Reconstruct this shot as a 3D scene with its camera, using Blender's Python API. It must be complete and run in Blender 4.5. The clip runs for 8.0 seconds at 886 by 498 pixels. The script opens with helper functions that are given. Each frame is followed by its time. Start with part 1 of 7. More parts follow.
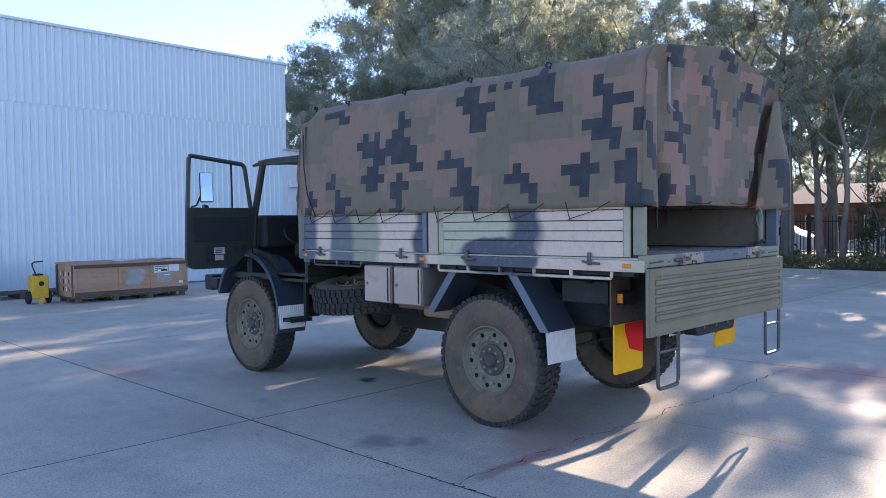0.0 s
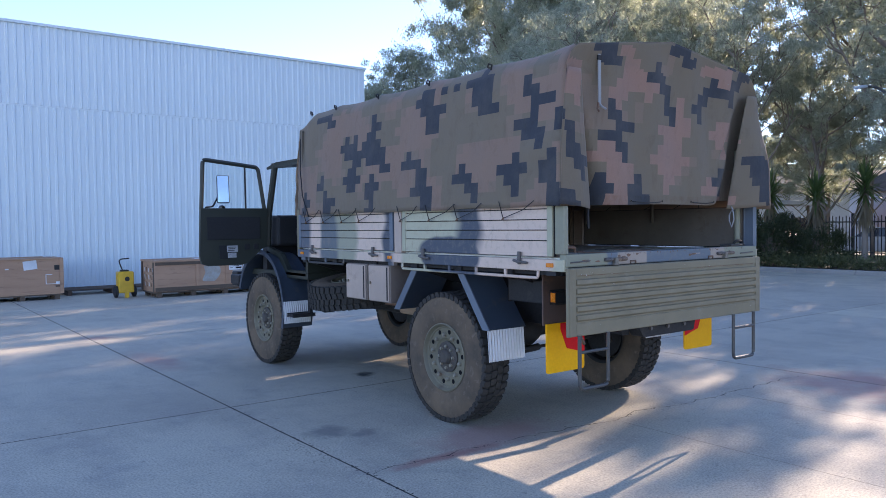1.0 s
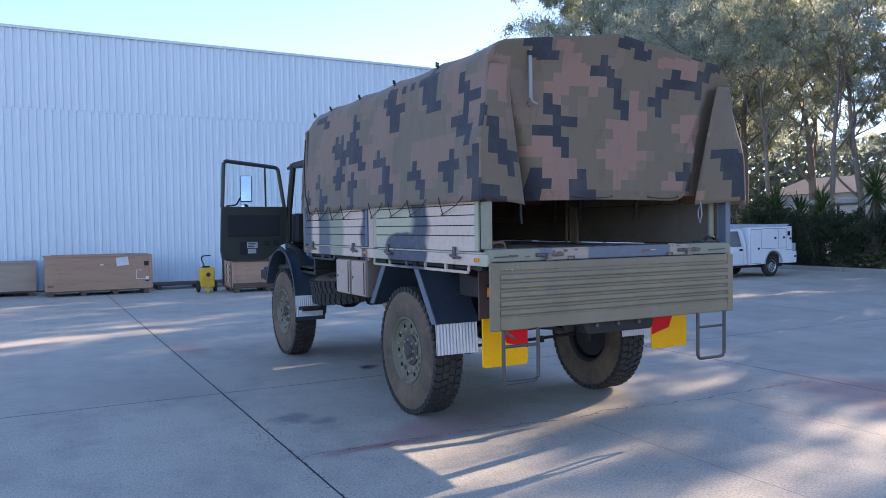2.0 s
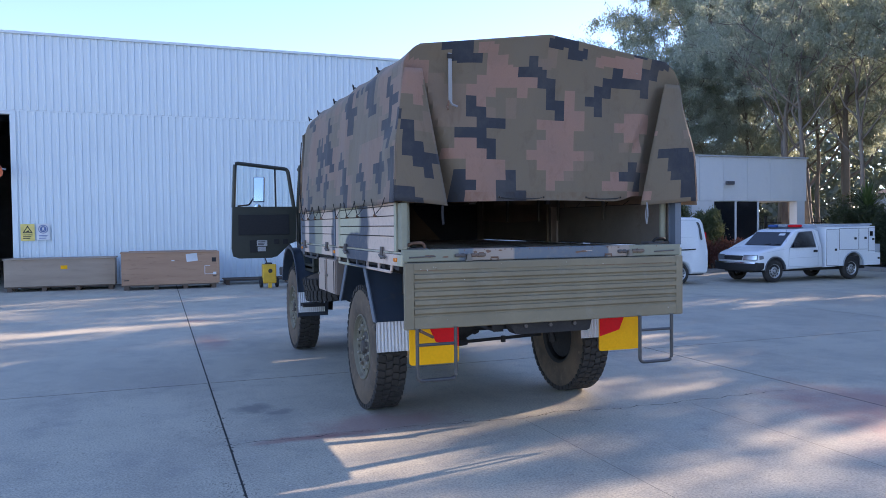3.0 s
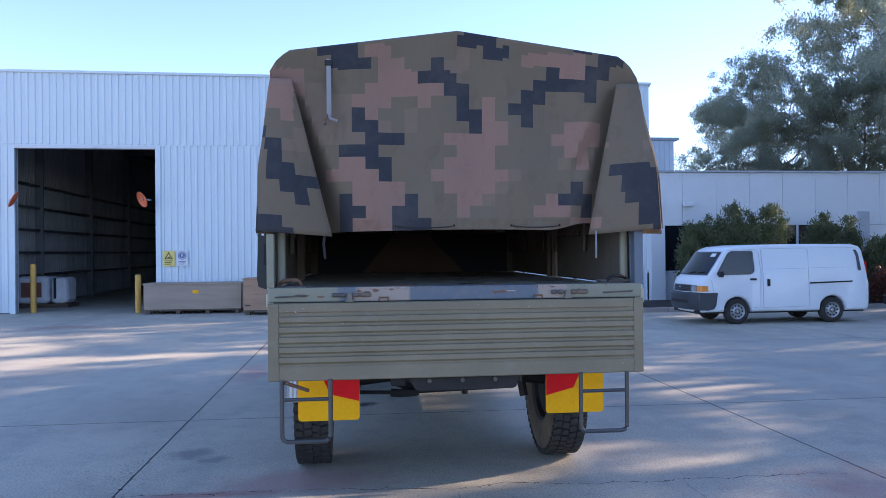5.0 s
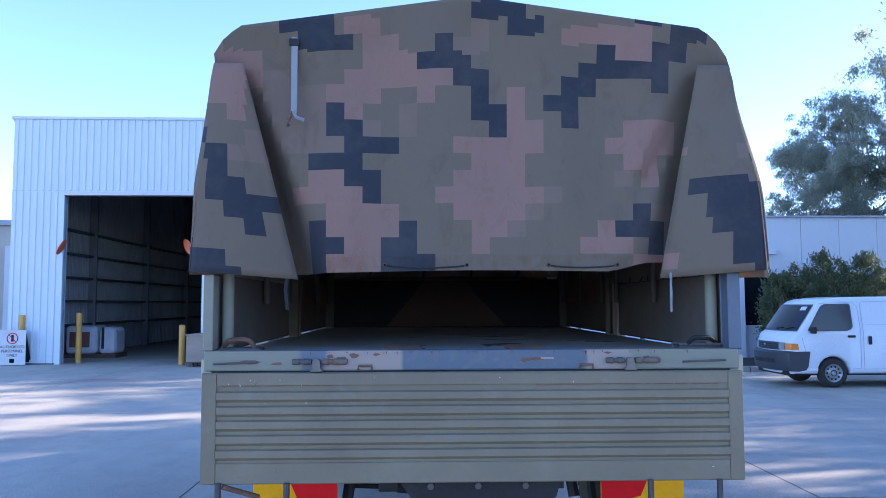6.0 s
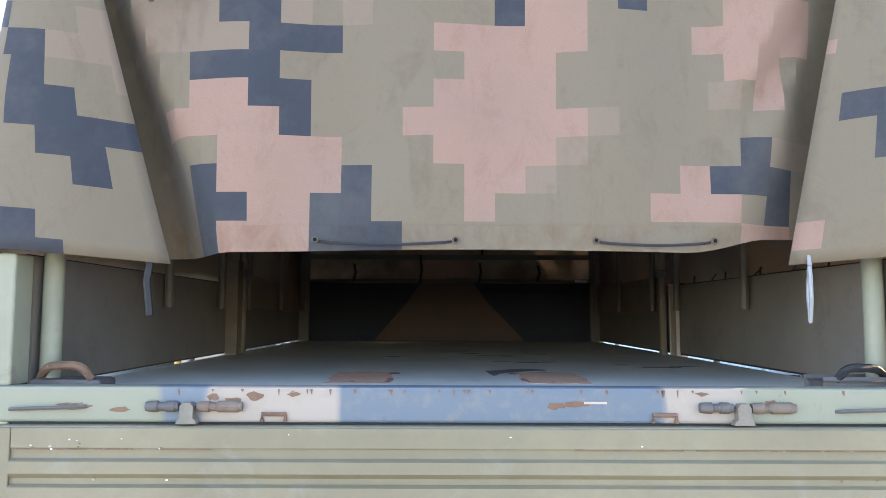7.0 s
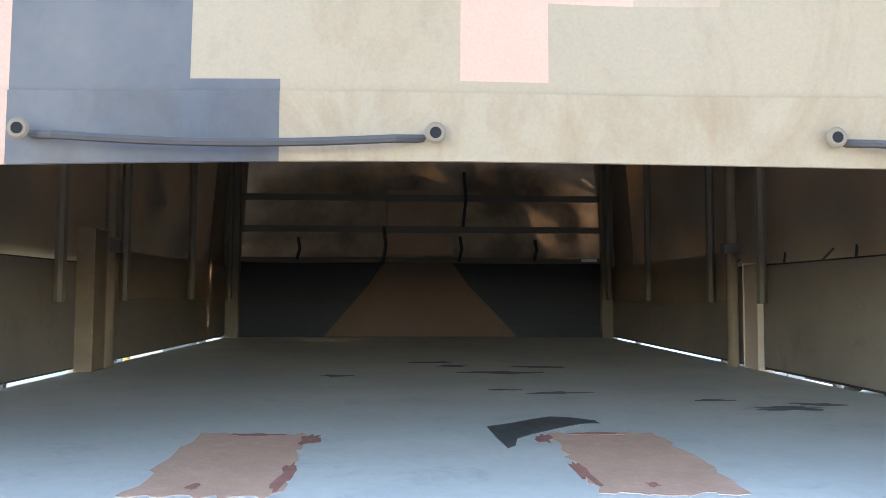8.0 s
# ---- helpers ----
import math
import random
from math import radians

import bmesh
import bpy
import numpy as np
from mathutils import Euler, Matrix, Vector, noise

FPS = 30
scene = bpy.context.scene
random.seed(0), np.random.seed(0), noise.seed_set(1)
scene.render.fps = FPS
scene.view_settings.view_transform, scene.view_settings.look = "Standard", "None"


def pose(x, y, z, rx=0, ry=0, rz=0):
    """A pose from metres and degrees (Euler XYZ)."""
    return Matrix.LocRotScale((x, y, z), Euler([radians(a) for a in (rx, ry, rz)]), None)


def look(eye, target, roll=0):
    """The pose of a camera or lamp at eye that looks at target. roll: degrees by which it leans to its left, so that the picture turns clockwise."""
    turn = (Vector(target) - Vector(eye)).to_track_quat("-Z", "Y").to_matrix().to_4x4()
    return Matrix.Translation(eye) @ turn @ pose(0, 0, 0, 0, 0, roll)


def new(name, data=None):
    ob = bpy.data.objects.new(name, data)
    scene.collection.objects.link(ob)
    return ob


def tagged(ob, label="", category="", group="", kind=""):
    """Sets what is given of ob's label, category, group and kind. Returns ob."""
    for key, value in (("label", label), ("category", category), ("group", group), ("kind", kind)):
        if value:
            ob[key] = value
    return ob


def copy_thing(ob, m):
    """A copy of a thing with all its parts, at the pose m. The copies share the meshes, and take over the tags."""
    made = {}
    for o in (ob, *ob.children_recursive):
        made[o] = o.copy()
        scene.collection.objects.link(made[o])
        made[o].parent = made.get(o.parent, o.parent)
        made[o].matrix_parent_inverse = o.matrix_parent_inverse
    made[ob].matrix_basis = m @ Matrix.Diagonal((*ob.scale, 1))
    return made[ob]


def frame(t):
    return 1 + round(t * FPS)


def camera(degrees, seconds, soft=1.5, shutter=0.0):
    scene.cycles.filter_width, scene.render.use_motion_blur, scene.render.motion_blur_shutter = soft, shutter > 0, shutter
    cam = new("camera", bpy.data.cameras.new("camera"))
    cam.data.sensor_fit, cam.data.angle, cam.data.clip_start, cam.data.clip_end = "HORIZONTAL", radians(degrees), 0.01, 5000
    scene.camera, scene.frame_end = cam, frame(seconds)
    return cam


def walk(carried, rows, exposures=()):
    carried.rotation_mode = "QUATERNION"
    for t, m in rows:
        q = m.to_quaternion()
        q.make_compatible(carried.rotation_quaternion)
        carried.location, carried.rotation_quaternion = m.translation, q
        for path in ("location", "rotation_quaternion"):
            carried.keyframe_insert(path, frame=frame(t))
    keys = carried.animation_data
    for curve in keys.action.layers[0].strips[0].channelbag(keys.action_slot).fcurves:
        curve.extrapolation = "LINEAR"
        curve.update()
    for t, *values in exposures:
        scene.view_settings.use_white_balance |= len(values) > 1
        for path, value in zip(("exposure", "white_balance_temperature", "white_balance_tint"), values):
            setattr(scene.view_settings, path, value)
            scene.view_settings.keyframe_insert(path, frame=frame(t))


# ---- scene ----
cam = camera(60.2, 8.0, soft=0.7)
PATH = [
    (0, (-6.153, -2.792, 1.783), (-4.725, -1.394, 1.714), -0.7),
    (0.5, (-5.687, -3.298, 1.772), (-4.367, -1.797, 1.704), -0.7),
    (1, (-5.227, -3.84, 1.76), (-4.023, -2.244, 1.695), -0.7),
    (2.5, (-3.534, -5.067, 1.695), (-2.716, -3.245, 1.634), -0.7),
    (3, (-2.935, -5.399, 1.712), (-2.236, -3.527, 1.649), -0.6),
    (3.5, (-2.33, -5.595, 1.722), (-1.763, -3.68, 1.657), -0.6),
    (4, (-1.671, -5.642, 1.73), (-1.241, -3.69, 1.67), -0.55),
    (4.2, (-1.436, -5.61, 1.732), (-1.052, -3.65, 1.674), -0.55),
    (5.5, (-0.377, -4.314, 1.761), (-0.242, -2.321, 1.841), -0.4),
    (6, (-0.233, -3.552, 1.744), (-0.181, -1.557, 1.886), -0.2),
    (6.5, (-0.111, -2.782, 1.743), (-0.114, -0.788, 1.893), -0.1),
    (6.8, (-0.072, -2.332, 1.736), (-0.071, -0.339, 1.907), 0.1),
    (7, (-0.064, -2.036, 1.72), (-0.06, -0.044, 1.891), 0.2),
    (7.5, (-0.044, -1.329, 1.742), (-0.003, 0.664, 1.902), 0.3),
    (8, (-0.045, -0.647, 1.772), (0.031, 1.348, 1.892), 0.2),
]
walk(cam, [(t, look(eye, target, roll)) for t, eye, target, roll in PATH],
     [(0, 1.6, 6500, 24), (4.0, 1.6, 6450, 25), (5.5, 1.62, 5950, 25), (6.0, 1.82, 5500, 25), (6.5, 2.35, 6750, 22), (7.0, 3.3, 8150, 19), (7.5, 3.8, 8450, 15), (8.0, 4.35, 8550, 17)])

# ---- light ----
SUN_DIR = Vector((0.90, 0.189, 0.36)).normalized()
world = bpy.data.worlds.new("sky")
scene.world = world
world.use_nodes = True
wn = world.node_tree
sky = wn.nodes.new("ShaderNodeTexSky")
sky.sky_type = 'NISHITA'
sky.sun_disc = False
sky.sun_elevation = math.asin(SUN_DIR.z)
sky.sun_rotation = math.atan2(SUN_DIR.x, SUN_DIR.y)
sky.air_density, sky.dust_density, sky.ozone_density = 0.75, 0.0, 2.5
wn.links.new(sky.outputs["Color"], wn.nodes["Background"].inputs["Color"])
wn.nodes["Background"].inputs["Strength"].default_value = 0.15
sun_data = bpy.data.lights.new("sun", 'SUN')
sun_data.energy, sun_data.angle, sun_data.color = 4.4, radians(0.5), (1.0, 0.84, 0.62)
sun = new("sun", sun_data)
sun.matrix_world = look(SUN_DIR * 60, (0, 0, 0))


# ---- materials ----
def nodes_of(name):
    m = bpy.data.materials.new(name)
    m.use_nodes = True
    return m, m.node_tree.nodes, m.node_tree.links, m.node_tree.nodes["Principled BSDF"]


def ramp(ns, ls, source, stops):
    r = ns.new("ShaderNodeValToRGB")
    while len(r.color_ramp.elements) < len(stops):
        r.color_ramp.elements.new(0.5)
    for e, (p, c) in zip(r.color_ramp.elements, stops):
        e.position = p
        e.color = (c, c, c, 1) if isinstance(c, (int, float)) else (*c, 1)
    ls.new(source, r.inputs[0])
    return r.outputs[0]


def mixed(ns, ls, fac, a, b, mode='MIX'):
    m = ns.new("ShaderNodeMix")
    m.data_type, m.blend_type = 'RGBA', mode
    for socket, v in ((m.inputs[0], fac), (m.inputs[6], a), (m.inputs[7], b)):
        if isinstance(v, bpy.types.NodeSocket):
            ls.new(v, socket)
        elif isinstance(v, (int, float)):
            socket.default_value = v
        else:
            socket.default_value = (*v, 1)
    return m.outputs[2]


def noise_of(ns, ls, scale, detail=4.0, rough=0.55, stretch=(1, 1, 1), coords="Object", distort=0.0):
    tc, mp, n = ns.new("ShaderNodeTexCoord"), ns.new("ShaderNodeMapping"), ns.new("ShaderNodeTexNoise")
    mp.inputs["Scale"].default_value = stretch
    n.inputs["Scale"].default_value, n.inputs["Detail"].default_value = scale, detail
    n.inputs["Roughness"].default_value, n.inputs["Distortion"].default_value = rough, distort
    ls.new(tc.outputs[coords], mp.inputs[0])
    ls.new(mp.outputs[0], n.inputs["Vector"])
    return n.outputs["Fac"]


def bumped(ns, ls, bsdf, height, strength, distance=0.01):
    b = ns.new("ShaderNodeBump")
    b.inputs["Strength"].default_value, b.inputs["Distance"].default_value = strength, distance
    ls.new(height, b.inputs["Height"])
    ls.new(b.outputs[0], bsdf.inputs["Normal"])


def surface(name, base, dark=None, rough=0.6, metal=0.0, broad=1.5, fine=40.0, bump=0.15, spread=0.35, dirt=None,
            stretch=(1, 1, 1), spec=0.5, per_object=0.0):
    """A painted, cloth, wood or metal surface with broad stains and fine grain."""
    m, ns, ls, b = nodes_of(name)
    dark = dark or tuple(c * 0.72 for c in base)
    big = noise_of(ns, ls, broad, 5, 0.6, stretch)
    small = noise_of(ns, ls, fine, 3, 0.6, stretch)
    col = mixed(ns, ls, ramp(ns, ls, big, [(0.5 - spread / 2, 0.0), (0.5 + spread / 2, 1.0)]), dark, base)
    col = mixed(ns, ls, ramp(ns, ls, small, [(0.3, 0.25), (0.7, 0.0)]), col, tuple(c * 0.6 for c in base))
    if dirt:
        patch = noise_of(ns, ls, broad * 3.3, 6, 0.7, stretch, distort=0.5)
        col = mixed(ns, ls, ramp(ns, ls, patch, [(0.56, 0.0), (0.70, 0.75)]), col, dirt)
    if per_object:
        info = ns.new("ShaderNodeObjectInfo")
        col = mixed(ns, ls, ramp(ns, ls, info.outputs["Random"], [(0.0, 0.0), (1.0, per_object)]), col, tuple(c * 0.55 for c in base))
    ls.new(col, b.inputs["Base Color"])
    ls.new(ramp(ns, ls, small, [(0.2, max(0.02, rough - 0.1)), (0.8, min(1, rough + 0.1))]), b.inputs["Roughness"])
    b.inputs["Metallic"].default_value = metal
    b.inputs["Specular IOR Level"].default_value = spec
    if bump:
        bumped(ns, ls, b, small, bump)
    return m


def glass(name, tint=(0.9, 0.95, 0.95), rough=0.02):
    m, ns, ls, b = nodes_of(name)
    b.inputs["Base Color"].default_value = (*tint, 1)
    b.inputs["Transmission Weight"].default_value = 1.0
    b.inputs["Roughness"].default_value = rough
    b.inputs["IOR"].default_value = 1.05
    return m


def thin_cloth(name, base, dark, share, broad=2.0, spread=0.35):
    """Plain canvas through which some daylight comes."""
    m = surface(name, base, dark, 0.85, broad=broad, fine=160, spread=spread, bump=0.2)
    ns, ls = m.node_tree.nodes, m.node_tree.links
    tr, mx = ns.new("ShaderNodeBsdfTranslucent"), ns.new("ShaderNodeMixShader")
    ls.new(ns["Principled BSDF"].inputs["Base Color"].links[0].from_socket, tr.inputs["Color"])
    mx.inputs[0].default_value = share
    ls.new(ns["Principled BSDF"].outputs[0], mx.inputs[1])
    ls.new(tr.outputs[0], mx.inputs[2])
    ls.new(mx.outputs[0], ns["Material Output"].inputs["Surface"])
    return m


CREAM, PALE_GREEN, NAVY = (0.56, 0.435, 0.355), (0.40, 0.385, 0.275), (0.052, 0.066, 0.09)


def banded(name, axis, bands, length, start, spots=(), blur=0.009):
    """Hand-brushed camouflage: wavy-edged bands of paint along one axis."""
    m, ns, ls, b = nodes_of(name)
    tc, sp = ns.new("ShaderNodeTexCoord"), ns.new("ShaderNodeSeparateXYZ")
    ls.new(tc.outputs["Object"], sp.inputs[0])
    wob = noise_of(ns, ls, 3.2 if axis else 6.0, 1.0, 0.4)
    mad = ns.new("ShaderNodeMath")
    mad.operation = 'MULTIPLY_ADD'
    ls.new(wob, mad.inputs[0])
    mad.inputs[1].default_value = 0.24 if axis else 0.10
    ls.new(sp.outputs[axis], mad.inputs[2])
    rng_ = ns.new("ShaderNodeMapRange")
    off = 0.12 if axis else 0.05
    rng_.inputs["From Min"].default_value, rng_.inputs["From Max"].default_value = start + off, start + length + off
    ls.new(mad.outputs[0], rng_.inputs["Value"])
    r = ns.new("ShaderNodeValToRGB")
    stops = [(0.0, bands[0][1])]
    for (_, before), (p, after) in zip(bands, bands[1:]):
        stops += [((p - start) / length - blur, before), ((p - start) / length + blur, after)]
    while len(r.color_ramp.elements) < len(stops):
        r.color_ramp.elements.new(0.5)
    for e, (p, c) in zip(r.color_ramp.elements, stops):
        e.position, e.color = min(1.0, max(0.0, p)), (*c, 1)
    ls.new(rng_.outputs[0], r.inputs[0])
    base = r.outputs[0]
    for cy, cz, ry, rz in spots:
        mp, ln, ad = ns.new("ShaderNodeMapping"), ns.new("ShaderNodeVectorMath"), ns.new("ShaderNodeMath")
        mp.inputs["Scale"].default_value = (0, 1 / ry, 1 / rz)
        mp.inputs["Location"].default_value = (0, -cy / ry, -cz / rz)
        ls.new(tc.outputs["Object"], mp.inputs[0])
        ln.operation, ad.operation = 'LENGTH', 'MULTIPLY_ADD'
        ls.new(mp.outputs[0], ln.inputs[0])
        ls.new(wob, ad.inputs[0])
        ad.inputs[1].default_value = 0.5
        ls.new(ln.outputs["Value"], ad.inputs[2])
        half = ns.new("ShaderNodeMath")
        half.operation, half.inputs[1].default_value = 'MULTIPLY', 0.5
        ls.new(ad.outputs[0], half.inputs[0])
        base = mixed(ns, ls, ramp(ns, ls, half.outputs[0], [(0.585, 1.0), (0.65, 0.0)]), base, NAVY)
    grime = noise_of(ns, ls, 16, 6, 0.7)
    col = mixed(ns, ls, ramp(ns, ls, grime, [(0.5, 0.0), (0.75, 0.45)]), base, (0.24, 0.2, 0.16))
    rust = noise_of(ns, ls, 7, 8, 0.75, (1, 1, 0.35), distort=0.4)
    col = mixed(ns, ls, ramp(ns, ls, rust, [(0.62, 0.0), (0.70, 0.8)]), col, (0.16, 0.075, 0.045))
    ls.new(col, b.inputs["Base Color"])
    b.inputs["Roughness"].default_value = 0.6
    bumped(ns, ls, b, grime, 0.12)
    return m


M = {}
M["side_paint"] = banded("side_paint", 1, ((0.0, PALE_GREEN), (0.12, CREAM), (0.95, NAVY), (1.27, PALE_GREEN), (2.06, CREAM), (2.2, NAVY), (2.38, CREAM), (2.88, (0.27, 0.275, 0.205)), (3.30, (0.105, 0.125, 0.14)), (3.63, CREAM), (3.94, (0.08, 0.098, 0.125))), 4.3, 0.0, ((1.40, 1.50, 0.44, 0.17),))
M["beam_paint"] = banded("beam_paint", 0, ((-1.25, (0.22, 0.225, 0.165)), (-0.80, (0.12, 0.15, 0.18)), (-0.68, (0.32, 0.265, 0.22)), (-0.33, (0.105, 0.135, 0.165)), (0.52, (0.32, 0.265, 0.22)), (0.72, (0.22, 0.225, 0.165))), 2.5, -1.25, blur=0.003)
M["olive"] = surface("olive_paint", (0.232, 0.198, 0.127), rough=0.62, dirt=(0.22, 0.2, 0.15), broad=2.0, bump=0.08)
M["olive_dark"] = surface("dark_green_paint", (0.030, 0.036, 0.028), rough=0.5, bump=0.06)
M["navy_paint"] = surface("navy_paint", (0.042, 0.06, 0.088), rough=0.45, dirt=(0.08, 0.075, 0.065), bump=0.05)
M["black"] = surface("black_steel", (0.016, 0.016, 0.018), rough=0.7, dirt=(0.036, 0.031, 0.027))
M["interior"] = surface("cab_trim", (0.016, 0.017, 0.02), rough=0.7)
M["box_paint"] = surface("toolbox_paint", (0.50, 0.39, 0.32), rough=0.6, dirt=(0.26, 0.2, 0.16))
M["box_side"] = surface("toolbox_side", (0.24, 0.19, 0.16), rough=0.6, dirt=(0.15, 0.11, 0.09))
M["tyre"] = surface("tyre_rubber", (0.022, 0.021, 0.020), dark=(0.038, 0.034, 0.030), rough=0.85, broad=3, bump=0.3, dirt=(0.066, 0.056, 0.046))
M["sidewall"] = surface("dusty_sidewall", (0.15, 0.105, 0.068), dark=(0.068, 0.054, 0.041), rough=0.9, broad=4, bump=0.2, dirt=(0.17, 0.13, 0.10))
M["rim"] = surface("rim_paint", (0.165, 0.148, 0.10), rough=0.55, dirt=(0.085, 0.06, 0.04))
M["nut"] = surface("wheel_nut", (0.27, 0.245, 0.19), rough=0.5, metal=0.1, dirt=(0.10, 0.05, 0.03))
M["white_rubber"] = surface("white_mudflap", (0.74, 0.75, 0.76), rough=0.6, dirt=(0.5, 0.48, 0.45))
M["yellow"] = surface("reflective_yellow", (0.95, 0.46, 0.004), dark=(0.90, 0.41, 0.004), rough=0.5, broad=4, spec=0.15)
M["red"] = surface("reflective_red", (0.78, 0.010, 0.014), dark=(0.70, 0.010, 0.014), rough=0.5, broad=4, spec=0.15)
M["tube_steel"] = surface("galvanised_tube", (0.085, 0.088, 0.09), rough=0.35, metal=0.4)
M["worn_barrel"] = surface("worn_barrel", (0.23, 0.195, 0.165), dark=(0.15, 0.15, 0.155), rough=0.7, dirt=(0.15, 0.07, 0.04), broad=14)
M["latch_steel"] = surface("latch_steel", (0.11, 0.10, 0.095), rough=0.6, dirt=(0.16, 0.09, 0.06), broad=10)
M["rust"] = surface("rusty_steel", (0.20, 0.11, 0.07), rough=0.8, dirt=(0.32, 0.26, 0.2), broad=12)
M["amber"] = surface("amber_lens", (0.85, 0.25, 0.02), rough=0.25)
M["rope"] = surface("black_cord", (0.025, 0.025, 0.028), rough=0.8)
M["strap"] = surface("grey_webbing", (0.29, 0.30, 0.31), rough=0.7, fine=200)
M["bed"] = surface("bed_sheet", (0.70, 0.71, 0.65), dark=(0.58, 0.60, 0.56), rough=0.6, broad=2.2, dirt=(0.48, 0.50, 0.49), bump=0.1)
M["liner"] = surface("tray_liner", (0.20, 0.168, 0.138), dark=(0.14, 0.12, 0.10), rough=0.7, broad=2.0, dirt=(0.13, 0.10, 0.075))
M["cloth_back"] = thin_cloth("canvas_back", (0.345, 0.265, 0.195), (0.25, 0.19, 0.14), 0.35)
M["steel_wheel"] = surface("steel_wheel", (0.42, 0.43, 0.43), rough=0.38, metal=0.5, dirt=(0.2, 0.18, 0.16))
M["cloth_front"] = thin_cloth("brown_front_canvas", (0.42, 0.29, 0.19), (0.13, 0.09, 0.06), 0.05, 3.0, 0.3)
M["hoop"] = surface("hoop_paint", (0.15, 0.125, 0.095), dark=(0.09, 0.078, 0.06), rough=0.6)
M["stake"] = surface("worn_stake", (0.21, 0.155, 0.105), dark=(0.14, 0.10, 0.07), rough=0.75, broad=5, dirt=(0.12, 0.09, 0.07))
M["panel_cloth"] = thin_cloth("faded_panel_cloth", (0.40, 0.25, 0.17), (0.28, 0.17, 0.12), 0.05, 4.0)
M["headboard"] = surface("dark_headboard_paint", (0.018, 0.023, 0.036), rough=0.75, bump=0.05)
M["faded"] = surface("faded_marking", (0.36, 0.37, 0.36), dark=(0.30, 0.26, 0.22), rough=0.8, broad=8)
M["bed_rust"] = surface("bed_rust", (0.74, 0.44, 0.31), dark=(0.62, 0.36, 0.25), rough=0.85, broad=9, dirt=(0.64, 0.50, 0.42))
M["lug_paint"] = surface("lug_paint", (0.20, 0.18, 0.145), rough=0.6, dirt=(0.16, 0.09, 0.06), broad=10)
M["beam_rust"] = surface("rusty_barrel", (0.15, 0.10, 0.075), dark=(0.17, 0.14, 0.11), rough=0.75, dirt=(0.07, 0.05, 0.04), broad=16)
M["bed_red"] = surface("red_rust", (0.50, 0.20, 0.15), dark=(0.36, 0.15, 0.11), rough=0.85, broad=20, dirt=(0.56, 0.33, 0.25))
M["bed_stain"] = surface("bed_stain", (0.12, 0.13, 0.13), rough=0.5, broad=8)
M["eyelet"] = surface("dull_eyelet", (0.11, 0.085, 0.06), rough=0.8, metal=0.0)
M["glass"] = glass("clear_glass")
M["mirror"] = surface("mirror_glass", (0.85, 0.87, 0.9), rough=0.03, metal=1.0, bump=0.0, fine=1)
M["dark_glass"] = surface("tinted_glass", (0.012, 0.015, 0.02), rough=0.06, bump=0.0, broad=0.5)
M["cladding"] = surface("pale_blue_cladding", (0.67, 0.76, 0.80), dark=(0.61, 0.70, 0.75), rough=0.45, broad=0.35, dirt=(0.57, 0.65, 0.69), bump=0.03)
M["trim"] = surface("roof_trim", (0.42, 0.47, 0.52), rough=0.5)
M["lining"] = surface("ribbed_lining", (0.42, 0.44, 0.45), rough=0.6, broad=0.6)
M["girt_steel"] = surface("girt_steel", (0.10, 0.105, 0.11), rough=0.6)
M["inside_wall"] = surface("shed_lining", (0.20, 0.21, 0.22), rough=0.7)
M["panel"] = surface("office_panel", (0.66, 0.69, 0.71), dark=(0.60, 0.64, 0.67), rough=0.6, broad=0.4, dirt=(0.5, 0.53, 0.55), bump=0.02, per_object=0.08)
M["white_paint"] = surface("white_car_paint", (0.72, 0.76, 0.78), dark=(0.70, 0.72, 0.75), rough=0.22, bump=0.0, spread=0.6)
M["bumper"] = surface("grey_bumper", (0.085, 0.092, 0.105), rough=0.6)
M["chrome"] = surface("dull_chrome", (0.55, 0.56, 0.58), rough=0.2, metal=1.0, bump=0.0)
M["ply"] = surface("plywood", (0.48, 0.29, 0.185), dark=(0.36, 0.21, 0.135), rough=0.75, broad=1.2, stretch=(0.4, 1, 3), dirt=(0.16, 0.10, 0.07), per_object=0.3)
M["ply_pale"] = surface("pale_plywood", (0.42, 0.325, 0.245), dark=(0.31, 0.235, 0.18), rough=0.75, broad=1.2, stretch=(0.4, 1, 3), dirt=(0.24, 0.2, 0.16))
M["pallet"] = surface("pallet_timber", (0.12, 0.085, 0.062), rough=0.85, stretch=(0.3, 1, 1))
M["paper"] = surface("paper", (0.74, 0.76, 0.78), rough=0.7, bump=0.02)
M["post_yellow"] = surface("bollard_yellow", (0.72, 0.40, 0.08), rough=0.5, dirt=(0.4, 0.24, 0.08))
M["orange"] = surface("orange_plastic", (0.75, 0.18, 0.08), rough=0.45)
M["bark"] = surface("gum_bark", (0.26, 0.215, 0.175), dark=(0.14, 0.115, 0.095), rough=0.9, broad=2, fine=14, stretch=(1, 1, 0.25), bump=0.6)
M["van_bumper"] = surface("dark_bumper", (0.042, 0.048, 0.058), rough=0.5, bump=0.05)
M["fence"] = surface("black_fence", (0.012, 0.012, 0.013), rough=0.5)
M["mulch"] = surface("garden_soil", (0.055, 0.045, 0.035), rough=0.95, broad=1.0, fine=20, bump=0.8)
M["kerb"] = surface("kerb_concrete", (0.30, 0.29, 0.27), rough=0.85, broad=1.0)
M["grit"] = surface("pale_grit", (0.46, 0.43, 0.38), dark=(0.2, 0.18, 0.15), rough=0.9, broad=3)
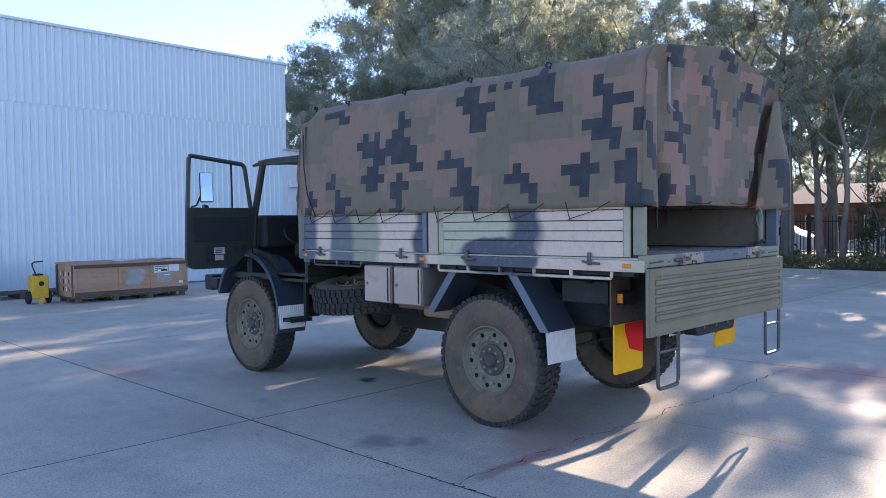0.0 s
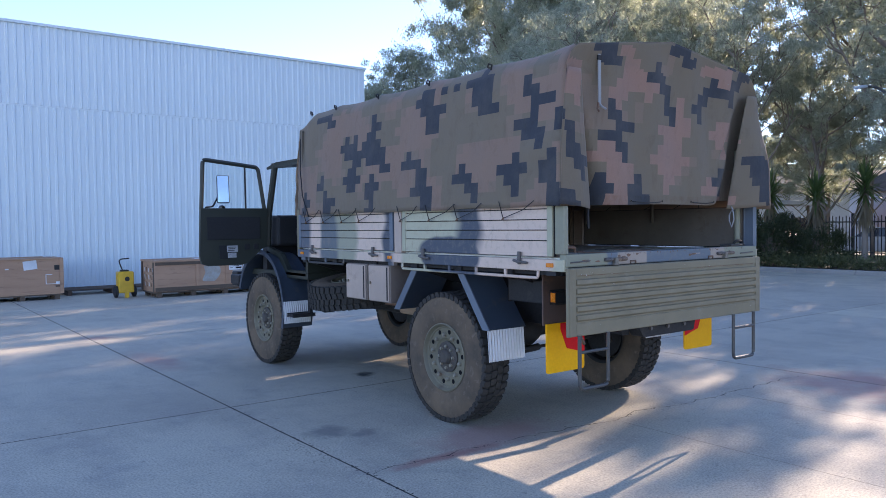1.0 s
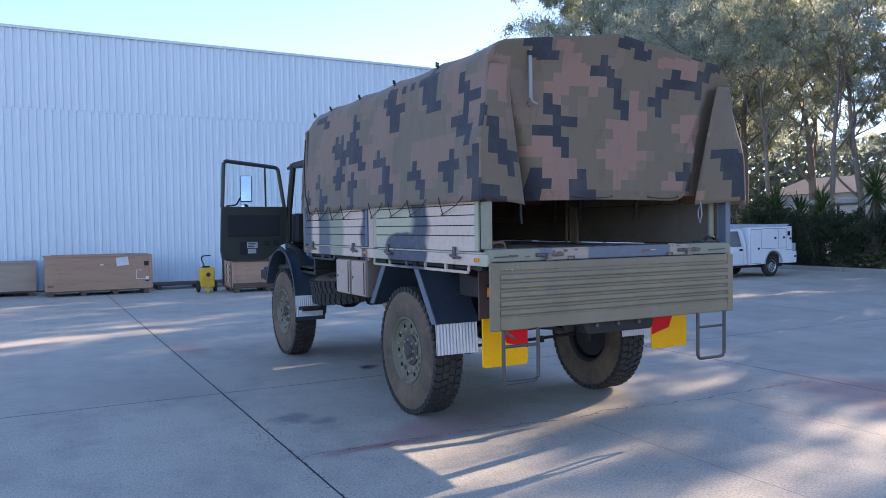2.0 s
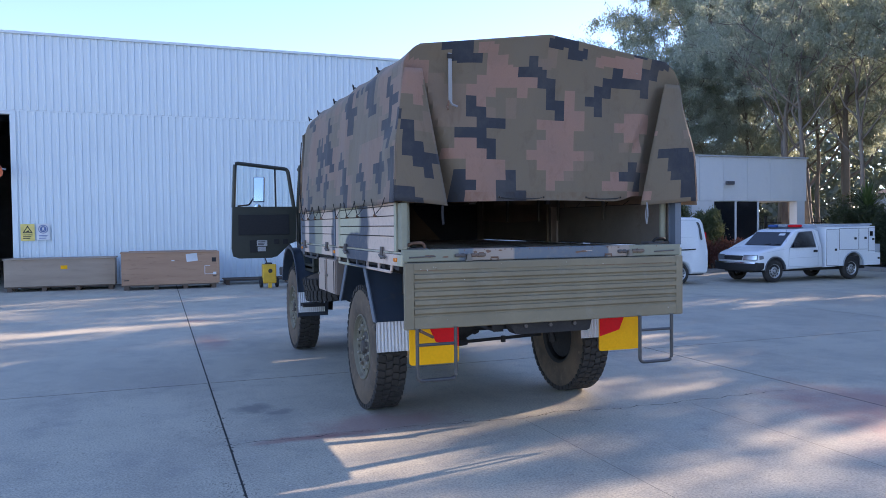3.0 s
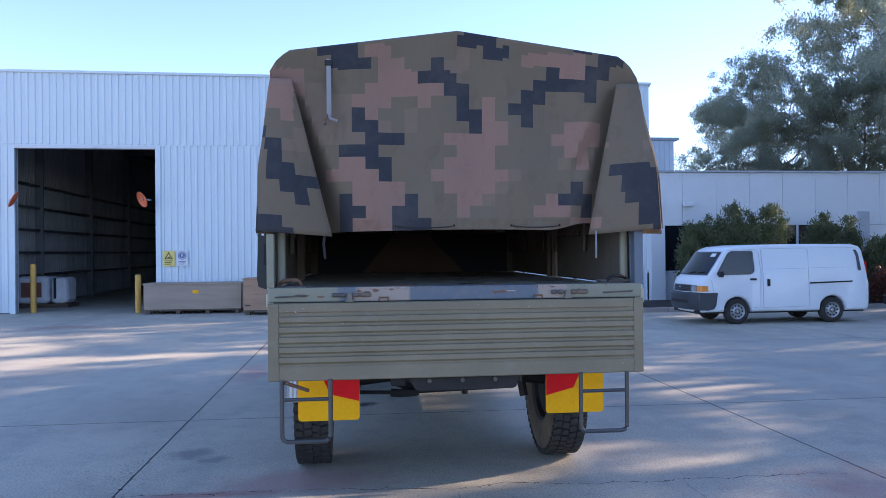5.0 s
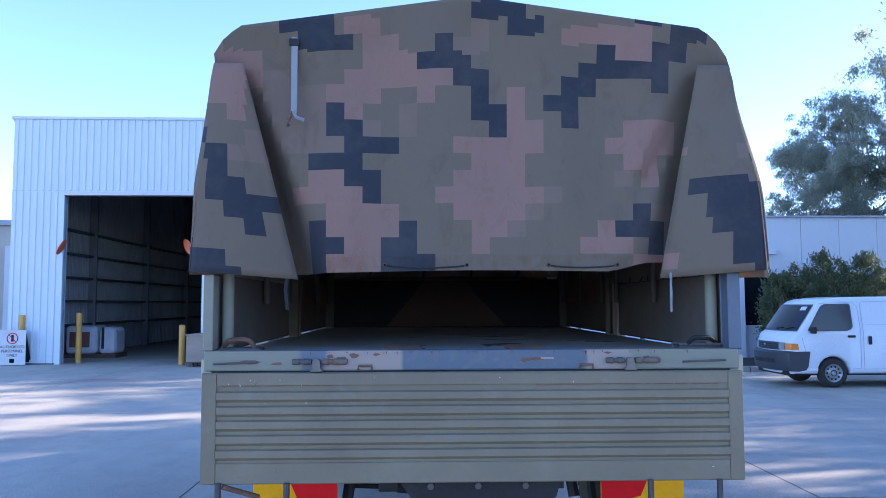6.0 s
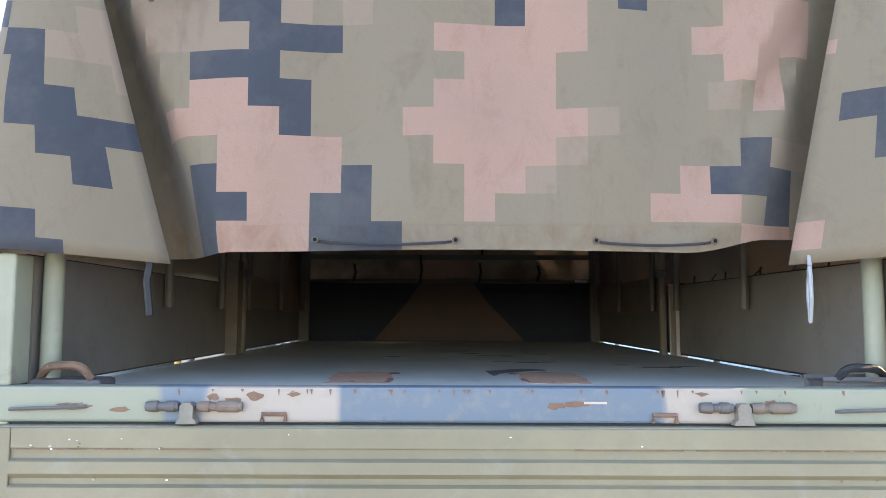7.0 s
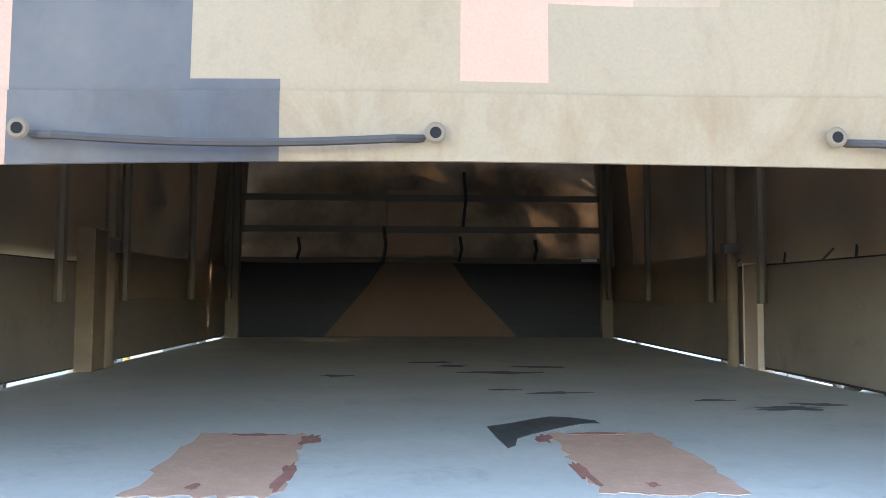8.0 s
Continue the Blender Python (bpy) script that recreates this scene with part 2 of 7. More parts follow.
M["cut"] = surface("saw_cut_shadow", (0.20, 0.19, 0.17), rough=0.95)
M["joint"] = surface("joint_filler", (0.035, 0.035, 0.035), rough=0.95)

M["pale_post"] = surface("pale_green_paint", (0.40, 0.40, 0.29), rough=0.6, dirt=(0.25, 0.2, 0.15))
M["corner_paint"] = surface("weathered_green_paint", (0.27, 0.27, 0.195), rough=0.65, dirt=(0.17, 0.13, 0.10))
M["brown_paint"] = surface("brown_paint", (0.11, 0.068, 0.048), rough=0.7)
M["rust_panel"] = surface("rusty_brown_panel", (0.11, 0.07, 0.055), rough=0.75, dirt=(0.16, 0.08, 0.05))
M["rust_hub"] = surface("rusty_hub", (0.07, 0.06, 0.05), rough=0.7, dirt=(0.10, 0.05, 0.035), broad=8)
M["tan_box"] = surface("tan_heat_shield", (0.30, 0.20, 0.12), rough=0.6, dirt=(0.14, 0.09, 0.06))
M["blue_lip"] = surface("blue_grey_edge", (0.12, 0.155, 0.20), rough=0.45)
M["plate"] = surface("data_plate", (0.45, 0.46, 0.48), rough=0.4, broad=30, dirt=(0.1, 0.1, 0.1))


def leaf_material(name, base, young):
    m, ns, ls, b = nodes_of(name)
    geo = ns.new("ShaderNodeNewGeometry")
    col = mixed(ns, ls, ramp(ns, ls, geo.outputs["Random Per Island"], [(0.0, 0.0), (1.0, 1.0)]), base, young)
    ls.new(col, b.inputs["Base Color"])
    b.inputs["Roughness"].default_value = 0.33
    tr, mx = ns.new("ShaderNodeBsdfTranslucent"), ns.new("ShaderNodeMixShader")
    lit = mixed(ns, ls, 0.5, col, tuple(min(0.6, k * c) for k, c in zip((1.25, 1.45, 1.1), young)))
    ls.new(lit, tr.inputs["Color"])
    mx.inputs[0].default_value = 0.55
    ls.new(b.outputs[0], mx.inputs[1])
    ls.new(tr.outputs[0], mx.inputs[2])
    ls.new(mx.outputs[0], ns["Material Output"].inputs["Surface"])
    return m


# Gum leaves are lifted above their own tone; flare and haze painted in.
M["gum_leaf"] = leaf_material("gum_leaf", (0.20, 0.215, 0.165), (0.42, 0.43, 0.35))
# Distance haze is put into this paler leaf colour of the far belt.
M["hazed_leaf"] = leaf_material("hazed_leaf", (0.20, 0.22, 0.19), (0.30, 0.31, 0.26))
M["shrub_leaf"] = leaf_material("shrub_leaf", (0.055, 0.075, 0.038), (0.20, 0.21, 0.11))
M["garden_leaf"] = leaf_material("garden_leaf", (0.022, 0.034, 0.018), (0.085, 0.10, 0.05))
M["yucca_leaf"] = leaf_material("yucca_leaf", (0.05, 0.085, 0.03), (0.13, 0.17, 0.06))
M["dry_leaf"] = leaf_material("dry_leaf", (0.18, 0.14, 0.09), (0.26, 0.21, 0.14))
M["grass"] = leaf_material("lawn", (0.09, 0.13, 0.04), (0.16, 0.2, 0.07))

M["red_leaf"] = leaf_material("red_leaf", (0.10, 0.05, 0.035), (0.22, 0.08, 0.06))
M["brick"] = surface("red_brick", (0.26, 0.11, 0.08), rough=0.85, broad=2)
M["roof_tile"] = surface("roof_tile", (0.13, 0.12, 0.115), rough=0.85, broad=1)
M["beige"] = surface("beige_cladding", (0.55, 0.50, 0.42), rough=0.6, broad=0.5)
M["blue"] = surface("sign_blue", (0.03, 0.10, 0.32), rough=0.4, broad=6, bump=0.0)
M["sign_yellow"] = surface("sign_yellow", (0.85, 0.68, 0.20), rough=0.45, broad=6, bump=0.0)
M["ink"] = surface("dark_ink", (0.012, 0.012, 0.014), rough=0.9, bump=0.0, spec=0.1)
M["trolley_yellow"] = surface("trolley_yellow", (0.72, 0.42, 0.02), rough=0.35, broad=4, bump=0.02)
M["lens"] = surface("lamp_glass", (0.55, 0.58, 0.62), rough=0.08, metal=0.6, bump=0.0)


def spot(ns, ls, x, y, r, wobble=0.85, sx=1.0, sy=1.0):
    """Mask of an uneven stain on the ground, 1 inside."""
    g = ns.new("ShaderNodeNewGeometry")
    mp = ns.new("ShaderNodeMapping")
    mp.vector_type = 'POINT'
    mp.inputs["Location"].default_value = (-0.5 * x / (r * sx), -0.5 * y / (r * sy), 0)
    mp.inputs["Scale"].default_value = (0.5 / (r * sx), 0.5 / (r * sy), 0)
    ls.new(g.outputs["Position"], mp.inputs[0])
    ln = ns.new("ShaderNodeVectorMath")
    ln.operation = 'LENGTH'
    ls.new(mp.outputs[0], ln.inputs[0])
    n = noise_of(ns, ls, 2.2 / r * 0.5, 5, 0.7, coords="Object")
    add = ns.new("ShaderNodeMath")
    add.operation = 'MULTIPLY_ADD'
    ls.new(n, add.inputs[0])
    add.inputs[1].default_value = wobble
    ls.new(ln.outputs["Value"], add.inputs[2])
    return ramp(ns, ls, add.outputs[0], [(0.5 * wobble + 0.16, 1.0), (0.5 * wobble + 0.46, 0.0)])


def concrete():
    m, ns, ls, b = nodes_of("yard_concrete")
    g = ns.new("ShaderNodeNewGeometry")
    def n(scale, detail=5, rough=0.6, stretch=(1, 1, 1)):
        mp, t = ns.new("ShaderNodeMapping"), ns.new("ShaderNodeTexNoise")
        mp.inputs["Scale"].default_value = stretch
        t.inputs["Scale"].default_value, t.inputs["Detail"].default_value, t.inputs["Roughness"].default_value = scale, detail, rough
        ls.new(g.outputs["Position"], mp.inputs[0])
        ls.new(mp.outputs[0], t.inputs["Vector"])
        return t.outputs["Fac"]
    info = ns.new("ShaderNodeObjectInfo")
    col = mixed(ns, ls, ramp(ns, ls, n(0.35), [(0.3, 0.0), (0.7, 1.0)]), (0.53, 0.48, 0.355), (0.65, 0.60, 0.455))
    col = mixed(ns, ls, ramp(ns, ls, info.outputs["Random"], [(0.0, 0.0), (1.0, 0.35)]), col, (0.34, 0.32, 0.285))
    col = mixed(ns, ls, ramp(ns, ls, n(2.2, 6, 0.7), [(0.5, 0.0), (0.72, 0.5)]), col, (0.27, 0.26, 0.25))
    col = mixed(ns, ls, ramp(ns, ls, n(0.8, 7, 0.72, (1, 0.6, 1)), [(0.46, 0.0), (0.62, 0.45), (0.8, 0.6)]), col, (0.30, 0.275, 0.235))
    col = mixed(ns, ls, ramp(ns, ls, n(5.5, 6, 0.75), [(0.56, 0.0), (0.70, 0.40)]), col, (0.64, 0.60, 0.49))
    fine = n(60, 3, 0.7)
    col = mixed(ns, ls, ramp(ns, ls, fine, [(0.3, 0.7), (0.6, 0.0)]), col, (0.16, 0.155, 0.15))
    col = mixed(ns, ls, ramp(ns, ls, n(17, 2, 0.5), [(0.67, 0.0), (0.72, 0.55)]), col, (0.20, 0.185, 0.165))
    col = mixed(ns, ls, ramp(ns, ls, n(30, 2, 0.5), [(0.70, 0.0), (0.74, 0.5)]), col, (0.72, 0.68, 0.60))
    for x, y, r, c, k, sx, sy in ((-0.58, 3.9, 0.16, (0.03, 0.03, 0.03), 1.0, 1.0, 1.0), (-1.75, 0.74, 0.5, (0.30, 0.09, 0.08), 0.65, 1.6, 0.22), (-1.1, 0.95, 0.7, (0.36, 0.19, 0.165), 0.6, 1.5, 0.7), (2.7, -1.6, 1.2, (0.42, 0.27, 0.23), 0.55, 0.9, 1.3), (-2.2, 6.4, 0.8, (0.36, 0.17, 0.145), 0.5, 0.4, 1.4),
                                  (-2.12, 1.92, 0.26, (0.15, 0.15, 0.145), 0.7, 1.0, 1.0), (-1.9, 1.70, 0.16, (0.15, 0.15, 0.145), 0.6, 1.2, 1.0), (3.3, -0.3, 1.1, (0.38, 0.15, 0.13), 0.6, 1.0, 1.3),
                                  (-0.3, 5.2, 1.0, (0.14, 0.135, 0.13), 0.5, 1.2, 1.0), (-7.6, 14.5, 0.9, (0.38, 0.16, 0.13), 0.5, 1.6, 0.7),
                                  (-2.3, 9.3, 0.35, (0.34, 0.15, 0.13), 0.5, 1.0, 1.0)):
        f = spot(ns, ls, x, y, r, sx=sx, sy=sy)
        s = ns.new("ShaderNodeMath")
        s.operation = 'MULTIPLY'
        ls.new(f, s.inputs[0])
        s.inputs[1].default_value = k
        col = mixed(ns, ls, s.outputs[0], col, c)
    ls.new(col, b.inputs["Base Color"])
    b.inputs["Roughness"].default_value = 0.72
    bumped(ns, ls, b, fine, 0.5, 0.004)
    return m


M["concrete"] = concrete()


# ---- building blocks ----
def part(name, bm, material, parent=None, label="", smooth=False):
    me = bpy.data.meshes.new(name)
    bmesh.ops.recalc_face_normals(bm, faces=bm.faces)
    bm.to_mesh(me)
    bm.free()
    for mm in (material if isinstance(material, (list, tuple)) else [material]):
        me.materials.append(M[mm])
    if smooth:
        me.polygons.foreach_set("use_smooth", [True] * len(me.polygons))
        me.set_sharp_from_angle(angle=radians(38))
    ob = new(name, me)
    ob.parent = parent
    if label:
        tagged(ob, label)
    return ob


def thing(name, label, category, group="", kind="", at=(0, 0, 0)):
    ob = new(name)
    ob.location = at
    ob.empty_display_size = 0.2
    return tagged(ob, label, category, group, kind)


def box(x0, x1, y0, y1, z0, z1, bevel=0.0, bm=None, turn=None):
    bm = bm or bmesh.new()
    made = bmesh.ops.create_cube(bm, size=1.0)["verts"]
    for v in made:
        v.co = Vector(((x0 + x1) / 2 + v.co.x * (x1 - x0), (y0 + y1) / 2 + v.co.y * (y1 - y0), (z0 + z1) / 2 + v.co.z * (z1 - z0)))
    if bevel:
        es = list({e for v in made for e in v.link_edges})
        made = list({v for f in bmesh.ops.bevel(bm, geom=es, offset=bevel, segments=2, affect='EDGES', profile=0.5)["faces"] for v in f.verts} | {v for v in made if v.is_valid})
    if turn is not None:
        bmesh.ops.transform(bm, matrix=turn, verts=[v for v in made if v.is_valid])
    return bm


def tube(points, r, bm=None, segments=8, closed=False):
    """A round bar along a line of points."""
    bm = bm or bmesh.new()
    pts = [Vector(p) for p in points]
    rings = []
    for i, p in enumerate(pts):
        a = pts[i - 1] if i or closed else p
        b = pts[(i + 1) % len(pts)] if i < len(pts) - 1 or closed else p
        d = (b - a).normalized()
        side = d.cross(Vector((0, 0, 1)) if abs(d.z) < 0.9 else Vector((1, 0, 0))).normalized()
        up = d.cross(side)
        rad = r(i / max(1, len(pts) - 1)) if callable(r) else r
        rings.append([bm.verts.new(p + rad * (math.cos(k * math.tau / segments) * side + math.sin(k * math.tau / segments) * up)) for k in range(segments)])
    n = len(rings)
    for i in range(n if closed else n - 1):
        a, b = rings[i], rings[(i + 1) % n]
        for k in range(segments):
            bm.faces.new((a[k], a[(k + 1) % segments], b[(k + 1) % segments], b[k]))
    if not closed:
        bm.faces.new(rings[0])
        bm.faces.new(rings[-1])
    return bm


def bent(points, radius=0.05, steps=4):
    """Rounds the corners of a line of points."""
    pts = [Vector(p) for p in points]
    out = [pts[0]]
    for a, b, c in zip(pts, pts[1:], pts[2:]):
        p, q = b + (a - b).normalized() * radius, b + (c - b).normalized() * radius
        for i in range(steps + 1):
            s = i / steps
            out.append(p * (1 - s) ** 2 + b * 2 * s * (1 - s) + q * s * s)
    return out + [pts[-1]]


def lathe(profile, segments=40, bm=None, closed=False):
    """Turns (along, radius) pairs about the x axis."""
    bm = bm or bmesh.new()
    rings = [[bm.verts.new((x, r * math.cos(k * math.tau / segments), r * math.sin(k * math.tau / segments))) for k in range(segments)] for x, r in profile]
    pairs = list(zip(rings, rings[1:])) + ([(rings[-1], rings[0])] if closed else [])
    for a, b in pairs:
        for k in range(segments):
            bm.faces.new((a[k], a[(k + 1) % segments], b[(k + 1) % segments], b[k]))
    return bm


def prism(outline, axis, lo, hi, bm=None):
    """Extrudes a flat outline along an axis; the outline gives the other two coordinates in order."""
    bm = bm or bmesh.new()
    def place(a, b, c):
        return {"x": (c, a, b), "y": (a, c, b), "z": (a, b, c)}[axis]
    lower = [bm.verts.new(place(a, b, lo)) for a, b in outline]
    upper = [bm.verts.new(place(a, b, hi)) for a, b in outline]
    bm.faces.new(lower)
    bm.faces.new(upper)
    for i in range(len(outline)):
        j = (i + 1) % len(outline)
        bm.faces.new((lower[i], lower[j], upper[j], upper[i]))
    return bm


def sheet(fn, nu, nv, thickness=0.0, bm=None):
    """A grid of quads with corners fn(u, v), u and v from 0 to 1."""
    bm = bm or bmesh.new()
    vs = [[bm.verts.new(fn(i / nu, j / nv)) for j in range(nv + 1)] for i in range(nu + 1)]
    for i in range(nu):
        for j in range(nv):
            bm.faces.new((vs[i][j], vs[i + 1][j], vs[i + 1][j + 1], vs[i][j + 1]))
    if thickness:
        bmesh.ops.recalc_face_normals(bm, faces=bm.faces)
        bmesh.ops.solidify(bm, geom=bm.faces[:], thickness=thickness)
    return bm


def smoothstep(a, b, t):
    t = min(1.0, max(0.0, (t - a) / (b - a)))
    return t * t * (3 - 2 * t)


# ---- ground ----
SHED_Y, SHED_X0, SHED_X1, SHED_TOP = 19.35, -12.4, 9.1, 7.32
DOOR_X0, DOOR_X1, DOOR_TOP = -10.86, -6.8, 5.08
KERB_X = 19.5

def wide_ground(u, v):
    return (-420 + 900 * u, -380 + 900 * v, -0.06)
ground = tagged(part("ground", sheet(wide_ground, 12, 12), "mulch"), "bare dark earth and verge stretching to the horizon", "ground", kind="structure")
road = tagged(part("road", box(34, 42, -120, 140, -0.05, -0.02), "joint"), "dark asphalt street beyond the fence", "road", kind="structure")
lawn = tagged(part("verge", box(27.5, 33.8, -80, 100, -0.055, 0.02), "grass"), "mown grass verge along the street", "grass", kind="structure")


# ---- steel shed ----
def rib_sheet(width, z0, z1, pitch=0.2, depth=0.028):
    """A trapezoid-ribbed steel sheet, ribs upright, face towards -y."""
    bm = bmesh.new()
    xs, n = [], round(width / pitch)
    for i in range(n):
        for a, d in ((0.0, 0.0), (0.055, 0.0), (0.075, depth), (0.125, depth), (0.145, 0.0)):
            xs.append((i * pitch + a, -d))
    xs.append((width, 0.0))
    lo = [bm.verts.new((x, y, z0)) for x, y in xs]
    hi = [bm.verts.new((x, y, z1)) for x, y in xs]
    for i in range(len(xs) - 1):
        bm.faces.new((lo[i], lo[i + 1], hi[i + 1], hi[i]))
    return bm


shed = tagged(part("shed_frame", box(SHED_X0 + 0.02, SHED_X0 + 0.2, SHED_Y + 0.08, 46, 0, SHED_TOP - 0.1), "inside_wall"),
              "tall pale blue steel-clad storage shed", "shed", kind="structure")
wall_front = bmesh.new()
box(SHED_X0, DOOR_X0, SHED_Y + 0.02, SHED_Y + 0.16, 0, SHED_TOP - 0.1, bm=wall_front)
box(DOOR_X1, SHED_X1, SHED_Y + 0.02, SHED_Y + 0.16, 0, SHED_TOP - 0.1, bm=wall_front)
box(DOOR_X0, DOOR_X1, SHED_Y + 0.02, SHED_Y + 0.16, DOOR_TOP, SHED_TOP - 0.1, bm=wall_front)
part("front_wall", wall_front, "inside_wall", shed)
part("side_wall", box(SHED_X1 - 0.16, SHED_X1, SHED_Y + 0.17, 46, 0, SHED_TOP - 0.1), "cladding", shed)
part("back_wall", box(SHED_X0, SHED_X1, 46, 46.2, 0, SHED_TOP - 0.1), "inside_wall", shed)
part("outer_side_wall", box(SHED_X0 - 0.02, SHED_X0 + 0.018, SHED_Y + 0.04, 46.2, 0, SHED_TOP - 0.1), "cladding", shed)
part("roof", box(SHED_X0 - 0.05, SHED_X1 + 0.05, SHED_Y + 0.02, 46.3, SHED_TOP - 0.1, SHED_TOP - 0.03), "trim", shed)
part("fascia_trim", box(SHED_X0 - 0.06, SHED_X1 + 0.06, SHED_Y - 0.07, SHED_Y + 0.1, SHED_TOP - 0.05, SHED_TOP + 0.03, 0.01), "cladding", shed)
part("flashing", box(SHED_X0, SHED_X1, SHED_Y - 0.010, SHED_Y + 0.01, 5.087, 5.123), "cladding", shed)
part("door_head", box(DOOR_X0 - 0.02, DOOR_X1 + 0.02, SHED_Y - 0.05, SHED_Y + 0.2, DOOR_TOP - 0.09, DOOR_TOP), "panel", shed)
for x in (DOOR_X0 - 0.15, DOOR_X1):
    part("door_jamb", box(x, x + 0.15, SHED_Y - 0.045, SHED_Y + 0.22, 0, DOOR_TOP, 0.006), "cladding", shed)
part("shed_floor", box(SHED_X0, SHED_X1, 20.36, 46, -0.03, 0.0), "concrete", shed)
lining = part("wall_lining", rib_sheet(24.0, 0.02, SHED_TOP - 0.12), "lining", shed, "pale ribbed steel lining")
lining.matrix_basis = pose(SHED_X0 + 0.205, SHED_Y + 0.3, 0, 0, 0, 90)
for k in range(5):
    part("girt", box(SHED_X0 + 0.234, SHED_X0 + 0.40, SHED_Y + 0.3, 45.8, 1.02 + k * 0.80, 1.10 + k * 0.80), "girt_steel", shed)
for y in (24.4, 30.0, 36.0):
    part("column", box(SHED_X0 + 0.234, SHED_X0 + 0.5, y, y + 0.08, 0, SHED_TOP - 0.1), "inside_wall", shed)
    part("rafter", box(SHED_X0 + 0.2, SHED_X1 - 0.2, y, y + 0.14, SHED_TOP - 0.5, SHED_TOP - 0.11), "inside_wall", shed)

# the shed stands slightly askew to the truck
shed.matrix_basis = Matrix.Translation((-6.8, SHED_Y, 0)) @ pose(0, 0, 0, 0, 0, 1.2) @ Matrix.Translation((6.8, -SHED_Y, 0))

# ---- office ----
OF_Y, OF_X1, OF_TOP, OF_MID = 19.45, 22.7, 4.36, 2.55
office = tagged(part("office_core", box(8.95, 20.2, OF_Y + 0.14, 27.5, 0, OF_MID), "panel"),
                "low office with pale panels and a flat roof", "office", kind="structure")
part("roof_slab", box(8.95, OF_X1, OF_Y + 0.02, 27.5, OF_MID + 0.003, OF_TOP - 0.04), "panel", office)
part("capping", box(8.93, OF_X1 + 0.04, OF_Y - 0.10, 27.55, OF_TOP - 0.037, OF_TOP + 0.02), "trim", office)
part("low_wall", box(8.95, 15.4, OF_Y, OF_Y + 0.135, 0, 1.0), "panel", office)
part("end_wall", box(15.45, 17.86, OF_Y, OF_Y + 0.135, 0, OF_MID), "panel", office)
part("corner_pier", box(8.95, 9.42, OF_Y - 0.25, OF_Y + 0.135, 0, OF_MID), "panel", office)
part("column", box(22.2, 22.62, OF_Y, OF_Y + 0.4, 0, OF_MID), "panel", office)
part("far_column", box(22.2, 22.62, 27.0, 27.4, 0, OF_MID), "panel", office)
part("sill", box(9.42, 15.45, OF_Y - 0.03, OF_Y + 0.1, 1.0, 1.05), "panel", office)
for i in range(5):
    x0 = 9.45 + i * 1.19
    part("window_pane", box(x0 + 0.03, x0 + 1.16, OF_Y + 0.05, OF_Y + 0.07, 1.05, OF_MID), "dark_glass", office)
    part("mullion", box(x0 - 0.03, x0 + 0.03, OF_Y, OF_Y + 0.1, 1.05, OF_MID, 0.004), "panel", office)
for x0 in (17.9, 19.05):
    part("glass_door", box(x0, x0 + 1.08, OF_Y + 0.04, OF_Y + 0.07, 0.05, OF_MID - 0.02), "dark_glass", office)
for x0 in (17.86, 18.98, 20.13):
    part("door_frame", box(x0, x0 + 0.07, OF_Y, OF_Y + 0.12, 0, OF_MID), "panel", office)
part("meter_box", box(16.35, 16.75, OF_Y - 0.12, OF_Y, 1.3, 3.0, 0.01), "trim", office)
plant_room = tagged(part("plant_room", box(9.3, 11.9, 24.2, 27.2, OF_TOP, 6.1), "cladding"), "ribbed grey-blue plant room on the office roof", "roof room", kind="structure")
part("plant_room_roof", box(9.2, 12.1, 24.1, 27.3, 6.1, 6.2), "trim", plant_room)
for k in range(12):
    part("rib", box(9.4 + k * 0.21, 9.46 + k * 0.21, 24.16, 24.2, OF_TOP + 0.03, 6.08), "cladding", plant_room)

# ---- far side ----
garden = tagged(part("garden_bed", box(KERB_X + 0.15, 27.4, -40, 17.2, -0.05, 0.12), "mulch"), "raised garden bed of dark mulch", "garden", kind="structure")

kerb = bmesh.new()
for k in range(30):
    box(KERB_X, KERB_X + 0.15, -40 + k * 1.9, -38.11 + k * 1.9, -0.05, 0.15, 0.02, bm=kerb)
tagged(part("kerb", kerb, "kerb"), "grey concrete kerb edging the garden", "kerb", kind="structure")
office_bed = tagged(part("office_bed", box(8.0, 17.7, 15.75, OF_Y - 0.26, -0.04, 0.1), "mulch"), "narrow planting bed in front of the office", "garden", kind="structure")
bed_kerb = bmesh.new()
for k in range(6):
    box(6.05 + k * 1.95, 7.98 + k * 1.95, 15.6, 15.75, -0.04, 0.13, 0.02, bm=bed_kerb)
tagged(part("bed_kerb", bed_kerb, "kerb"), "grey concrete kerb of the office bed", "kerb", kind="structure")


# ---- the truck ----
truck = thing("military_truck", "army truck with patterned canvas cover, open cab door and lowered tailgate", "truck")

CELL_U, CELL_V = 0.0886 / 2, 0.083 / 2
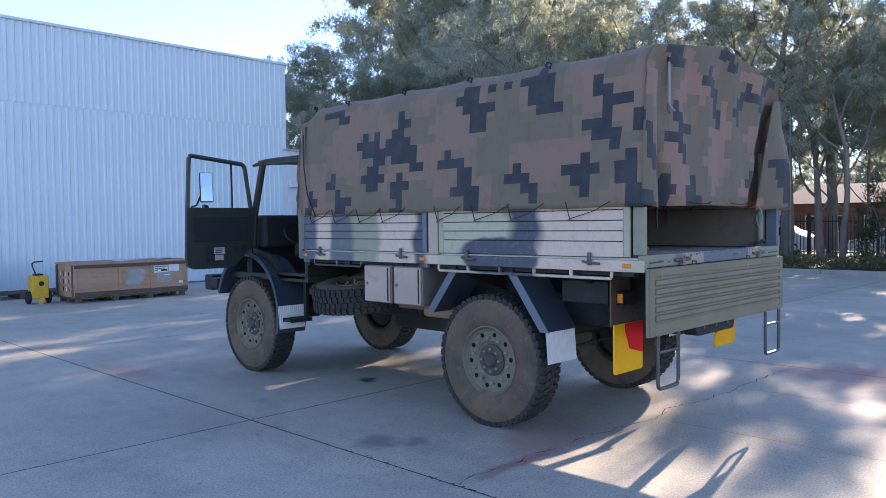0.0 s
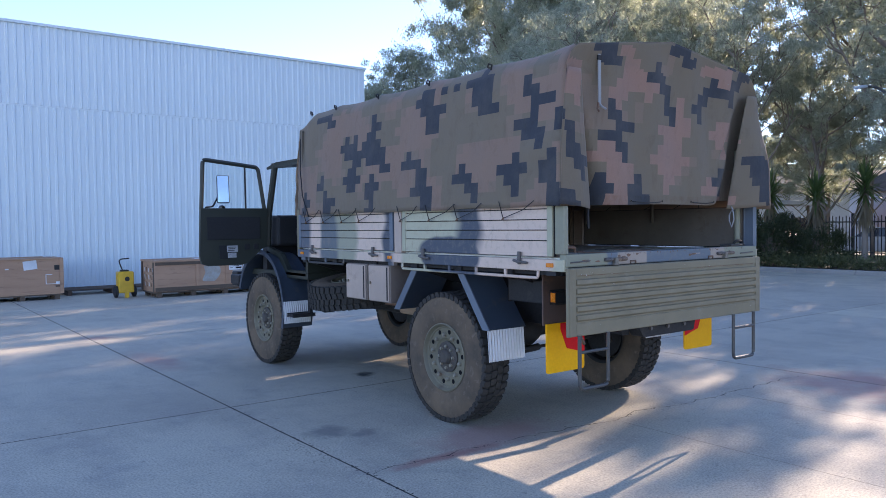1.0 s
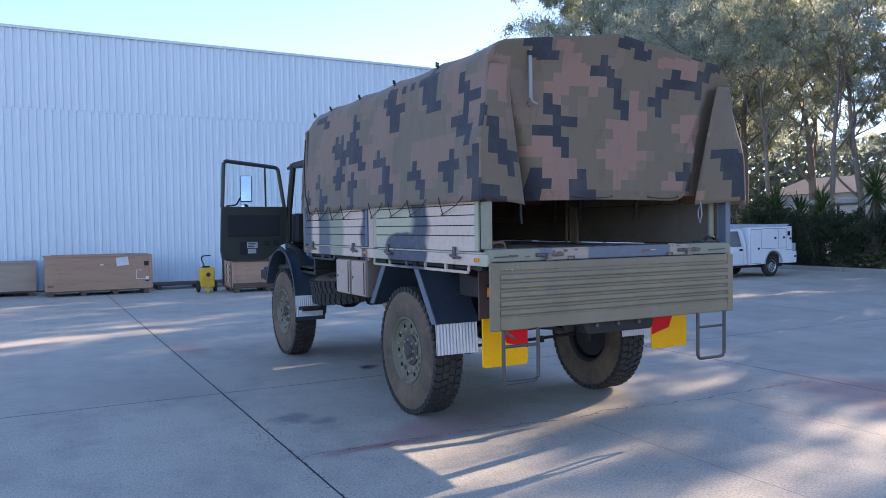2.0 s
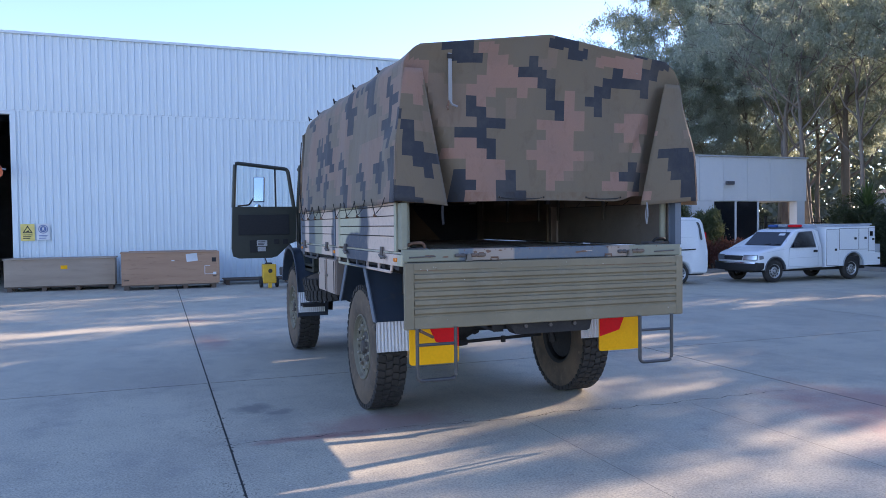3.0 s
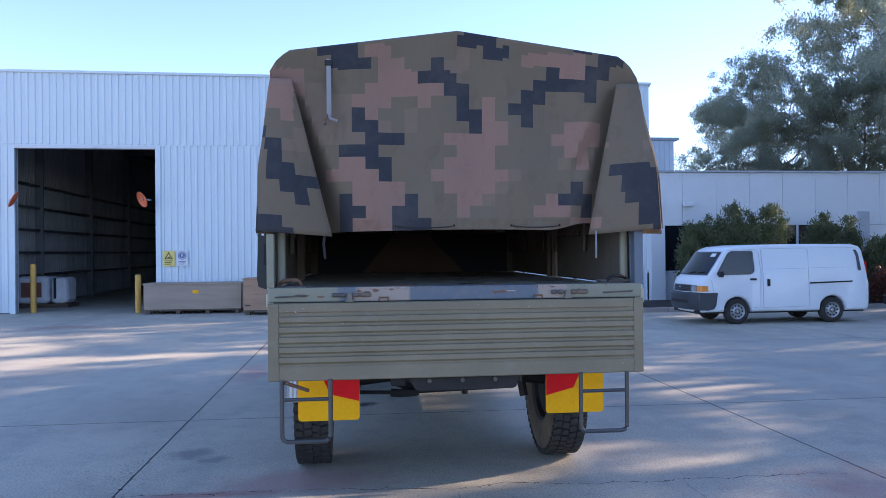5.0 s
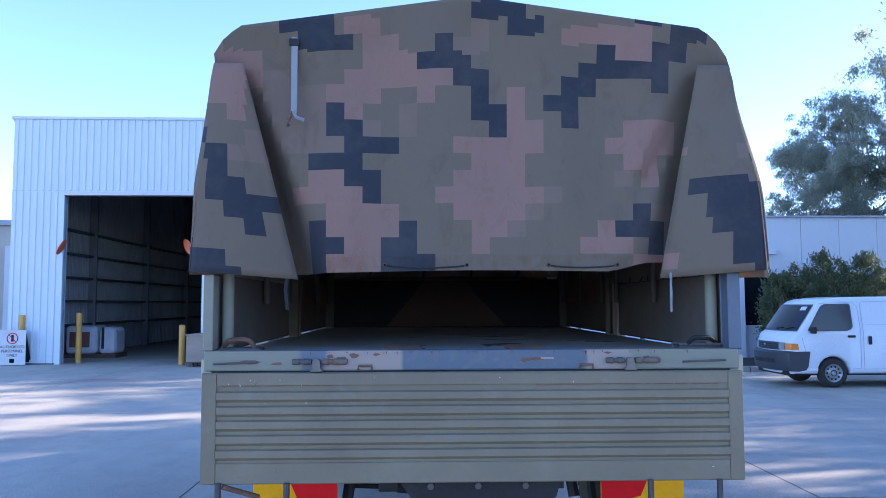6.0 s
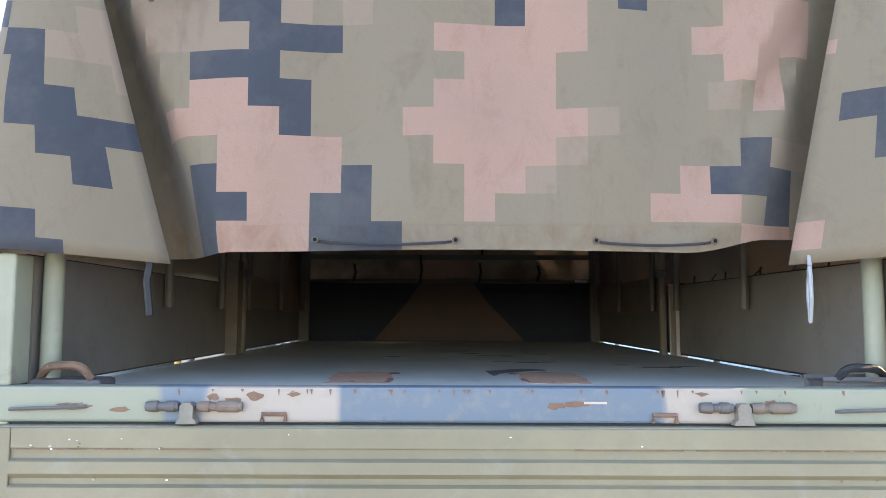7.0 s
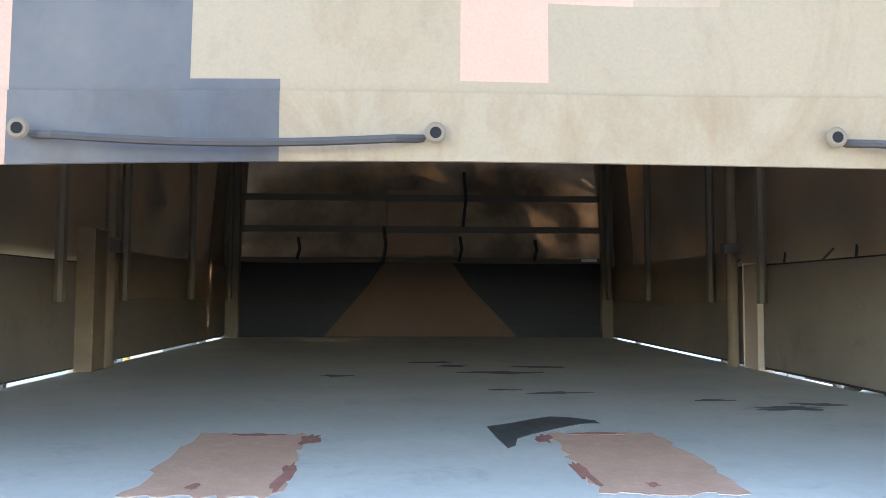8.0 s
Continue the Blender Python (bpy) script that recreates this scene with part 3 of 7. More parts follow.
# Printed dark figures: along, top, rows of whole cells.
SIDE_PRINT = (
    (3.79, 2.93, ("####.", "...##")),
    (3.25, 2.84, (".......#...", ".......##..", ".#.#..##...", "####.####..", ".#########.", "...##.####.", "..##.....##", ".####......", "..##.......")),
    (3.71, 2.28, (".#...", "##...", "..#..", "..###", "..##.", "...#.")),
    (2.69, 2.23, (".#.", "###", "##.", ".#.", "##.", "#..")),
    (2.07, 2.40, (".#....", "####..", "...##.", "...##.", "..####", "....##", "....##")),
    (1.85, 2.96, (".##..", "###..", ".####", "..##.", "..##.")),
    (1.17, 3.01, ("..#..", "####.", ".###.", ".###.", "..###")),
    (1.52, 2.96, ("#.#",)),
    (0.52, 2.87, (".#...", ".##..", "..###", "..#..", "###..", ".###.", "...#.")),
    (1.30, 2.26, (".#..", "###.", "..##", "...#")),
    (0.73, 2.29, ("..#.", "####", ".##.", "..#.")),
    (0.23, 2.29, (".#.", "##.", "##.", ".##", ".##")),
    (4.13, 2.13, (".#..", ".##.", "##..", "#...")),
    (0.10, 2.58, ("##", "##")),
)
REAR_PRINT = (
    (-0.892, 3.121, ("###.", ".###")),
    (0.019, 3.205, ("###.", "..##")),
    (-0.242, 3.047, (".#...", "###..", "..##.", "...#.", "...##", "....#")),
    (0.350, 3.132, (".....####", ".......##", "...#..##.", "..#####..", ".##...#..", "##.......", ".#.......")),
    (-0.778, 2.710, (".#...", ".##..", "..###", "###..", "..##.", "...#.")),
    (-0.765, 2.140, ("#.", "##", "#.")),
    (-0.437, 2.140, (".#.", "##.", "###")),
    (0.677, 2.225, (".#.", "###", "..#")),
)
FLAP_PRINT = (
    (-1.34, 2.576, ("#....", ".#...", ".#...", ".##..", "..###", "...#.")),
    (-1.34, 1.999, ("##.", ".##")),
    (1.019, 2.313, ("####", ".###", ".###", "..##", "..##")),
)
REAR_PINK = (
    (-0.174, 2.794, ("....#..", "....#..", "....##.", ".#####.", "..###..", ".####..", "######.", ".####..", "..##...", "..#....")),
    (-0.700, 3.128, (".##....", "..##...", "..###..", ".######", "###..#.", ".#.....")),
    (-0.849, 2.385, (".##....", "####...", "..####.", "..####.", "...##..", "..###..")),
    (0.45, 3.05, ("#####.", "..####", "....##")),
    (0.66, 2.62, (".###", "####", ".##.", "..#.")),
    (0.514, 2.140, (".#...", "###..", "...##")),
    (-1.25, 2.95, ("###", "###", "##.", ".#.")),
)


REAR_GRID = (0.0868 / 2, 0.0806 / 2, -0.001, 1.9795)
SIDE_GRID = (CELL_U, CELL_V, 0.0, 0.0)


def stamp(figures, grid=SIDE_GRID):
    cells = set()
    cu, cv, a0, z0 = grid
    for a, top, rows in figures:
        for r, row in enumerate(rows):
            for c, ch in enumerate(row):
                if ch == "#":
                    for i in (0, 1):
                        for j in (0, 1):
                            cells.add((round((a - a0) / cu) + 2 * c + i, round((top - z0) / cv) - 1 - 2 * r - j))
    return cells


def mirror_along(figures):
    """Figures on the side run towards the tail, so their columns count down."""
    return tuple((a - 0.0886 * max(len(r) for r in rows), top, tuple(row.ljust(max(len(r) for r in rows), ".")[::-1] for row in rows)) for a, top, rows in figures)


OLIVE_CLOTH, PINK_CLOTH, DARK_CLOTH, TAN_CLOTH = (0.182, 0.143, 0.096), (0.312, 0.186, 0.140), (0.024, 0.031, 0.044), (0.222, 0.160, 0.114)


def printed(me, along, dark, pink, seed, grid=SIDE_GRID):
    faded = tuple(0.55 * a + 0.45 * b for a, b in zip(PINK_CLOTH, OLIVE_CLOTH))
    """Colours each face of a cloth by the cell of the print that it lies in."""
    layer = me.attributes.new("print", 'FLOAT_COLOR', 'FACE')
    values = []
    for p in me.polygons:
        a, z = p.center[along], p.center.z
        key = (math.floor((a - grid[2]) / grid[0]), math.floor((z - grid[3]) / grid[1]))
        big = Vector((math.floor(key[0] / 2) * 0.30 + seed, math.floor(key[1] / 2) * 0.30, seed * 2))
        level = noise.noise(big * 0.7) + 0.22 * noise.noise(big * 2.3 + Vector((9, 4, 2)))
        if key in dark:
            c = DARK_CLOTH
        elif pink is not None:
            c = PINK_CLOTH if key in pink else (TAN_CLOTH if level > 0.30 else OLIVE_CLOTH)
        else:
            c = faded if level > 0.08 else (TAN_CLOTH if level > 0.0 else OLIVE_CLOTH)
        values += [*c, 1.0]
    layer.data.foreach_set("color", values)


def canvas_material(name="printed_canvas", stain=0.28, tone=(0.62, 0.56, 0.50)):
    m, ns, ls, b = nodes_of(name)
    at = ns.new("ShaderNodeAttribute")
    at.attribute_name = "print"
    weave = noise_of(ns, ls, 320, 2, 0.5)
    soil = noise_of(ns, ls, 2.4, 6, 0.7)
    col = mixed(ns, ls, ramp(ns, ls, soil, [(0.45, 0.0), (0.75, 0.35)]), at.outputs["Color"], (0.16, 0.14, 0.11))
    col = mixed(ns, ls, ramp(ns, ls, weave, [(0.35, 0.10), (0.6, 0.0)]), col, (0.05, 0.045, 0.04))
    smear = noise_of(ns, ls, 9.0, 6, 0.75, (1, 1, 0.6), distort=0.6)
    col = mixed(ns, ls, ramp(ns, ls, smear, [(0.52 - 0.25 * (stain - 0.28), 0.0), (0.72, min(1.0, stain * 1.6))]), col, tone, 'MULTIPLY')
    ls.new(col, b.inputs["Base Color"])
    b.inputs["Roughness"].default_value = 0.75
    b.inputs["Sheen Weight"].default_value = 0.15
    cr = ns.new("ShaderNodeBump")
    cr.inputs["Strength"].default_value, cr.inputs["Distance"].default_value = 0.35, 0.02
    ls.new(noise_of(ns, ls, 5.0, 4, 0.6, (1, 1, 0.5)), cr.inputs["Height"])
    ls.new(cr.outputs[0], b.inputs["Normal"])
    tr, mx = ns.new("ShaderNodeBsdfTranslucent"), ns.new("ShaderNodeMixShader")
    ls.new(col, tr.inputs["Color"])
    mx.inputs[0].default_value = 0.16
    ls.new(b.outputs[0], mx.inputs[1])
    ls.new(tr.outputs[0], mx.inputs[2])
    ls.new(mx.outputs[0], ns["Material Output"].inputs["Surface"])
    return m


M["canvas"] = canvas_material()
M["hem_canvas"] = canvas_material("stained_hem", 0.6, (0.78, 0.62, 0.48))
SECTION = [Vector(p) for p in ((-1.285, 1.885), (-1.262, 2.3), (-1.222, 2.80), (-1.20, 2.945), (-1.115, 3.048), (-0.6, 3.12), (0, 3.205),
                               (0.6, 3.12), (1.10, 3.048), (1.205, 2.945), (1.24, 2.80), (1.285, 2.3), (1.31, 1.865))]
LENGTHS = [0.0]
for a, b in zip(SECTION, SECTION[1:]):
    LENGTHS.append(LENGTHS[-1] + (b - a).length)


def section_at(s):
    for i in range(len(SECTION) - 1):
        if s <= LENGTHS[i + 1] or i == len(SECTION) - 2:
            k = (s - LENGTHS[i]) / (LENGTHS[i + 1] - LENGTHS[i])
            return SECTION[i].lerp(SECTION[i + 1], k)


def bulge(z, y):
    """How far the loose lower corner stands out."""
    return smoothstep(2.78, 2.2, z) * (1 - smoothstep(0.0, 0.55, y))


COVER_Y0, COVER_Y1 = 0.0, 4.24


def cover_point(u, v):
    y = COVER_Y0 + (COVER_Y1 - COVER_Y0) * u
    p = section_at(v * LENGTHS[-1])
    x, z = p.x, p.y
    bay = abs(math.sin((y - 0.05) / 0.84 * math.pi))
    roof = smoothstep(2.85, 3.05, z)
    z -= roof * 0.022 * bay
    x *= 1 - (1 - roof) * 0.012 * bay * smoothstep(1.9, 2.4, z)
    x += math.copysign(0.016, x) * noise.noise(Vector((y * 2.6, z * 0.8, 3.0 if x > 0 else 0.0))) * (1 - roof)
    nose = smoothstep(COVER_Y1 - 0.34, COVER_Y1, y)
    z -= roof * 0.17 * nose * nose
    x *= 1 - 0.03 * nose
    loose = bulge(z, y)
    if x > 0:
        x += 0.045 * loose
        y -= 0.075 * loose * (1 - smoothstep(0, 0.3, y))
    else:
        x -= 0.012 * loose + 0.03 * math.exp(-((z - 2.3) / 0.12) ** 2 - ((y - 0.25) / 0.2) ** 2)
        y -= 0.02 * loose * (1 - smoothstep(0, 0.3, y))
    if v < 0.02 or v > 0.98:
        z += 0.005 * math.sin(y * 7.5) - 0.004
    return (x, y, z)


cover = part("canvas_cover", sheet(cover_point, round(4.24 / CELL_U), round(LENGTHS[-1] / CELL_V)), "canvas", truck, "blocky brown, olive and black printed canvas cover", True)
printed(cover.data, 1, stamp(mirror_along(SIDE_PRINT)), None, 3.7)
sol = cover.modifiers.new("cloth", 'SOLIDIFY')
sol.thickness, sol.offset, sol.material_offset = 0.004, -1, 1
cover.data.materials.append(M["cloth_back"])


def roof_z(x):
    return 3.20 - 0.137 * min(abs(x), 1.1) - 0.006


TIP = {-1: 0.83, 1: 0.90}


def corner_top(x):
    """Height of the cover's rear edge over x, round the shoulder too."""
    ax = abs(x)
    if ax < 1.1:
        return roof_z(x)
    return 3.043 - 0.95 * (ax - 1.1) if ax < 1.2 else 2.948 - 3.2 * (ax - 1.2)


CURTAIN_ROWS = 42


def curtain_point(u, v):
    x = max(-1.212, min(1.232, REAR_GRID[2] + (58 * u - 29) * REAR_GRID[0]))
    low = 1.896 + 0.05 * smoothstep(0.62, 0.9, x) - 0.005 * math.sin(u * 9)
    # the rows follow the print up to the shoulder, then close on the slope of the roof
    j, lines = v * CURTAIN_ROWS, 18
    if j <= 1:
        z = low + (REAR_GRID[3] - low) * j
    elif j <= lines + 1:
        z = REAR_GRID[3] + REAR_GRID[1] * (j - 1)
    else:
        z = REAR_GRID[3] + REAR_GRID[1] * lines
        z += (corner_top(x) - z) * (j - lines - 1) / (CURTAIN_ROWS - lines - 1)
    side = -1 if x < 0 else 1
    k = min(1.0, max(0.0, (z - 1.86) / 0.99))
    edge = TIP[side] + (1.075 - TIP[side]) * k
    fold = smoothstep(edge - 0.03 - 0.17 * (1 - k), edge + 0.03, abs(x))
    deep = fold * (1 - k) ** 0.6 * (0.30 if x < 0 else 0.12)
    f = (z - 2.20) / 0.62
    crease = 0.0
    if 0 < f < 1.05 and x > 0:
        off = x - (0.80 + 0.26 * f)
        crease = 0.085 * math.exp(-(off / 0.042) ** 2) * smoothstep(0.0, 0.35, f) * (1.05 - f) - 0.03 * math.exp(-((off + 0.095) / 0.05) ** 2) * smoothstep(0, 0.4, f) * (1.05 - f)
    ripple = 0.012 * noise.noise(Vector((x * 3.2, z * 1.6, 0))) * (1 - v ** 4) + 0.012 * smoothstep(0.5, 1.0, abs(x)) * math.sin(x * 21 + z * 5) * (1 - k)
    ripple += 0.015 * math.sin(x * 12.5 + 1.2 * math.sin(z * 2.2) + 0.7) * smoothstep(0.0, 0.15, v) * smoothstep(1.0, 0.8, v)
    return (x, 0.066 + 0.02 * (1 - v) + deep + crease - 0.078 * v ** 3 + ripple, z + 0.009 * smoothstep(0.9, 1.0, v))


curtain = part("rear_curtain", sheet(curtain_point, 58, CURTAIN_ROWS), "canvas", truck, "printed canvas rear curtain laced along its hem", True)
printed(curtain.data, 0, stamp(REAR_PRINT, REAR_GRID), stamp(REAR_PINK, REAR_GRID), 1.3, REAR_GRID)
if sum(p.normal.y for p in curtain.data.polygons) > 0:
    curtain.data.flip_normals()
sol = curtain.modifiers.new("cloth", 'SOLIDIFY')
sol.thickness, sol.offset, sol.material_offset = 0.004, -1, 1
curtain.data.materials.append(M["cloth_back"])
def hem_point(u, v):
    p = Vector(curtain_point(u, v * 0.85 / CURTAIN_ROWS))
    return p + Vector((0, -0.0025, 0))
hem = part("hem_band", sheet(hem_point, 58, 3), "hem_canvas", curtain, "stained doubled hem", True)
printed(hem.data, 0, stamp(REAR_PRINT, REAR_GRID), stamp(REAR_PINK, REAR_GRID), 1.3, REAR_GRID)


def side_x(side, z):
    """How far out the cover's side stands at a height."""
    line = SECTION[:4] if side < 0 else SECTION[:-5:-1]
    for p, q in zip(line, line[1:]):
        if z <= q.y or q is line[-1]:
            return abs(p.x + (q.x - p.x) * max(0.0, min(1.0, (z - p.y) / (q.y - p.y))))


def flap_point(side):
    def fn(u, v):
        # u: outer to inner edge, v: foot to head
        foot = 1.895 - 0.035 * u
        z = foot + (2.87 - foot) * v
        loose = bulge(z, 0.0)
        outer_x = side_x(side, z) + (0.045 if side > 0 else 0.012) * loose + 0.013 * (1 - v ** 4) + (0.006 * math.exp(-((z - 2.3) / 0.12) ** 2) if side < 0 else 0)
        inner_x = TIP[side] + (1.075 - TIP[side]) * v
        x = outer_x + (inner_x - outer_x) * u
        y = (0.08 if side > 0 else 0.12) * u * u * (1 - v) - 0.022 * math.sin(u * math.pi) * (1 - 0.6 * v) + 0.014 * noise.noise(Vector((x * 5, z * 2, side))) * (1 - v)
        y -= (0.075 if side > 0 else 0.02) * loose * (1 - u) + 0.018 * v ** 3
        return (side * x, y, z)
    return fn


for side in (-1, 1):
    flap = part("corner_flap", sheet(flap_point(side), 14, 26), "canvas", truck, "folded printed canvas corner flap", True)
    printed(flap.data, 0, stamp(FLAP_PRINT), stamp(REAR_PINK), 1.3)
    sol = flap.modifiers.new("cloth", 'SOLIDIFY')
    sol.thickness = 0.004
    xe, ye = side * TIP[side], (0.07 if side > 0 else 0.11)
    if side < 0:
        part("flap_strap", tube([(xe - 0.049, ye - 0.006, 1.875), (xe - 0.056, ye - 0.012, 1.81), (xe - 0.046, ye - 0.008, 1.715)], 0.010, segments=6), "rope", truck)
    else:
        loop = [(0.046, -0.012, 1.885), (0.038, -0.034, 1.83), (0.035, -0.042, 1.77), (0.044, -0.014, 1.705), (0.056, 0.018, 1.76), (0.057, 0.020, 1.81), (0.047, -0.008, 1.845), (0.040, -0.030, 1.862)]
        part("flap_cord", tube([(xe + x, ye + y, z) for x, y, z in loop], 0.0058, segments=6), "strap", truck, "thin white looped cord")

def front_point(u, v):
    x = -1.275 + 2.55 * u
    top = roof_z(x) - 0.165 - 0.14 * smoothstep(1.0, 1.24, abs(x))
    z = 1.88 + (top - 1.88) * v
    reach = 0.5 * (side_x(-1, z) + side_x(1, z)) * 0.975
    w = Vector((x * 2.2 + z * 1.7, z * 3.4 - x * 0.9, 0.7))
    fold = 0.030 * (1 - abs(noise.noise(w)) * 2.6) + 0.014 * noise.noise(w * 2.7)
    return (x / 1.275 * reach, 4.232 + fold * smoothstep(1.0, 0.85, v), z)
part("front_curtain", sheet(front_point, 84, 48), "cloth_front", truck, "printed canvas front curtain", True)


# webbing on the rear curtain, lacing on its hem
part("curtain_strap", box(-0.856, -0.826, 0.012, 0.022, 2.64, 3.03, 0.003), "strap", truck, "grey webbing strap with a buckle")
part("strap_buckle", box(-0.866, -0.816, 0.006, 0.02, 2.965, 3.0, 0.004), "black", truck)
part("strap_end", tube([(-0.845, 0.02, 2.65), (-0.83, 0.005, 2.62), (-0.79, 0.0, 2.605)], 0.009, segments=6), "strap", truck)
part("strap_hook", tube([(-0.85, 0.02, 2.65), (-0.87, 0.01, 2.60), (-0.865, 0.0, 2.58)], 0.009, segments=6), "rust", truck)
part("curtain_strap", box(0.808, 0.830, 0.012, 0.022, 2.965, 3.045, 0.003), "black", truck)
part("strap_tip", box(0.810, 0.828, 0.010, 0.020, 2.945, 2.965, 0.003), "strap", truck)
part("strap_buckle", box(0.800, 0.838, 0.006, 0.02, 2.985, 3.01, 0.004), "black", truck)
for x0, x1 in ((-0.415, -0.025), (0.365, 0.695)):
    line = [(x0 + (x1 - x0) * k / 10, 0.064 - 0.006 * math.sin(k / 10 * math.pi) + (0.03 if k in (0, 10) else 0), 1.925 - 0.009 * math.sin(k / 10 * math.pi) - (0.004 if 0 < k < 10 else 0)) for k in range(11)]
    part("hem_cord", tube(line, 0.0042, segments=7), "rope", truck)
    for x in (x0, x1):
        eye = lathe([(0.001, 0.0048), (-0.0014, 0.0058), (-0.001, 0.0085), (0.001, 0.0105)], 18)
        bmesh.ops.transform(eye, matrix=Matrix.Translation((x, 0.0715, 1.926)) @ pose(0, 0, 0, 0, 0, 90), verts=eye.verts)
        ring_ob = part("eyelet", eye, "eyelet", truck)
        hole = lathe([(-0.0008, 0.0), (-0.0008, 0.0056)], 14)
        bmesh.ops.transform(hole, matrix=Matrix.Translation((x, 0.0715, 1.926)) @ pose(0, 0, 0, 0, 0, 90), verts=hole.verts)
        part("hole", hole, "ink", ring_ob)

# tray
BED_Z = 1.505
bed = part("tray_floor", box(-1.201, 1.201, 0.06, 4.2, BED_Z - 0.05, BED_Z), "bed", truck, "blue-grey sheet floor with rust patches")
for x0, x1, lean in ((-0.43, -0.225, -0.05), (0.212, 0.42, 0.0)):
    patch = bmesh.new()
    rr = random.Random(int(x0 * 100))
    ring_pts = []
    for k in range(56):
        a = k / 56 * 4
        e = int(a)
        f = a - e
        px, py = ((x0 + (x1 - x0) * f, 0.39), (x1, 0.39 + 0.455 * f), (x1 - (x1 - x0) * f, 0.845), (x0, 0.845 - 0.455 * f))[e]
        ring_pts.append((px + lean * (py - 0.4) + rr.uniform(-0.009, 0.009), py + rr.uniform(-0.014, 0.014)))
    part("rust_patch", prism(ring_pts, "z", BED_Z, BED_Z + 0.0007, patch), "bed_rust", truck, "pink-brown rust patch")
    inner = x0 if x0 > 0 else x1
    for px, py, rx, ry in ((inner, 0.52, 0.014, 0.10), (inner - 0.012 * math.copysign(1, x0), 0.79, 0.022, 0.05), ((x0 + x1) / 2, 0.835, 0.06, 0.014), (x0 * 0.6 + x1 * 0.4, 0.44, 0.012, 0.02)):
        edge = []
        for k in range(22):
            c, q = math.cos(k * math.tau / 22), math.sin(k * math.tau / 22)
            g = 0.8 + 0.7 * noise.noise(Vector((px * 40 + 2 * c, py * 40 + 2 * q, 1.3)))
            edge.append((px + lean * (py - 0.4) + rx * c * g, py + ry * q * g))
        part("rust_spot", prism(edge, "z", BED_Z + 0.0007, BED_Z + 0.0012), "bed_red", truck)
for cx, cy, rx, ry in ((0.27, 2.0, 0.16, 0.06), (0.10, 2.25, 0.08, 0.05), (0.85, 1.15, 0.13, 0.035), (0.95, 1.22, 0.08, 0.03), (0.05, 2.4, 0.10, 0.04), (0.34, 1.45, 0.09, 0.03), (0.22, 1.52, 0.05, 0.02), (0.42, 2.2, 0.12, 0.05), (0.72, 1.3, 0.05, 0.018), (-0.3, 1.9, 0.05, 0.03)):
    blot = []
    for k in range(40):
        c, s = math.cos(k * math.tau / 40), math.sin(k * math.tau / 40)
        q = 0.75 + 0.75 * noise.noise(Vector((cx * 30 + 1.6 * c, cy * 30 + 1.6 * s, 0.3)))
        blot.append((cx + rx * c * q, cy + ry * s * q))
    part("oil_mark", prism(blot, "z", BED_Z, BED_Z + 0.001), "bed_stain", truck)
part("oil_mark", prism([(0.105, 0.92), (0.112, 0.80), (0.121, 0.70), (0.138, 0.725), (0.150, 0.79), (0.185, 0.835), (0.25, 0.90), (0.30, 0.945), (0.345, 0.955), (0.343, 0.99), (0.30, 1.03), (0.255, 1.045), (0.21, 1.01), (0.16, 0.96)], "z", BED_Z, BED_Z + 0.001), "bed_stain", truck)
rr = random.Random(31)
for x, w in ((-0.95, 0.10), (-0.62, 0.08), (0.05, 0.30), (0.42, 0.12), (0.80, 0.07), (1.0, 0.06), (-0.2, 0.12)):
    edge = [(x - w + 2 * w * k / 10, 0.064 + rr.uniform(0, 0.008)) for k in range(11)] + [(x + w - 2 * w * k / 10, 0.082 + rr.uniform(0, 0.03) * math.sin(k / 10 * math.pi)) for k in range(11)]
    part("worn_edge", prism(edge, "z", BED_Z, BED_Z + 0.0012), "bed_stain", truck)
for k in range(30):
    x = rr.uniform(-0.75, 1.1)
    w, h = rr.uniform(0.002, 0.005), rr.uniform(0.006, 0.02)
    part("rust_run", prism([(x - w, 1.524), (x + w, 1.524), (x + w * 0.4, 1.524 - h), (x - w * 0.3, 1.524 - h * 0.7)], "y", -0.0116, -0.0096), "rust", truck)
# Black strip added to shut out bright ground behind the beam gap.
part("beam_backing", box(-1.19, 1.19, 0.0, 0.05, 1.39, 1.436), "black", truck)
part("rear_beam", box(-1.235, 1.235, -0.01, 0.058, 1.437, 1.53, 0.008), "beam_paint", truck, "rear beam in chipped green, cream and blue paint")
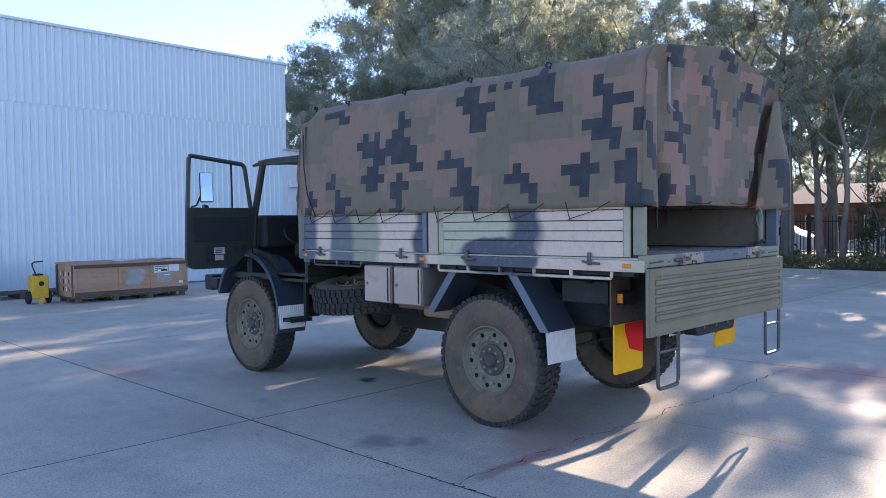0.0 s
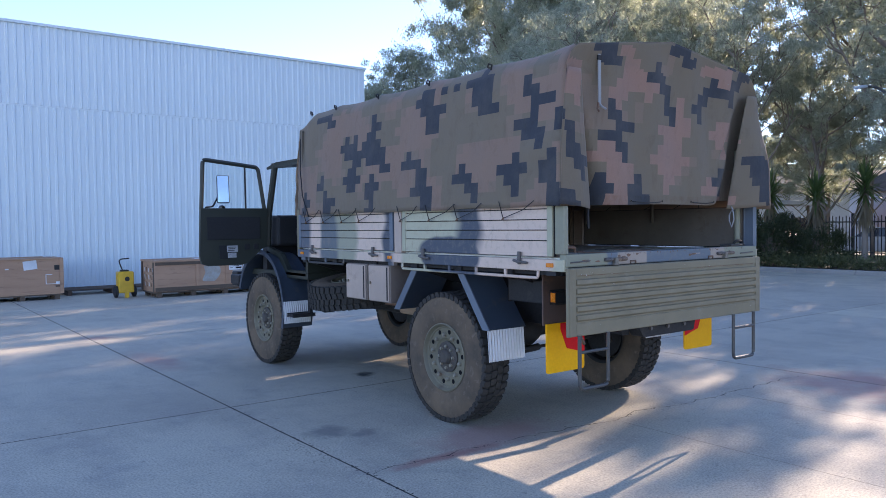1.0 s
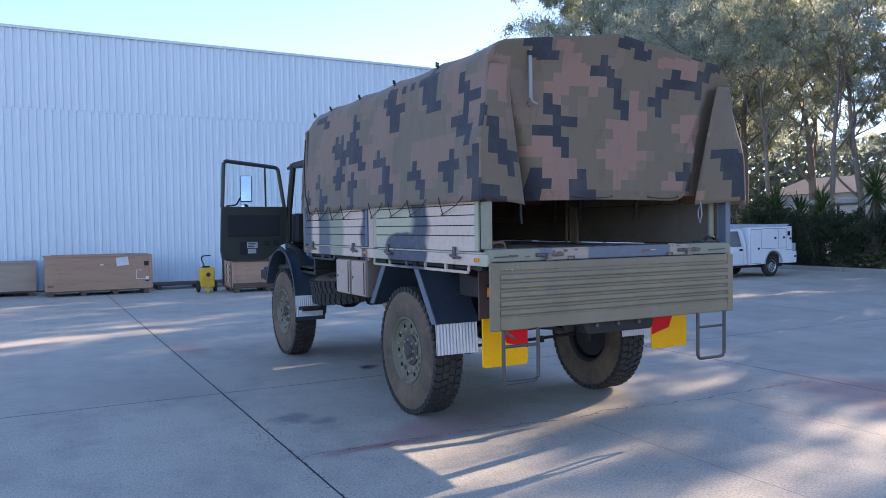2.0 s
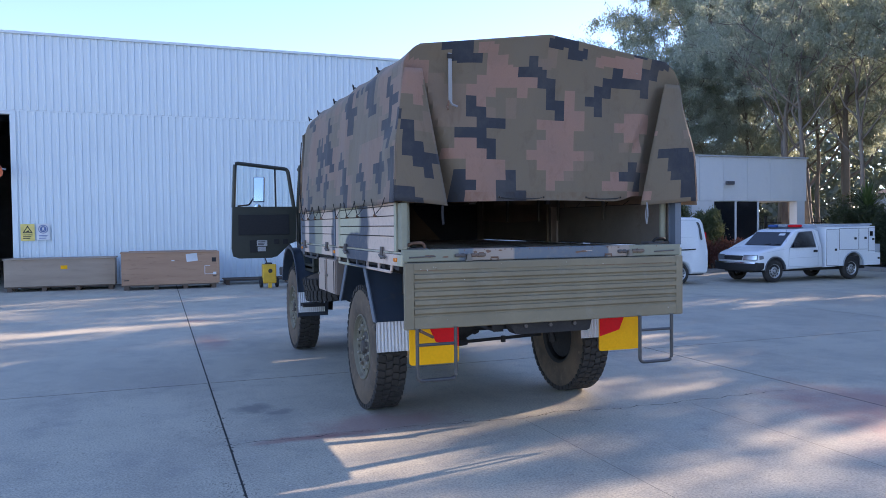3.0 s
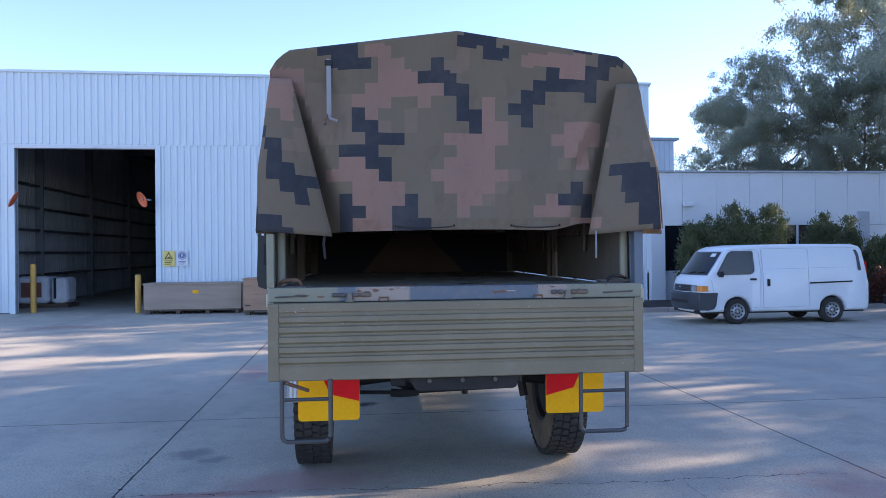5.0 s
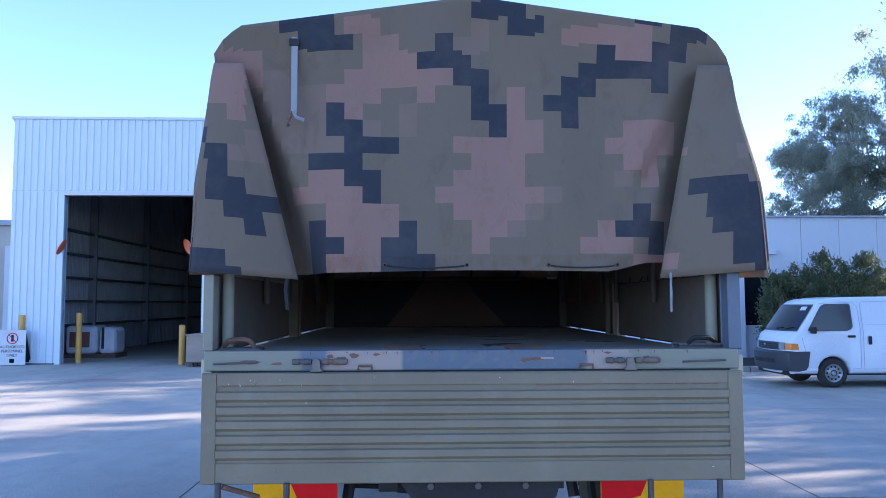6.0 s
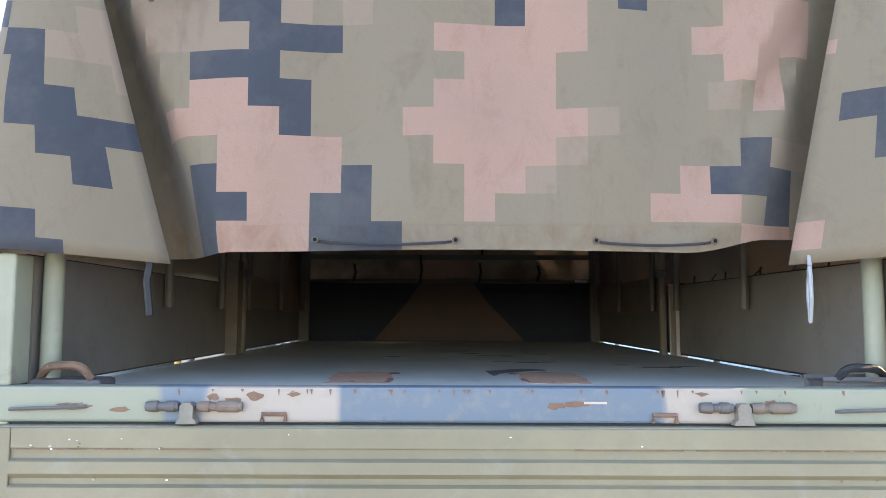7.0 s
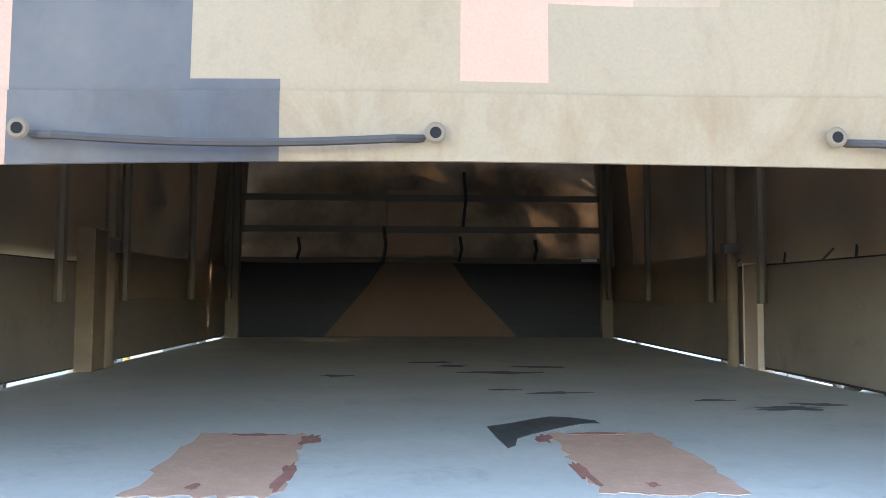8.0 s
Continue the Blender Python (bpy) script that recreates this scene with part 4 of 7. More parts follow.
for side in (-1, 1):
    part("side_rave", box(side * 1.25, side * 1.2, 0.0, 4.22, 1.405, 1.492, 0.006), "side_paint", truck)
    for y0, y1 in ((0.105, 2.06), (2.21, 4.18)):
        gate = part("drop_side", box(side * 1.236, side * 1.215, y0, y1, 1.512, 1.885, 0.004), "black", truck, "planked drop side in blotched green, cream and navy")
        for z0, z1 in ((1.514, 1.626), (1.633, 1.704), (1.711, 1.782), (1.789, 1.860), (1.867, 1.884)):
            part("plank", box(side * 1.2365, side * 1.250, y0 + 0.06, y1 - 0.06, z0, z1, 0.003), "side_paint", gate)
        part("inner_face", box(side * 1.2145, side * 1.206, y0 + 0.01, y1 - 0.01, 1.52, 1.88), "liner", gate, "dark brown inner face")
        for y in (y0 + 0.004, y1 - 0.058):
            part("end_bar", box(side * 1.256, side * 1.2365, y, y + 0.054, 1.513, 1.884, 0.004), "pale_post" if y0 < 1 else "blue_lip", gate)
        for y in (y0 + 0.34, y1 - 0.36):
            latch = part("latch", tube([(side * 1.27, y, 1.545), (side * 1.275, y, 1.49), (side * 1.27, y - 0.0, 1.45)], 0.016, segments=7), "latch_steel", gate)
            part("latch_handle", tube([(side * 1.275, y - 0.09, 1.462), (side * 1.283, y, 1.468), (side * 1.275, y + 0.06, 1.478)], 0.011, segments=6), "latch_steel", gate)
    part("middle_post", box(side * 1.25, side * 1.2, 2.075, 2.195, 1.496, 1.89, 0.005), "box_paint", truck)
    part("corner_post", box(side * 1.245, side * 1.198, 0.0, 0.092, 1.53, 1.88, 0.006), "corner_paint" if side < 0 else "blue_lip", truck)
    part("front_post", box(side * 1.245, side * 1.18, 4.185, 4.24, 1.42, 1.95, 0.005), "olive", truck)
    # rope rail below the tray
    for y0, y1 in ((0.27, 2.07), (3.17, 3.95)):
        part("rope_rail", tube(bent([(side * 1.24, y0, 1.405), (side * 1.245, y0, 1.352), (side * 1.245, y1, 1.352), (side * 1.24, y1, 1.405)], 0.02), 0.012, segments=7), "tube_steel" if y0 > 3 else "side_paint", truck)
        n = 5 if y1 - y0 > 1 else 2
        for k in range(1, n):
            y = y0 + (y1 - y0) * k / n
            part("rail_bracket", box(side * 1.236, side * 1.252, y - 0.012, y + 0.012, 1.352, 1.405), "side_paint", truck)
    for y in (0.137, 2.273, 4.10):
        part("side_marker", box(side * 1.262, side * 1.23, y - 0.035, y + 0.035, 1.435, 1.466, 0.006), "amber", truck, "amber side marker lens")
        part("marker_bracket", box(side * 1.24, side * 1.2, y - 0.05, y + 0.05, 1.372, 1.404), "black" if y < 1 else "side_paint", truck)
    # inner hoops standing in the tray
    part("rear_post", tube([(side * 1.165, 0.14, BED_Z), (side * 1.165, 0.14, 2.4)], 0.028, segments=12), "corner_paint", truck, "round olive corner post", True)
    for y in (1.10, 2.40 if side < 0 else 2.0, 2.46 if side > 0 else 1.85, 3.30, 4.10):
        part("cover_hoop", tube([(side * 1.178, y, 1.745), (side * 1.178, y, 2.6), (side * 1.15, y, 2.88), (side * 1.06, y, 2.985), (side * 0.6, y, 3.045), (0, y, 3.115)], 0.019, segments=8), "hoop", truck)
    if side < 0:
        part("stake_pocket", box(side * 1.15, side * 1.20, 2.03, 2.15, BED_Z, 2.0, 0.006), "stake", truck, "worn brown stake pocket")
    part("stake", tube([(side * 1.165, 2.22, BED_Z), (side * 1.165, 2.22, 2.62)], 0.021, segments=10), "stake", truck, "worn brown cover stake", True)
    part("stake_clip", box(side * 1.13, side * 1.19, 2.195, 2.245, 1.93, 1.97, 0.006), "latch_steel", truck)
    def skirt(u, v):
        y = 2.28 + 1.9 * u
        return (side * (1.203 - 0.004 * math.sin(y * 5.3) * (1 - v)), y, 1.745 + 0.012 * math.sin(y * 3.1 + side) * (1 - v) + 0.2 * v)
    part("inner_skirt", sheet(skirt, 40, 3, 0.003), "cloth_back", truck, "plain brown canvas skirt tucked inside the tray", True)
    part("corner_casting", box(side * 1.2, side * 1.0, 0.09, 0.2, BED_Z, BED_Z + 0.035, 0.012), "latch_steel", truck)
    part("corner_shackle", tube(bent([(side * 1.03, 0.10, BED_Z + 0.036), (side * 1.05, 0.08, BED_Z + 0.075), (side * 1.15, 0.09, BED_Z + 0.07), (side * 1.18, 0.12, BED_Z + 0.036)], 0.03), 0.012, segments=7), "black" if side > 0 else "rust", truck)
for side in (-1, 1):
    # Canvas lap added to block slivers of daylight at each front corner.
    def corner_lap(u, v):
        z, along = 1.86 + 0.99 * v, min(1.0, u / 0.7)
        y = 3.92 + 0.28 * along
        edge = side_x(side, z) * (1 - 0.03 * smoothstep(COVER_Y1 - 0.34, COVER_Y1, y)) - 0.022
        return (side * (edge - 0.09 * max(0.0, u - 0.7) / 0.3), y + 0.004 * math.sin(z * 9), z)
    part("corner_lap", sheet(corner_lap, 10, 10, 0.003), "cloth_back", truck, "", True)
    part("front_stanchion", box(side * 1.135, side * 1.212, 4.12, 4.175, BED_Z, 2.84, 0.006), "hoop", truck, "dull brown front stanchion")
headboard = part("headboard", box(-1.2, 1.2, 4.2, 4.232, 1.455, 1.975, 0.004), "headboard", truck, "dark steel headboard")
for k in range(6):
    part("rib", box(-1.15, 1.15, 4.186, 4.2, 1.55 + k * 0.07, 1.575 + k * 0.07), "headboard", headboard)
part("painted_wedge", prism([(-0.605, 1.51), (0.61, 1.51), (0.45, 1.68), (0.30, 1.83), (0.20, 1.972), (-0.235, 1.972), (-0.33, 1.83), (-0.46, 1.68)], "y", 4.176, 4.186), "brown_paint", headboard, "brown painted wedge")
part("top_rail", tube([(-1.18, 4.19, 1.99), (1.18, 4.19, 1.99)], 0.018), "hoop", headboard)
for z in (2.185, 2.385):
    part("front_slat", box(-1.18, 1.18, 4.165, 4.185, z - 0.02, z + 0.02), "hoop", truck)
part("window_panel", box(-0.215, 0.205, 4.188, 4.196, 2.02, 2.44, 0.003), "panel_cloth", truck, "pale brown canvas panel over the cab window")
for x, z0, z1 in ((-0.77, 1.99, 2.13), (-0.235, 1.96, 2.20), (0.245, 1.98, 2.14), (0.72, 1.99, 2.12), (0.27, 2.2, 2.55)):
    part("hanging_strap", tube([(x, 4.158, z1), (x + 0.012, 4.155, (z0 + z1) / 2), (x - 0.006, 4.158, z0)], 0.011, segments=6), "rope", truck)
part("white_tag", box(1.02, 1.12, 4.17, 4.174, 1.985, 2.005), "paper", truck)

# tailgate hanging open
tail = part("tailgate", box(-1.237, 1.237, -0.035, -0.003, 0.935, 1.432, 0.006), "olive", truck, "lowered olive steel tailgate with pressed ribs")
for k in range(5):
    z = 1.072 + k * 0.0645
    part("rib", prism([(-0.035, z - 0.030), (-0.052, z - 0.016), (-0.052, z + 0.014), (-0.035, z + 0.020)], "x", -1.165, 1.165), "olive", tail)
for x in (-1.2, 1.2):
    part("end_bar", box(x - 0.033, x + 0.033, -0.044, -0.035, 0.94, 1.428, 0.003), "olive", tail)
part("lower_bar", box(-1.166, 1.166, -0.043, -0.035, 0.94, 1.03, 0.003), "olive", tail)
part("upper_bar", box(-1.166, 1.166, -0.043, -0.035, 1.375, 1.428, 0.003), "olive", tail)
rng = random.Random(5)
for k in range(22):
    x, z = (rng.uniform(-1.15, 1.15) if k % 2 else rng.gauss(-0.85, 0.12)), rng.choice((1.377, 1.379, 1.385, 1.40, 1.41, 1.30, 1.0, 0.97)) + rng.uniform(-0.004, 0.004)
    w, n = rng.uniform(0.0015, 0.0045), rng.randint(5, 7)
    flake = [(x + w * rng.uniform(0.4, 1.5) * math.cos(q * math.tau / n), z + w * rng.uniform(0.3, 0.9) * math.sin(q * math.tau / n)) for q in range(n)]
    part("paint_chip", prism(flake, "y", -0.0448, -0.0428), rng.choice(("paper", "paper", "box_paint", "rust")), tail)
for x, w in ((-1.06, 0.09), (-0.90, 0.05), (-0.72, 0.07), (0.42, 0.14), (0.75, 0.16), (1.02, 0.10)):
    edge = [(x - w + 2 * w * q / 8, 1.3745 + rng.uniform(0.0, 0.0018)) for q in range(9)] + [(x + w, 1.3728), (x - w, 1.3728)]
    part("rust_line", prism(edge, "y", -0.0436, -0.0425), "rust", tail)
for x in (-0.72, 0.72):
    lug = [(x - 0.027, 1.437), (x + 0.027, 1.437), (x + 0.024, 1.446), (x + 0.017, 1.452), (x + 0.017, 1.482), (x + 0.010, 1.492), (x - 0.010, 1.492), (x - 0.017, 1.482), (x - 0.017, 1.452), (x - 0.024, 1.446)]
    hinge = part("hinge", prism(lug, "y", -0.040, -0.012), "lug_paint", truck, "worn painted hinge lug")
    for a, b, coat in ((x - 0.11, x - 0.024, "latch_steel"), (x + 0.024, x + 0.14, "beam_rust")):
        barrel = lathe([(a, 0.0), (a, 0.012), (a + 0.008, 0.014), (a + 0.03, 0.015), (a + 0.034, 0.011), (a + 0.05, 0.011), (a + 0.054, 0.015), (b - 0.012, 0.015), (b - 0.006, 0.012), (b, 0.011), (b, 0.0)], 14)
        bmesh.ops.transform(barrel, matrix=Matrix.Translation((0, -0.02, 1.48)), verts=barrel.verts)
        part("barrel", barrel, coat, hinge)
for x in (-1.09, 1.07):
    part("beam_handle", tube(bent([(x - 0.10, -0.008, 1.470), (x - 0.09, -0.02, 1.472), (x + 0.09, -0.02, 1.478), (x + 0.10, -0.008, 1.478)], 0.012), 0.0055, segments=6), "latch_steel", truck)
rr = random.Random(12)
for x, z, w, h in ((-0.55, 1.506, 0.03, 0.012), (-0.45, 1.512, 0.02, 0.008), (-0.61, 1.49, 0.03, 0.014), (0.80, 1.488, 0.03, 0.014), (-1.02, 1.48, 0.05, 0.012), (0.29, 1.487, 0.05, 0.007), (0.23, 1.481, 0.018, 0.008), (-0.66, 1.503, 0.02, 0.01), (0.62, 1.515, 0.02, 0.006), (-0.9, 1.47, 0.03, 0.008)):
    flake = [(x + w * math.cos(k * math.tau / 11) * rr.uniform(0.5, 1.1), z + h * math.sin(k * math.tau / 11) * rr.uniform(0.5, 1.2)) for k in range(11)]
    part("rust_flake", prism(flake, "y", -0.0118, -0.0096), "rust", truck)
for x in (-0.5, 0.52):
    part("beam_bracket", tube([(x - 0.03, -0.014, 1.44), (x - 0.03, -0.014, 1.46), (x + 0.03, -0.014, 1.46), (x + 0.03, -0.014, 1.44)], 0.0065, segments=6), "rust", truck)
part("paint_scar", box(0.31, 0.37, -0.0125, -0.0095, 1.488, 1.494), "box_paint", truck)
part("paint_scar", box(0.22, 0.26, -0.0125, -0.0095, 1.478, 1.490), "rust", truck)
for side in (-1, 1):
    x0, x1 = (0.795, 1.11) if side > 0 else (-1.15, -0.845)
    step = part("folding_step", tube(bent([(x0, -0.055, 0.945), (x0, -0.055, 0.555), (x1, -0.055, 0.555), (x1, -0.055, 0.945)], 0.045), 0.0145), "tube_steel", truck, "bent steel tube step hanging from the tailgate")
    part("rung", tube([(x0, -0.055, 0.822), (x1, -0.055, 0.822)], 0.012), "tube_steel", step)
part("step_prop", tube([(-1.13, -0.05, 0.93), (-0.99, 0.05, 0.86)], 0.012), "rust", truck)

# reflector boards
for side in (-1, 1):
    x0, x1 = sorted((side * 0.66, side * 1.08))
    board = part("rear_reflector", prism(bent([(x0, 0.98), (x0, 0.595), (x1, 0.595), (x1, 0.98)], 0.02, 3) and [(p.x, p.y) for p in bent([(x0, 0.98, 0), (x0, 0.595, 0), (x1, 0.595, 0), (x1, 0.98, 0)], 0.025, 3)], "y", 0.35, 0.362), "yellow", truck, "yellow and red reflective rear board")
    inner, outer = side * 0.662, side * 0.93
    part("red_field", prism([(inner, 0.978), (inner, 0.725), (side * 0.86, 0.775), (outer, 0.93), (outer, 0.978)], "y", 0.346, 0.35), "red", board, "red reflective field")
    part("reflector_hanger", prism([(side * 0.86, 1.4), (side * 1.1, 1.4), (side * 1.1, 0.97), (side * 0.7, 0.97), (side * 0.7, 1.02), (side * 0.80, 1.06)], "y", 0.363, 0.378), "rust_panel", truck)
    part("storage_bin", box(side * 0.62, side * 0.95, 0.48, 0.92, 1.12, 1.30, 0.01), "black", truck, "dark steel bin under the tray")
    lamp = part("tail_lamp", box(side * 0.88, side * 1.02, 0.30, 0.362, 1.14, 1.23, 0.012), "black", truck, "black tail lamp housing")
    part("side_lens", box(side * 1.02, side * 1.032, 0.305, 0.35, 1.15, 1.22, 0.003), "amber", lamp, "amber lamp lens")
    # chassis
    part("chassis_rail", box(side * 0.36, side * 0.44, 0.15, 6.6, 0.86, 1.10, 0.006), "black", truck)
    for y in (0.6, 1.25, 1.9, 2.6, 3.4, 4.1):
        part("cross_bearer", box(side * 0.44, side * 1.2, y, y + 0.09, 1.34, 1.405), "black", truck)
        part("outrigger", prism([(side * 0.44, 1.12), (side * 0.44, 1.34), (side * 1.15, 1.34)], "y", y + 0.03, y + 0.06), "black", truck)
    part("bearer_rail", box(side * 0.35, side * 0.46, 0.12, 4.15, 1.1, 1.34), "black", truck)
    part("edge_channel", box(side * 1.12, side * 1.18, 0.08, 4.15, 1.37, 1.45), "black", truck)
    for y in (1.56, 5.41):
        coil = [(side * 0.62 + 0.075 * math.cos(a * 0.6), y + 0.2 + 0.075 * math.sin(a * 0.6), 0.62 + a * 0.0088) for a in range(48)]
        part("coil_spring", tube(coil, 0.014, segments=6), "black", truck)
        part("damper", tube([(side * 0.7, y - 0.3, 0.55), (side * 0.62, y - 0.18, 1.1)], 0.035), "black", truck)
part("rear_crossmember", box(-0.44, 0.44, 0.18, 0.3, 0.87, 1.1, 0.01), "black", truck)
hitch = part("tow_hitch", prism([(-0.38, 0.97), (0.42, 0.97), (0.385, 0.845), (0.36, 0.835), (-0.27, 0.835), (-0.29, 0.845)], "y", 0.06, 0.18), "black", truck, "dusty black tow beam")
for x in (-0.2, 0.02, 0.24):
    part("bolt", tube([(x, 0.06, 0.90), (x, 0.045, 0.90)], 0.016, segments=6), "latch_steel", hitch)
for y in (1.56, 5.41):
    part("axle", tube([(-0.95, y, 0.66), (-0.3, y, 0.73), (0.3, y, 0.73), (0.95, y, 0.66)], 0.07, segments=12), "black", truck)
    diff = lathe([(-0.2, 0.02), (-0.17, 0.11), (-0.06, 0.165), (0.06, 0.165), (0.17, 0.11), (0.2, 0.02)], 20)
    bmesh.ops.transform(diff, matrix=Matrix.Translation((-0.22, y, 0.74)), verts=diff.verts)
    part("differential", diff, "black", truck, smooth=True)
part("torque_tube", tube([(0.05, 1.7, 0.66), (0.02, 3.4, 0.86), (0.05, 5.3, 0.66)], 0.06), "black", truck)
part("gearbox", box(-0.28, 0.3, 3.3, 4.7, 0.72, 1.15, 0.05), "black", truck)
rod = part("track_rod", tube([(-0.72, 1.38, 0.60), (-0.3, 1.38, 0.585), (0.64, 1.40, 0.61)], 0.016), "black", truck)
part("rod_joint", tube([(-0.40, 1.38, 0.587), (-0.34, 1.38, 0.58), (-0.22, 1.38, 0.585), (-0.17, 1.38, 0.59)], 0.034, segments=8), "black", rod)
part("rod_clamp", tube([(0.22, 1.39, 0.56), (0.22, 1.39, 0.62)], 0.026, segments=8), "black", rod)
part("fuel_tank", box(0.5, 1.12, 2.3, 3.5, 0.60, 1.28, 0.06), "olive_dark", truck)
# Unseen box, added to stop sun passing under the truck.
part("battery_box", box(0.62, 1.12, 3.56, 4.76, 0.42, 1.14, 0.02), "olive_dark", truck)
part("exhaust_silencer", box(-0.95, -0.55, 2.0, 2.6, 0.86, 0.98, 0.04), "tan_box", truck, "tan heat-stained silencer box")
part("exhaust_pipe", tube(bent([(-0.7, 2.6, 0.93), (-0.7, 3.6, 0.93), (-0.85, 4.6, 1.0)], 0.1), 0.045), "rust", truck)

# tool boxes and spare wheel
for y0, y1, paint in ((2.73, 3.13, "box_paint"), (2.30, 2.69, "box_paint")):
    chest = part("tool_box", box(-1.23, -0.72, y0, y1, 1.005, 1.37, 0.008), "box_side", truck, "brown steel tool box with a pale door")
    part("door", box(-1.245, -1.232, y0 + 0.012, y1 - 0.012, 1.015, 1.36, 0.004), paint, chest, "pale pink-grey door")
    part("catch", tube([(-1.262, y0 + 0.34, 1.19), (-1.245, y0 + 0.34, 1.19)], 0.014), "nut", chest)
    part("strip", box(-1.25, -1.245, y0 + 0.03, y0 + 0.045, 1.03, 1.35), "black", chest)


def wheel(name, label):
    """A wheel with its outer face towards -x, hub at the origin."""
    R, w = 0.578, 0.335
    hub = new(name)
    hub.parent = truck
    tagged(hub, label)
    prof = [(-0.13, 0.275), (-0.165, 0.30), (-0.185, 0.36), (-0.19, 0.43), (-0.182, 0.50), (-0.160, 0.545), (-0.10, 0.562), (0.10, 0.562),
            (0.160, 0.545), (0.182, 0.50), (0.19, 0.43), (0.185, 0.36), (0.165, 0.30), (0.13, 0.275)]
    bm = lathe(prof, 64, closed=True)
    tread = bmesh.new()
    for k in range(50):
        for row, (x0, x1, shift) in enumerate(((-0.172, -0.085, 0.0), (-0.075, 0.0, 0.5), (0.008, 0.08, 0.0), (0.09, 0.172, 0.5))):
            a = (k + shift) * math.tau / 50
            turn = Matrix.Rotation(a, 4, 'X')
            low = 0.535 if row in (0, 3) else 0.555
            box(x0, x1, -0.025, 0.025, low, R, bm=tread, turn=turn @ Matrix.Rotation(radians(8 if row % 2 else -8), 4, 'Z'))
        for sx in (-1, 1):
            box(sx * 0.15, sx * 0.178, -0.018, 0.018, 0.532, 0.565, bm=tread, turn=Matrix.Rotation((k + (0 if sx < 0 else 0.5)) * math.tau / 50, 4, 'X'))
    for f in bm.faces:
        c = f.calc_center_median()
        f.material_index = 0 if math.hypot(c.y, c.z) > 0.528 else 1
    part("tyre", bm, ["tyre", "sidewall"], hub, "dusty chunky-treaded tyre", True)
    tagged(part("tread", tread, "tyre", hub), kind="stuff")
    rim = lathe([(-0.150, 0.306), (-0.176, 0.304), (-0.180, 0.294), (-0.168, 0.284), (-0.150, 0.280), (-0.140, 0.272), (-0.138, 0.262), (-0.128, 0.256), (-0.124, 0.170), (-0.112, 0.160),
                 (-0.10, 0.14), (-0.10, 0.105)], 48)
    rim_ob = part("rim", rim, "rim", hub, "olive steel rim", True)
    part("barrel", lathe([(-0.10, 0.264), (0.02, 0.262), (0.14, 0.272), (0.165, 0.30)], 40), "black", rim_ob, "black inner barrel", True)
    part("brake_drum", lathe([(-0.06, 0.0), (-0.06, 0.235), (0.10, 0.24), (0.12, 0.20), (0.12, 0.0)], 32), "black", rim_ob, smooth=True)
    for k in range(10):
        a = k * math.tau / 10 + 0.2 + math.tau / 20
        hole = lathe([(-0.1275, 0.0), (-0.1275, 0.021)], 12)
        bmesh.ops.transform(hole, matrix=Matrix.Translation((-0.0015, 0.228 * math.cos(a), 0.228 * math.sin(a))), verts=hole.verts)
        part("vent_hole", hole, "ink", rim_ob)
    for k in range(10):
        a = k * math.tau / 10 + 0.2
        nut = lathe([(-0.124, 0.020), (-0.150, 0.018), (-0.164, 0.010), (-0.164, 0.0)], 6)
        bmesh.ops.transform(nut, matrix=Matrix.Translation((0, 0.196 * math.cos(a), 0.196 * math.sin(a))), verts=nut.verts)
        part("wheel_nut", nut, "nut", rim_ob)
    cap = lathe([(-0.08, 0.142), (-0.118, 0.138), (-0.126, 0.12), (-0.128, 0.068), (-0.16, 0.060), (-0.172, 0.045), (-0.172, 0.0)], 28)
    cap_ob = part("hub_cap", cap, "rust_hub", hub, "rust-stained hub", True)
    for k in range(8):
        a = k * math.tau / 8
        bolt = lathe([(-0.124, 0.015), (-0.150, 0.013), (-0.153, 0.0)], 6)
        bmesh.ops.transform(bolt, matrix=Matrix.Translation((0, 0.096 * math.cos(a), 0.096 * math.sin(a))), verts=bolt.verts)
        part("hub_bolt", bolt, "nut", cap_ob)
    return hub


def wheel_copy(m):
    w = copy_thing(first_wheel, m)
    w.parent = truck
    return w


first_wheel = wheel("road_wheel", "chunky off-road wheel with an olive rim")
for piece in first_wheel.children_recursive:
    for v in piece.data.vertices:
        v.co.x *= 0.77
first_wheel.matrix_basis = pose(-1.03, 1.56, 0.578)
wheel_copy(pose(-1.03, 5.41, 0.578, 40))
wheel_copy(pose(1.03, 1.56, 0.578, 15, 0, 180))
wheel_copy(pose(1.03, 5.41, 0.578, 70, 0, 180))
spare = wheel_copy(pose(-0.72, 3.75, 1.03, 0, 82, 0))
spare.name = "spare_wheel"
tagged(spare, "spare wheel slung flat under the tray")

